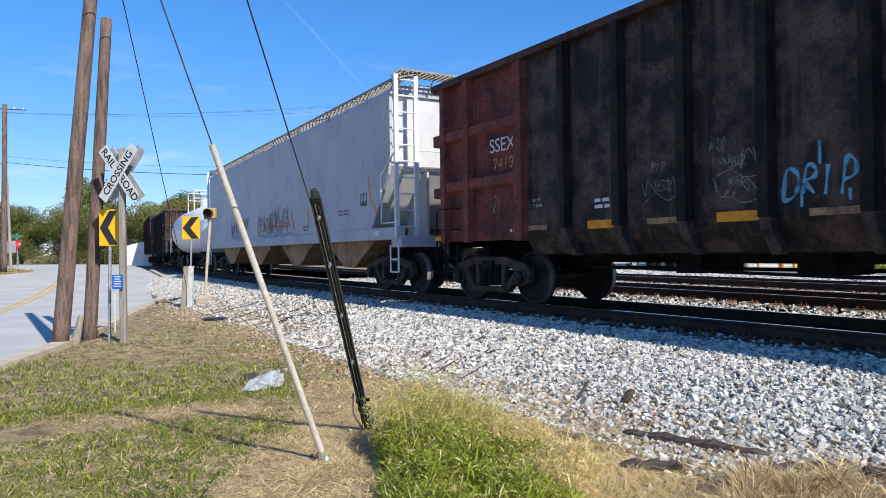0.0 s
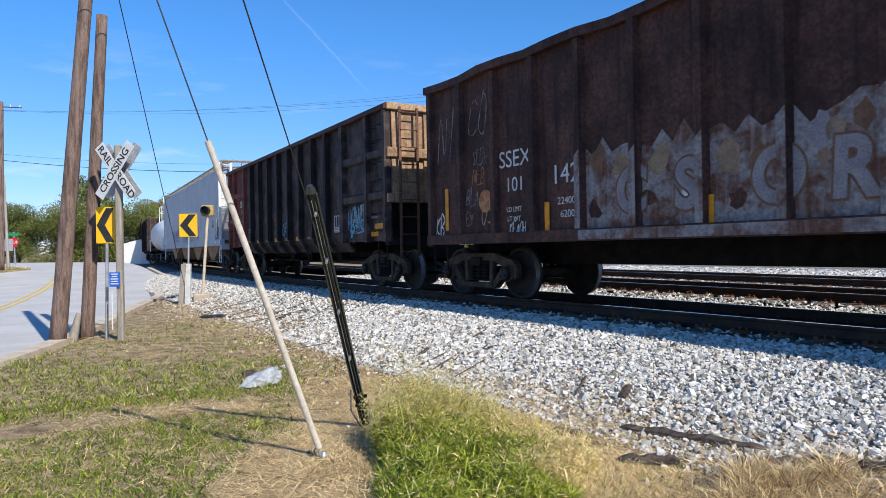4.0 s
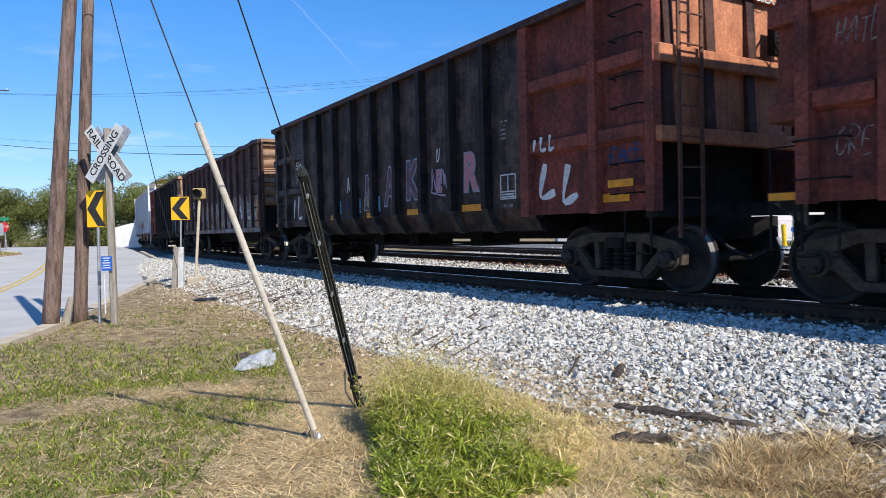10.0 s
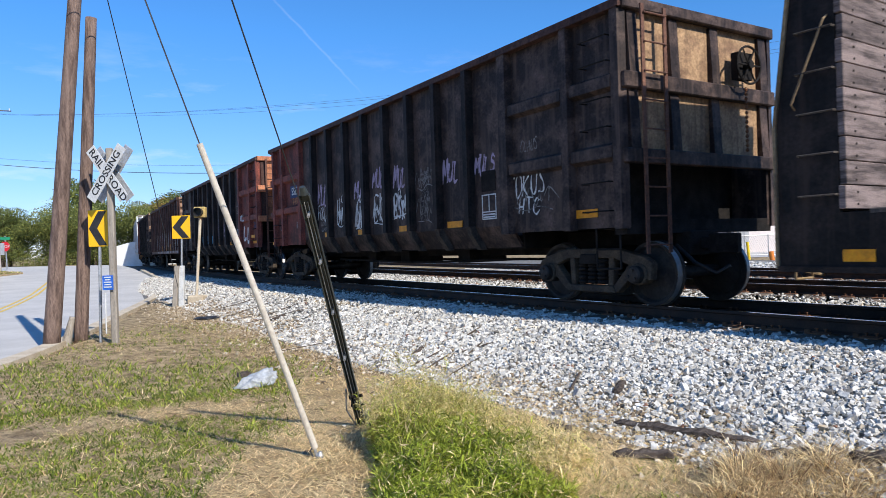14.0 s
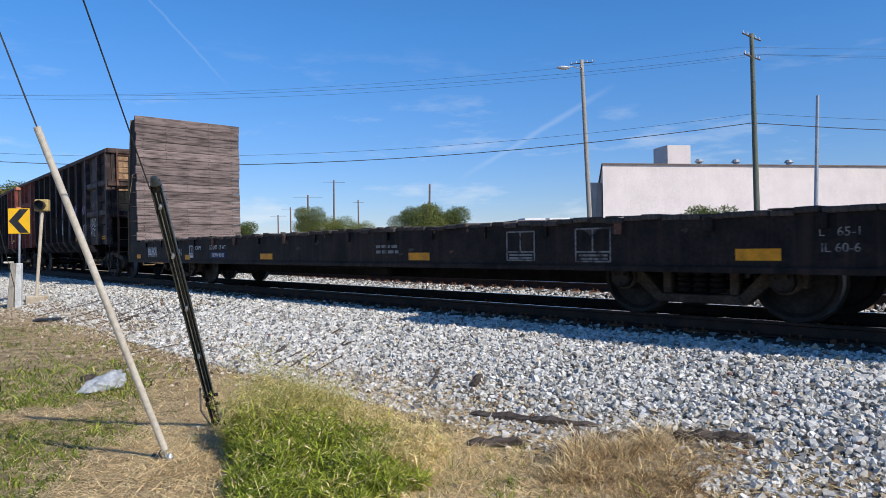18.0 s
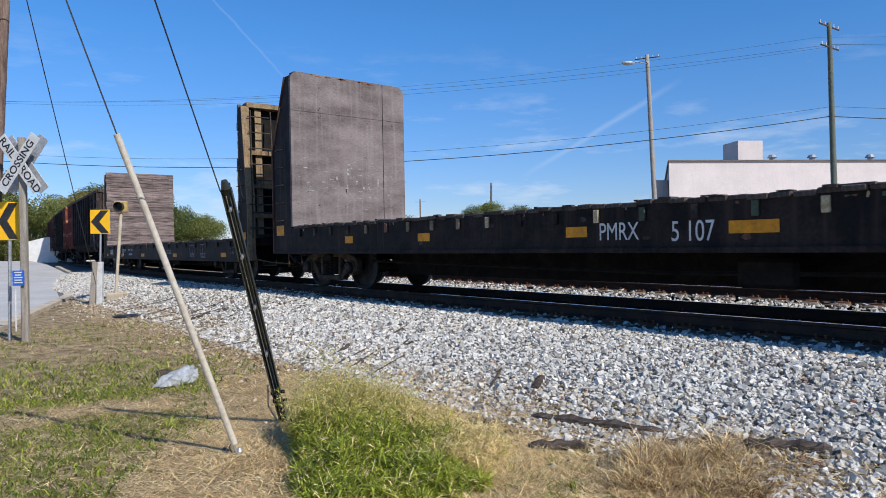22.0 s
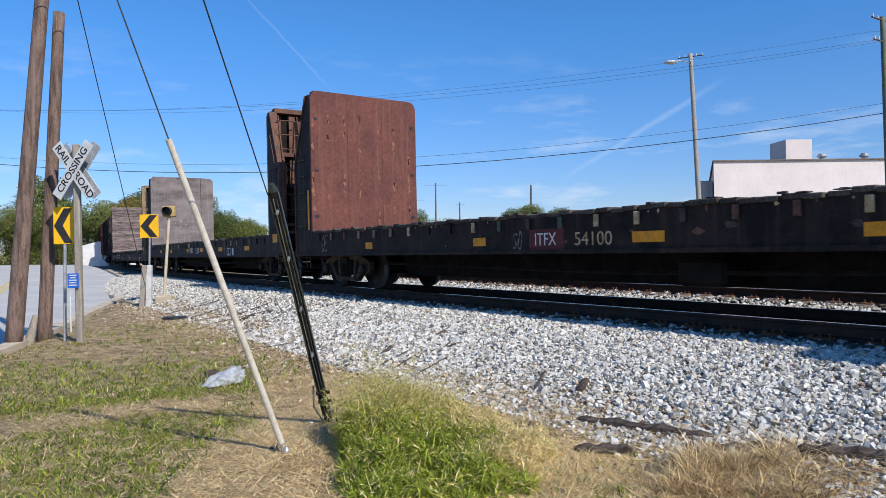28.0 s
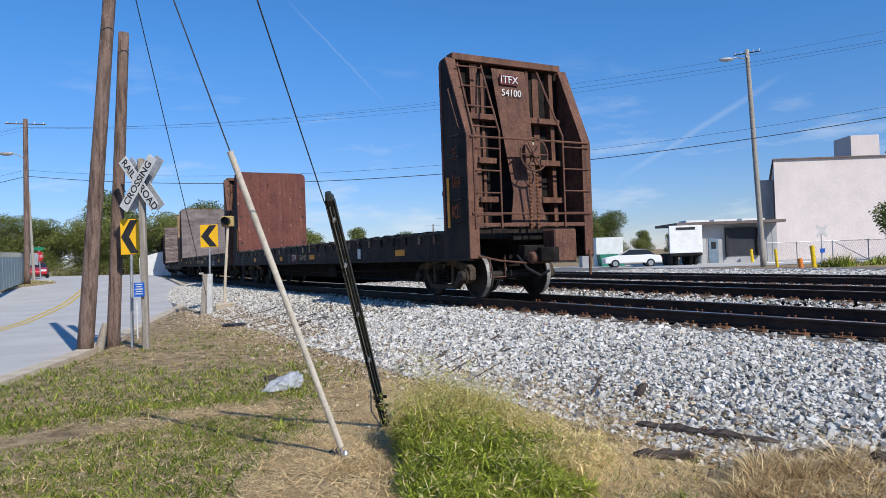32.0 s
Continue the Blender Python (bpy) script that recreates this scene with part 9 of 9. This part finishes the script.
def sedan(name, label, m, paint, L=4.5):
    ob = thing(name, label, "car", at=m)
    bm = bmesh.new()
    low = [(-2.22, 0.32), (-2.25, 0.62), (-2.15, 0.88), (-1.35, 0.98), (1.15, 0.96), (2.05, 0.80), (2.22, 0.60), (2.2, 0.32)]
    prism(bm, low, -0.86, 0.86)
    part("body", bm, paint, ob, bevel=0.06)
    bm = bmesh.new()
    v0 = [(-1.75, 0.95), (-1.15, 1.38), (0.15, 1.40), (1.05, 0.95)]
    lo = [bm.verts.new((x, -0.80, z)) if z < 1 else bm.verts.new((x, -0.62, z)) for x, z in v0]
    hi = [bm.verts.new((x, 0.80, z)) if z < 1 else bm.verts.new((x, 0.62, z)) for x, z in v0]
    bm.faces.new(lo[::-1])
    bm.faces.new(hi)
    for i in range(4):
        bm.faces.new((lo[i], lo[(i + 1) % 4], hi[(i + 1) % 4], hi[i]))
    part("windows", bm, "glass", ob, bevel=0.03)
    bm = bmesh.new()
    prism(bm, [(-1.2, 1.375), (0.18, 1.395), (0.1, 1.44), (-1.1, 1.42)], -0.62, 0.62)
    part("roof", bm, paint, ob, bevel=0.02)
    for x in (-1.35, 1.4):
        for y in (-0.80, 0.80):
            bm = bmesh.new()
            rod(bm, (x, y - 0.1, 0.32), (x, y + 0.1, 0.32), 0.32, n=20)
            w = part("wheel", bm, "tyre", ob)
            bm = bmesh.new()
            rod(bm, (x, y - 0.105, 0.32), (x, y + 0.105, 0.32), 0.2, n=14)
            part("rim", bm, "galvanised", w)
    for x, y, mm in ((2.16, 0.6, "sign_white"), (2.16, -0.6, "sign_white"), (-2.2, 0.62, "sign_red"), (-2.2, -0.62, "sign_red")):
        bm = bmesh.new()
        box(bm, x - 0.06, x + 0.06, y - 0.2, y + 0.2, 0.62, 0.76)
        part("headlight" if x > 0 else "tail_light", bm, mm, ob)
    return ob


sedan("car", "white saloon car parked in the yard", pose(13.9, 55.2, 0.18, 0, 0, 176), "car_white")
red_car = sedan("car", "dark red car waiting at the stop sign", pose(-37.9, 60.3, 0.88, 0, 0, -60), "car_red")

bin_ = thing("dumpster", "green steel dumpster beside a white container", "dumpster")
bm = bmesh.new()
prism(bm, [(12.5, 0.15), (14.4, 0.15), (14.6, 1.25), (12.3, 1.25)], 59.6, 61.2)
part("bin", bm, "bin_green", bin_)
cont = thing("storage_container", "white storage container in the yard", "container")
bm = bmesh.new()
box(bm, 12.4, 14.8, 61.6, 63.0, 0.15, 2.75)
part("body", bm, "white_paint", cont, bevel=0.02)
bm = bmesh.new()
box(bm, 10.6, 11.4, 58.8, 60.2, 0.15, 2.3)
tagged(part("electrical_cabinet", bm, "wall_grey", bevel=0.02), "grey steel electrical cabinet in the yard", "cabinet")


# poles with arms and wires
def line_pole(name, label, base, top, r0, r1, mat, arms=(), lamp=None):
    ob = wood_pole(name, label, base, top, r0, r1, mat)
    b, t = Vector(base), Vector(top)
    for h, L, ang in arms:
        c = b.lerp(t, h)
        bm = bmesh.new()
        d = Vector((math.cos(radians(ang)), math.sin(radians(ang)), 0)) * L / 2
        rod(bm, c - d, c + d, 0.038, n=6)
        arm = part("crossarm", bm, "dark_wood", ob)
        for k in (-0.9, -0.45, 0.45, 0.9):
            bm = bmesh.new()
            rod(bm, c + d * k, c + d * k + Vector((0, 0, 0.17)), 0.034, 0.022, n=8)
            part("insulator", bm, "insulator", arm)
    if lamp:
        c = b.lerp(t, lamp[0])
        e = c + Vector(lamp[1])
        bm = bmesh.new()
        pipe(bm, [c, c.lerp(e, 0.5) + Vector((0, 0, 0.12)), e], 0.035)
        part("lamp_arm", bm, "galvanised", ob)
        bm = bmesh.new()
        bmesh.ops.create_uvsphere(bm, u_segments=12, v_segments=8, radius=1.0)
        for v in bm.verts:
            v.co = Vector((v.co.x * 0.48, v.co.y * 0.2, v.co.z * (0.17 if v.co.z < 0 else 0.10)))
        part("lamp_head", bm, "aluminium", ob, "dull grey street-lamp head", at=Matrix.Translation(e))
    return ob


street = line_pole("street_lamp", "grey wooden pole with a street lamp over the yard", (19.65, 44.36, 0.1), (19.05, 44.2, 14.2), 0.18, 0.13, "grey_pole", ((0.985, 1.6, 150), (0.955, 1.1, 60)), (0.955, (-1.55, -0.5, -0.05)))
line_pole("utility_pole", "tall greenish utility pole with two crossarms", (21.5, 29.1, 0.3), (21.33, 29.14, 11.5), 0.155, 0.10, "green_pole", ((0.985, 1.9, 30), (0.90, 1.7, 30)))
steel = thing("steel_pole", "plain pale steel pole in the yard", "pole")
bm = bmesh.new()
rod(bm, (27.2, 32.17, 0.3), (27.53, 32.19, 9.35), 0.12, 0.09, n=12)
part("shaft", bm, "galvanised", steel)
line_pole("utility_pole", "brown utility pole with a crossarm and lamp beyond the road", (-29.1, 45.2, 0.7), (-28.85, 45.1, 11.8), 0.2, 0.14, "pole_wood", ((0.97, 2.4, 20),), (0.76, (-0.9, -0.6, 0.3)))
thin = thing("steel_pole", "thin grey pole by the stop sign", "pole")
bm = bmesh.new()
rod(bm, (-31.1, 49.1, 0.7), (-31.3, 49.1, 7.4), 0.11, 0.07, n=10)
part("shaft", bm, "grey_pole", thin)
line_pole("utility_pole", "distant utility pole with a crossarm", (6.4, 151.4, 0.0), (6.6, 151.4, 16.3), 0.22, 0.15, "pole_wood", ((0.97, 5.0, 10),))
line_pole("utility_pole", "distant utility pole without an arm", (19.7, 108.1, 0.0), (20.0, 108.1, 11.5), 0.2, 0.15, "pole_wood")
line_pole("utility_pole", "distant utility pole with a crossarm", (0.8, 193.2, 0.0), (1.2, 193.2, 16.2), 0.3, 0.22, "pole_wood", ((0.96, 8.0, 0),))
line_pole("utility_pole", "distant utility pole with a crossarm", (-4.5, 240.0, 0.0), (-4.5, 240.0, 15.5), 0.3, 0.22, "pole_wood", ((0.96, 6.0, 0),))
line_pole("utility_pole", "distant utility pole with a crossarm", (-9.5, 262.0, 0.0), (-9.5, 262.0, 14.0), 0.3, 0.22, "pole_wood", ((0.96, 6.0, 0),))
line_pole("utility_pole", "distant slim utility pole", (12.5, 160.0, 0.0), (12.5, 160.0, 12.5), 0.2, 0.15, "pole_wood", ((0.95, 2.5, 0),))
for k, (za, zb, dy, sg, r) in enumerate(((11.35, 11.1, 0.9, 1.22, 0.0055), (11.25, 10.5, 0.0, 1.2, 0.007), (11.1, 10.25, -0.8, 1.4, 0.0055), (8.35, 7.65, 0.0, 1.55, 0.008), (7.95, 7.22, 0.1, 1.6, 0.019))):
    wire("overhead_wire", "black overhead wire spanning the tracks", ((-28.9, 45.1 + dy, za), (21.35, 29.1 + dy, zb)), r, sg, 24, "overhead wire")
    wire("overhead_wire", "black overhead wire leading on past the yard", ((21.35, 29.1 + dy, zb), (70.0, 12.0 + dy, zb + 0.5)), r, sg, 14, "overhead wire")
    wire("overhead_wire", "black overhead wire leading on over the road", ((-28.9, 45.1 + dy, za), (-80.0, 62.0 + dy, za + 0.5)), r, sg, 14, "overhead wire")

# bollards, fence and signs in the yard
for x, y, z0, z1, r, m, label in ((20.85, 40.4, 0.1, 1.45, 0.13, "bollard_yellow", "leaning yellow steel bollard"), (20.1, 40.37, 0.0, 0.72, 0.14, "bollard_orange", "short orange steel bollard"), (20.0, 43.2, 0.1, 1.3, 0.09, "bollard_yellow", "yellow bollard at the lamp pole"), (24.6, 57.6, 0.15, 1.25, 0.12, "bollard_yellow", "yellow bollard at the dock")):
    b = thing("bollard", label, "bollard")
    bm = bmesh.new()
    rod(bm, (x, y, z0 - 0.1), (x - 0.1, y, z1), r, n=14)
    part("tube", bm, m, b)
fence = thing("chain_link_fence", "galvanised chain-link fence with braced gates along the yard", "fence")
for i in range(13):
    x = 20.6 + i * 2.4
    bm = bmesh.new()
    rod(bm, (x, 46.8, 0.1), (x, 46.8, 1.75), 0.035, n=8)
    part("post", bm, "galvanised", fence)
for z in (0.35, 1.7):
    bm = bmesh.new()
    rod(bm, (20.6, 46.8, z), (49.4, 46.8, z), 0.025, n=6)
    part("rail", bm, "galvanised", fence)
for i in range(12):
    if i % 3 == 2:
        x = 20.6 + i * 2.4
        bm = bmesh.new()
        rod(bm, (x, 46.8, 1.7), (x + 2.4, 46.8, 0.35), 0.025, n=6)
        part("brace", bm, "galvanised", fence)
bm = bmesh.new()
for i in range(190):
    x = 20.6 + i * 0.15
    rod(bm, (x, 46.8, 0.3), (x + 0.7, 46.8, 1.7), 0.006, n=3, caps=False)
    rod(bm, (x + 0.7, 46.8, 0.3), (x, 46.8, 1.7), 0.006, n=3, caps=False)
tagged(part("mesh", bm, "galvanised", fence), kind="stuff")
far_buck = thing("railroad_crossing_sign", "small white crossing sign seen across the yard", "crossing sign")
bm = bmesh.new()
rod(bm, (21.9, 41.5, 0.1), (21.9, 41.5, 2.5), 0.05, n=8)
part("post", bm, "sign_white", far_buck)
for a in (45, -45):
    bm = bmesh.new()
    box(bm, -0.45, 0.45, -0.09, 0.09, -0.01, 0.01)
    part("blade", bm, "sign_white", far_buck, at=pose(21.9, 41.43, 2.3, 90, 0, 0) @ pose(0, 0, 0.01 if a > 0 else 0, 0, 0, a))
bm = bmesh.new()
box(bm, 21.75, 22.05, 41.42, 41.44, 1.0, 1.25)
part("plate", bm, "sign_blue", far_buck, "small blue plate")

# fence, stop sign and shed by the road
bfence = thing("privacy_fence", "grey-green corrugated fence along the road", "fence")
for i in range(17):
    u0, u1 = i / 17, (i + 1) / 17
    a = Vector((-20.5, 28.5, 0.45)).lerp(Vector((-32.0, 50.0, 0.85)), u0)
    b = Vector((-20.5, 28.5, 0.45)).lerp(Vector((-32.0, 50.0, 0.85)), u1 - 0.004)
    bm = bmesh.new()
    d = Vector((-0.03, -0.015, 0))
    vs = [bm.verts.new(p) for p in (a, b, b + Vector((0, 0, 1.75)), a + Vector((0, 0, 1.75)), a + d, b + d, b + d + Vector((0, 0, 1.75)), a + d + Vector((0, 0, 1.75)))]
    for f in ((0, 1, 2, 3), (7, 6, 5, 4), (0, 4, 5, 1), (1, 5, 6, 2), (2, 6, 7, 3), (3, 7, 4, 0)):
        bm.faces.new([vs[k] for k in f])
    part("panel", bm, "fence_green", bfence)
    bm = bmesh.new()
    pipe(bm, [a + Vector((0, 0, 1.75)), a + Vector((-0.25, -0.1, 2.05))], 0.03, 5)
    part("barb_arm", bm, "galvanised", bfence)
stop = thing("stop_sign", "red octagonal stop sign with a green street plate", "road sign")
bm = bmesh.new()
rod(bm, (-34.95, 56.1, 0.8), (-35.05, 56.1, 3.6), 0.05, n=8)
part("post", bm, "galvanised", stop)
bm = bmesh.new()
prism(bm, [(-35.03 + 0.42 * math.cos(radians(22.5 + 45 * i)), 2.72 + 0.42 * math.sin(radians(22.5 + 45 * i))) for i in range(8)], 56.0, 56.03)
plate_ = part("panel", bm, "sign_red", stop)
lettering("word", "STOP", 0.34, "sign_white", plate_, pose(-35.03, 55.99, 2.72, 90, 0, 0), "white letters")
bm = bmesh.new()
box(bm, -35.45, -34.6, 56.03, 56.05, 3.25, 3.5)
part("street_plate", bm, "sign_green", stop, "green street-name plate")
bm = bmesh.new()
box(bm, -33.2, -32.2, 51.4, 51.44, 2.0, 2.9)
board = tagged(part("sign_back", bm, "aluminium"), "plain grey back of a road sign", "road sign")
bm = bmesh.new()
rod(bm, (-32.7, 51.45, 0.7), (-32.7, 51.45, 2.4), 0.04, n=6)
part("post", bm, "galvanised", board)
shed = thing("white_shed", "low white shed beyond the road crossing", "building")
bm = bmesh.new()
prism(bm, [(-36.0, 0.5), (-31.0, 0.5), (-31.0, 2.6), (-33.5, 3.2), (-36.0, 2.6)], 76, 82)
part("wall_block", bm, "white_paint", shed)


# ---- trees ----
def leaf_cloud(name, blobs, n, size, mats, seed):
    """Leaves as small bent quads, spread over the shells of several lobes."""
    rng = np.random.default_rng(seed)
    w = np.array([b[3] ** 2 for b in blobs])
    which = rng.choice(len(blobs), n, p=w / w.sum())
    B = np.array(blobs)[which]
    d = rng.normal(size=(n, 3))
    d /= np.linalg.norm(d, axis=1, keepdims=True)
    r = B[:, 3] * (1 - 0.55 * rng.uniform(0, 1, n) ** 2.2) * (1 + 0.12 * rng.normal(size=n))
    c = B[:, :3] + d * r[:, None] * np.array([1, 1, 0.85])
    u = rng.normal(size=(n, 3))
    u /= np.linalg.norm(u, axis=1, keepdims=True)
    v = np.cross(u, d + 0.6 * rng.normal(size=(n, 3)))
    v /= np.linalg.norm(v, axis=1, keepdims=True)
    k = (size * rng.uniform(0.5, 1.3, n))[:, None]
    P = np.stack([c - u * k, c + v * k * 0.6, c + u * k, c - v * k * 0.6], 1).reshape(-1, 3)
    me = bpy.data.meshes.new(name)
    me.vertices.add(4 * n)
    me.vertices.foreach_set("co", P.ravel())
    me.loops.add(4 * n)
    me.loops.foreach_set("vertex_index", np.arange(4 * n))
    me.polygons.add(n)
    me.polygons.foreach_set("loop_start", np.arange(n) * 4)
    me.polygons.foreach_set("use_smooth", np.zeros(n, bool))
    me.polygons.foreach_set("material_index", (rng.uniform(0, 1, n) < 0.35).astype(np.int32))
    me.update(calc_edges=True)
    for m in mats:
        me.materials.append(M[m])
    return me


def tree_meshes(seed, height, spread, mats, n=20000, size=0.115, low=True):
    rr = random.Random(seed)
    bm = bmesh.new()
    trunk_h = height * 0.45
    rod(bm, (0, 0, -0.3), (0.1, 0, trunk_h), height * 0.028, height * 0.016, n=9)
    blobs = []
    for i in range(9):
        a = rr.uniform(0, 6.28)
        d = spread * rr.uniform(0.15, 0.72)
        z = height * (rr.uniform(0.5, 0.86) if i > 2 or not low else rr.uniform(0.14, 0.35))
        p = (d * math.cos(a), d * math.sin(a), z)
        rod(bm, (0.08, 0, trunk_h * rr.uniform(0.6, 1.0)), p, height * 0.011, height * 0.004, n=6)
        blobs.append((*p, spread * rr.uniform(0.32, 0.55)))
    blobs.append((0, 0, height * 0.82, spread * 0.42))
    blobs.append((0, 0, height * 0.55, spread * 0.55))
    return mesh_of("trunk", bm, "bark"), leaf_cloud("crown", blobs, n, size, mats, seed)


KINDS = [tree_meshes(1, 9.5, 4.6, ("leaf_dark", "leaf_light")), tree_meshes(2, 8.0, 4.2, ("leaf_light", "leaf_dark")), tree_meshes(3, 9.0, 4.0, ("leaf_dark", "leaf_dark")), tree_meshes(4, 8.5, 4.4, ("leaf_brown", "leaf_light"))]


def tree(kind, x, y, z, k, turn, label):
    ob = thing("tree", label, "tree", at=pose(x, y, z, 0, 0, turn) @ Matrix.Scale(k, 4))
    share("trunk", KINDS[kind][0], ob)
    share("crown", KINDS[kind][1], ob)


rr = random.Random(9)
for i in range(26):
    x = -78 + i * 2.35 + rr.uniform(-1, 1)
    y = 74 + i * 0.55 + rr.uniform(-2, 8)
    kind = rr.choice((0, 1, 1, 2))
    tree(kind, x, y, 0.5, rr.uniform(0.62, 0.92) if 12 < i < 20 or i < 6 else rr.uniform(0.6, 0.85), rr.uniform(0, 360), "green broadleaf tree in the far tree line")
for x, y, k, kind, label in ((-46, 92, 1.22, 0, "tall dark green tree over the tree line"), (-41, 104, 1.15, 3, "browning tree behind the crossing"), (-36, 100, 1.0, 3, "browning tree behind the crossing"), (-45, 118, 1.35, 2, "tall dark green tree behind the crossing"), (-37, 122, 1.3, 2, "dark green tree behind the train"), (-60, 80, 1.05, 0, "green tree beside the fence"), (-57, 70, 1.0, 1, "green tree beside the fence")):
    tree(kind, x, y, 0.4, k, k * 200, label)
for x, y, k, kind, label in ((0.5, 150, 1.1, 0, "distant round green tree behind the yard"), (6, 148, 1.0, 1, "distant light green tree behind the yard"), (11, 146, 0.85, 1, "distant yellow-green tree behind the yard"), (19, 122, 0.98, 2, "distant dark green tree behind the yard"), (23, 121, 0.85, 2, "distant dark green tree behind the yard"), (17.3, 92, 0.78, 0, "green tree behind the container"), (21.0, 95, 0.78, 2, "green tree behind the container"), (30, 112, 0.42, 1, "green tree behind the dock"), (-14, 170, 0.9, 2, "distant green tree beyond the train"), (-22, 150, 0.9, 0, "distant green tree beyond the train")):
    tree(kind, x, y, 0.0, k, k * 300, label)
for i in range(24):
    tree(rr.choice((0, 1, 2)), -120 + i * 13 + rr.uniform(-4, 4), 250 + rr.uniform(-20, 30), -0.5, rr.uniform(0.6, 1.0), rr.uniform(0, 360), "far green tree on the skyline")
bush = thing("small_tree", "small dark green tree in front of the warehouse", "tree", at=pose(28.6, 43.85, 0.1))
tm, cm = tree_meshes(11, 3.8, 2.0, ("leaf_dark", "leaf_dark"), 8000, 0.085, False)
share("trunk", tm, bush)
share("crown", cm, bush)


motions()
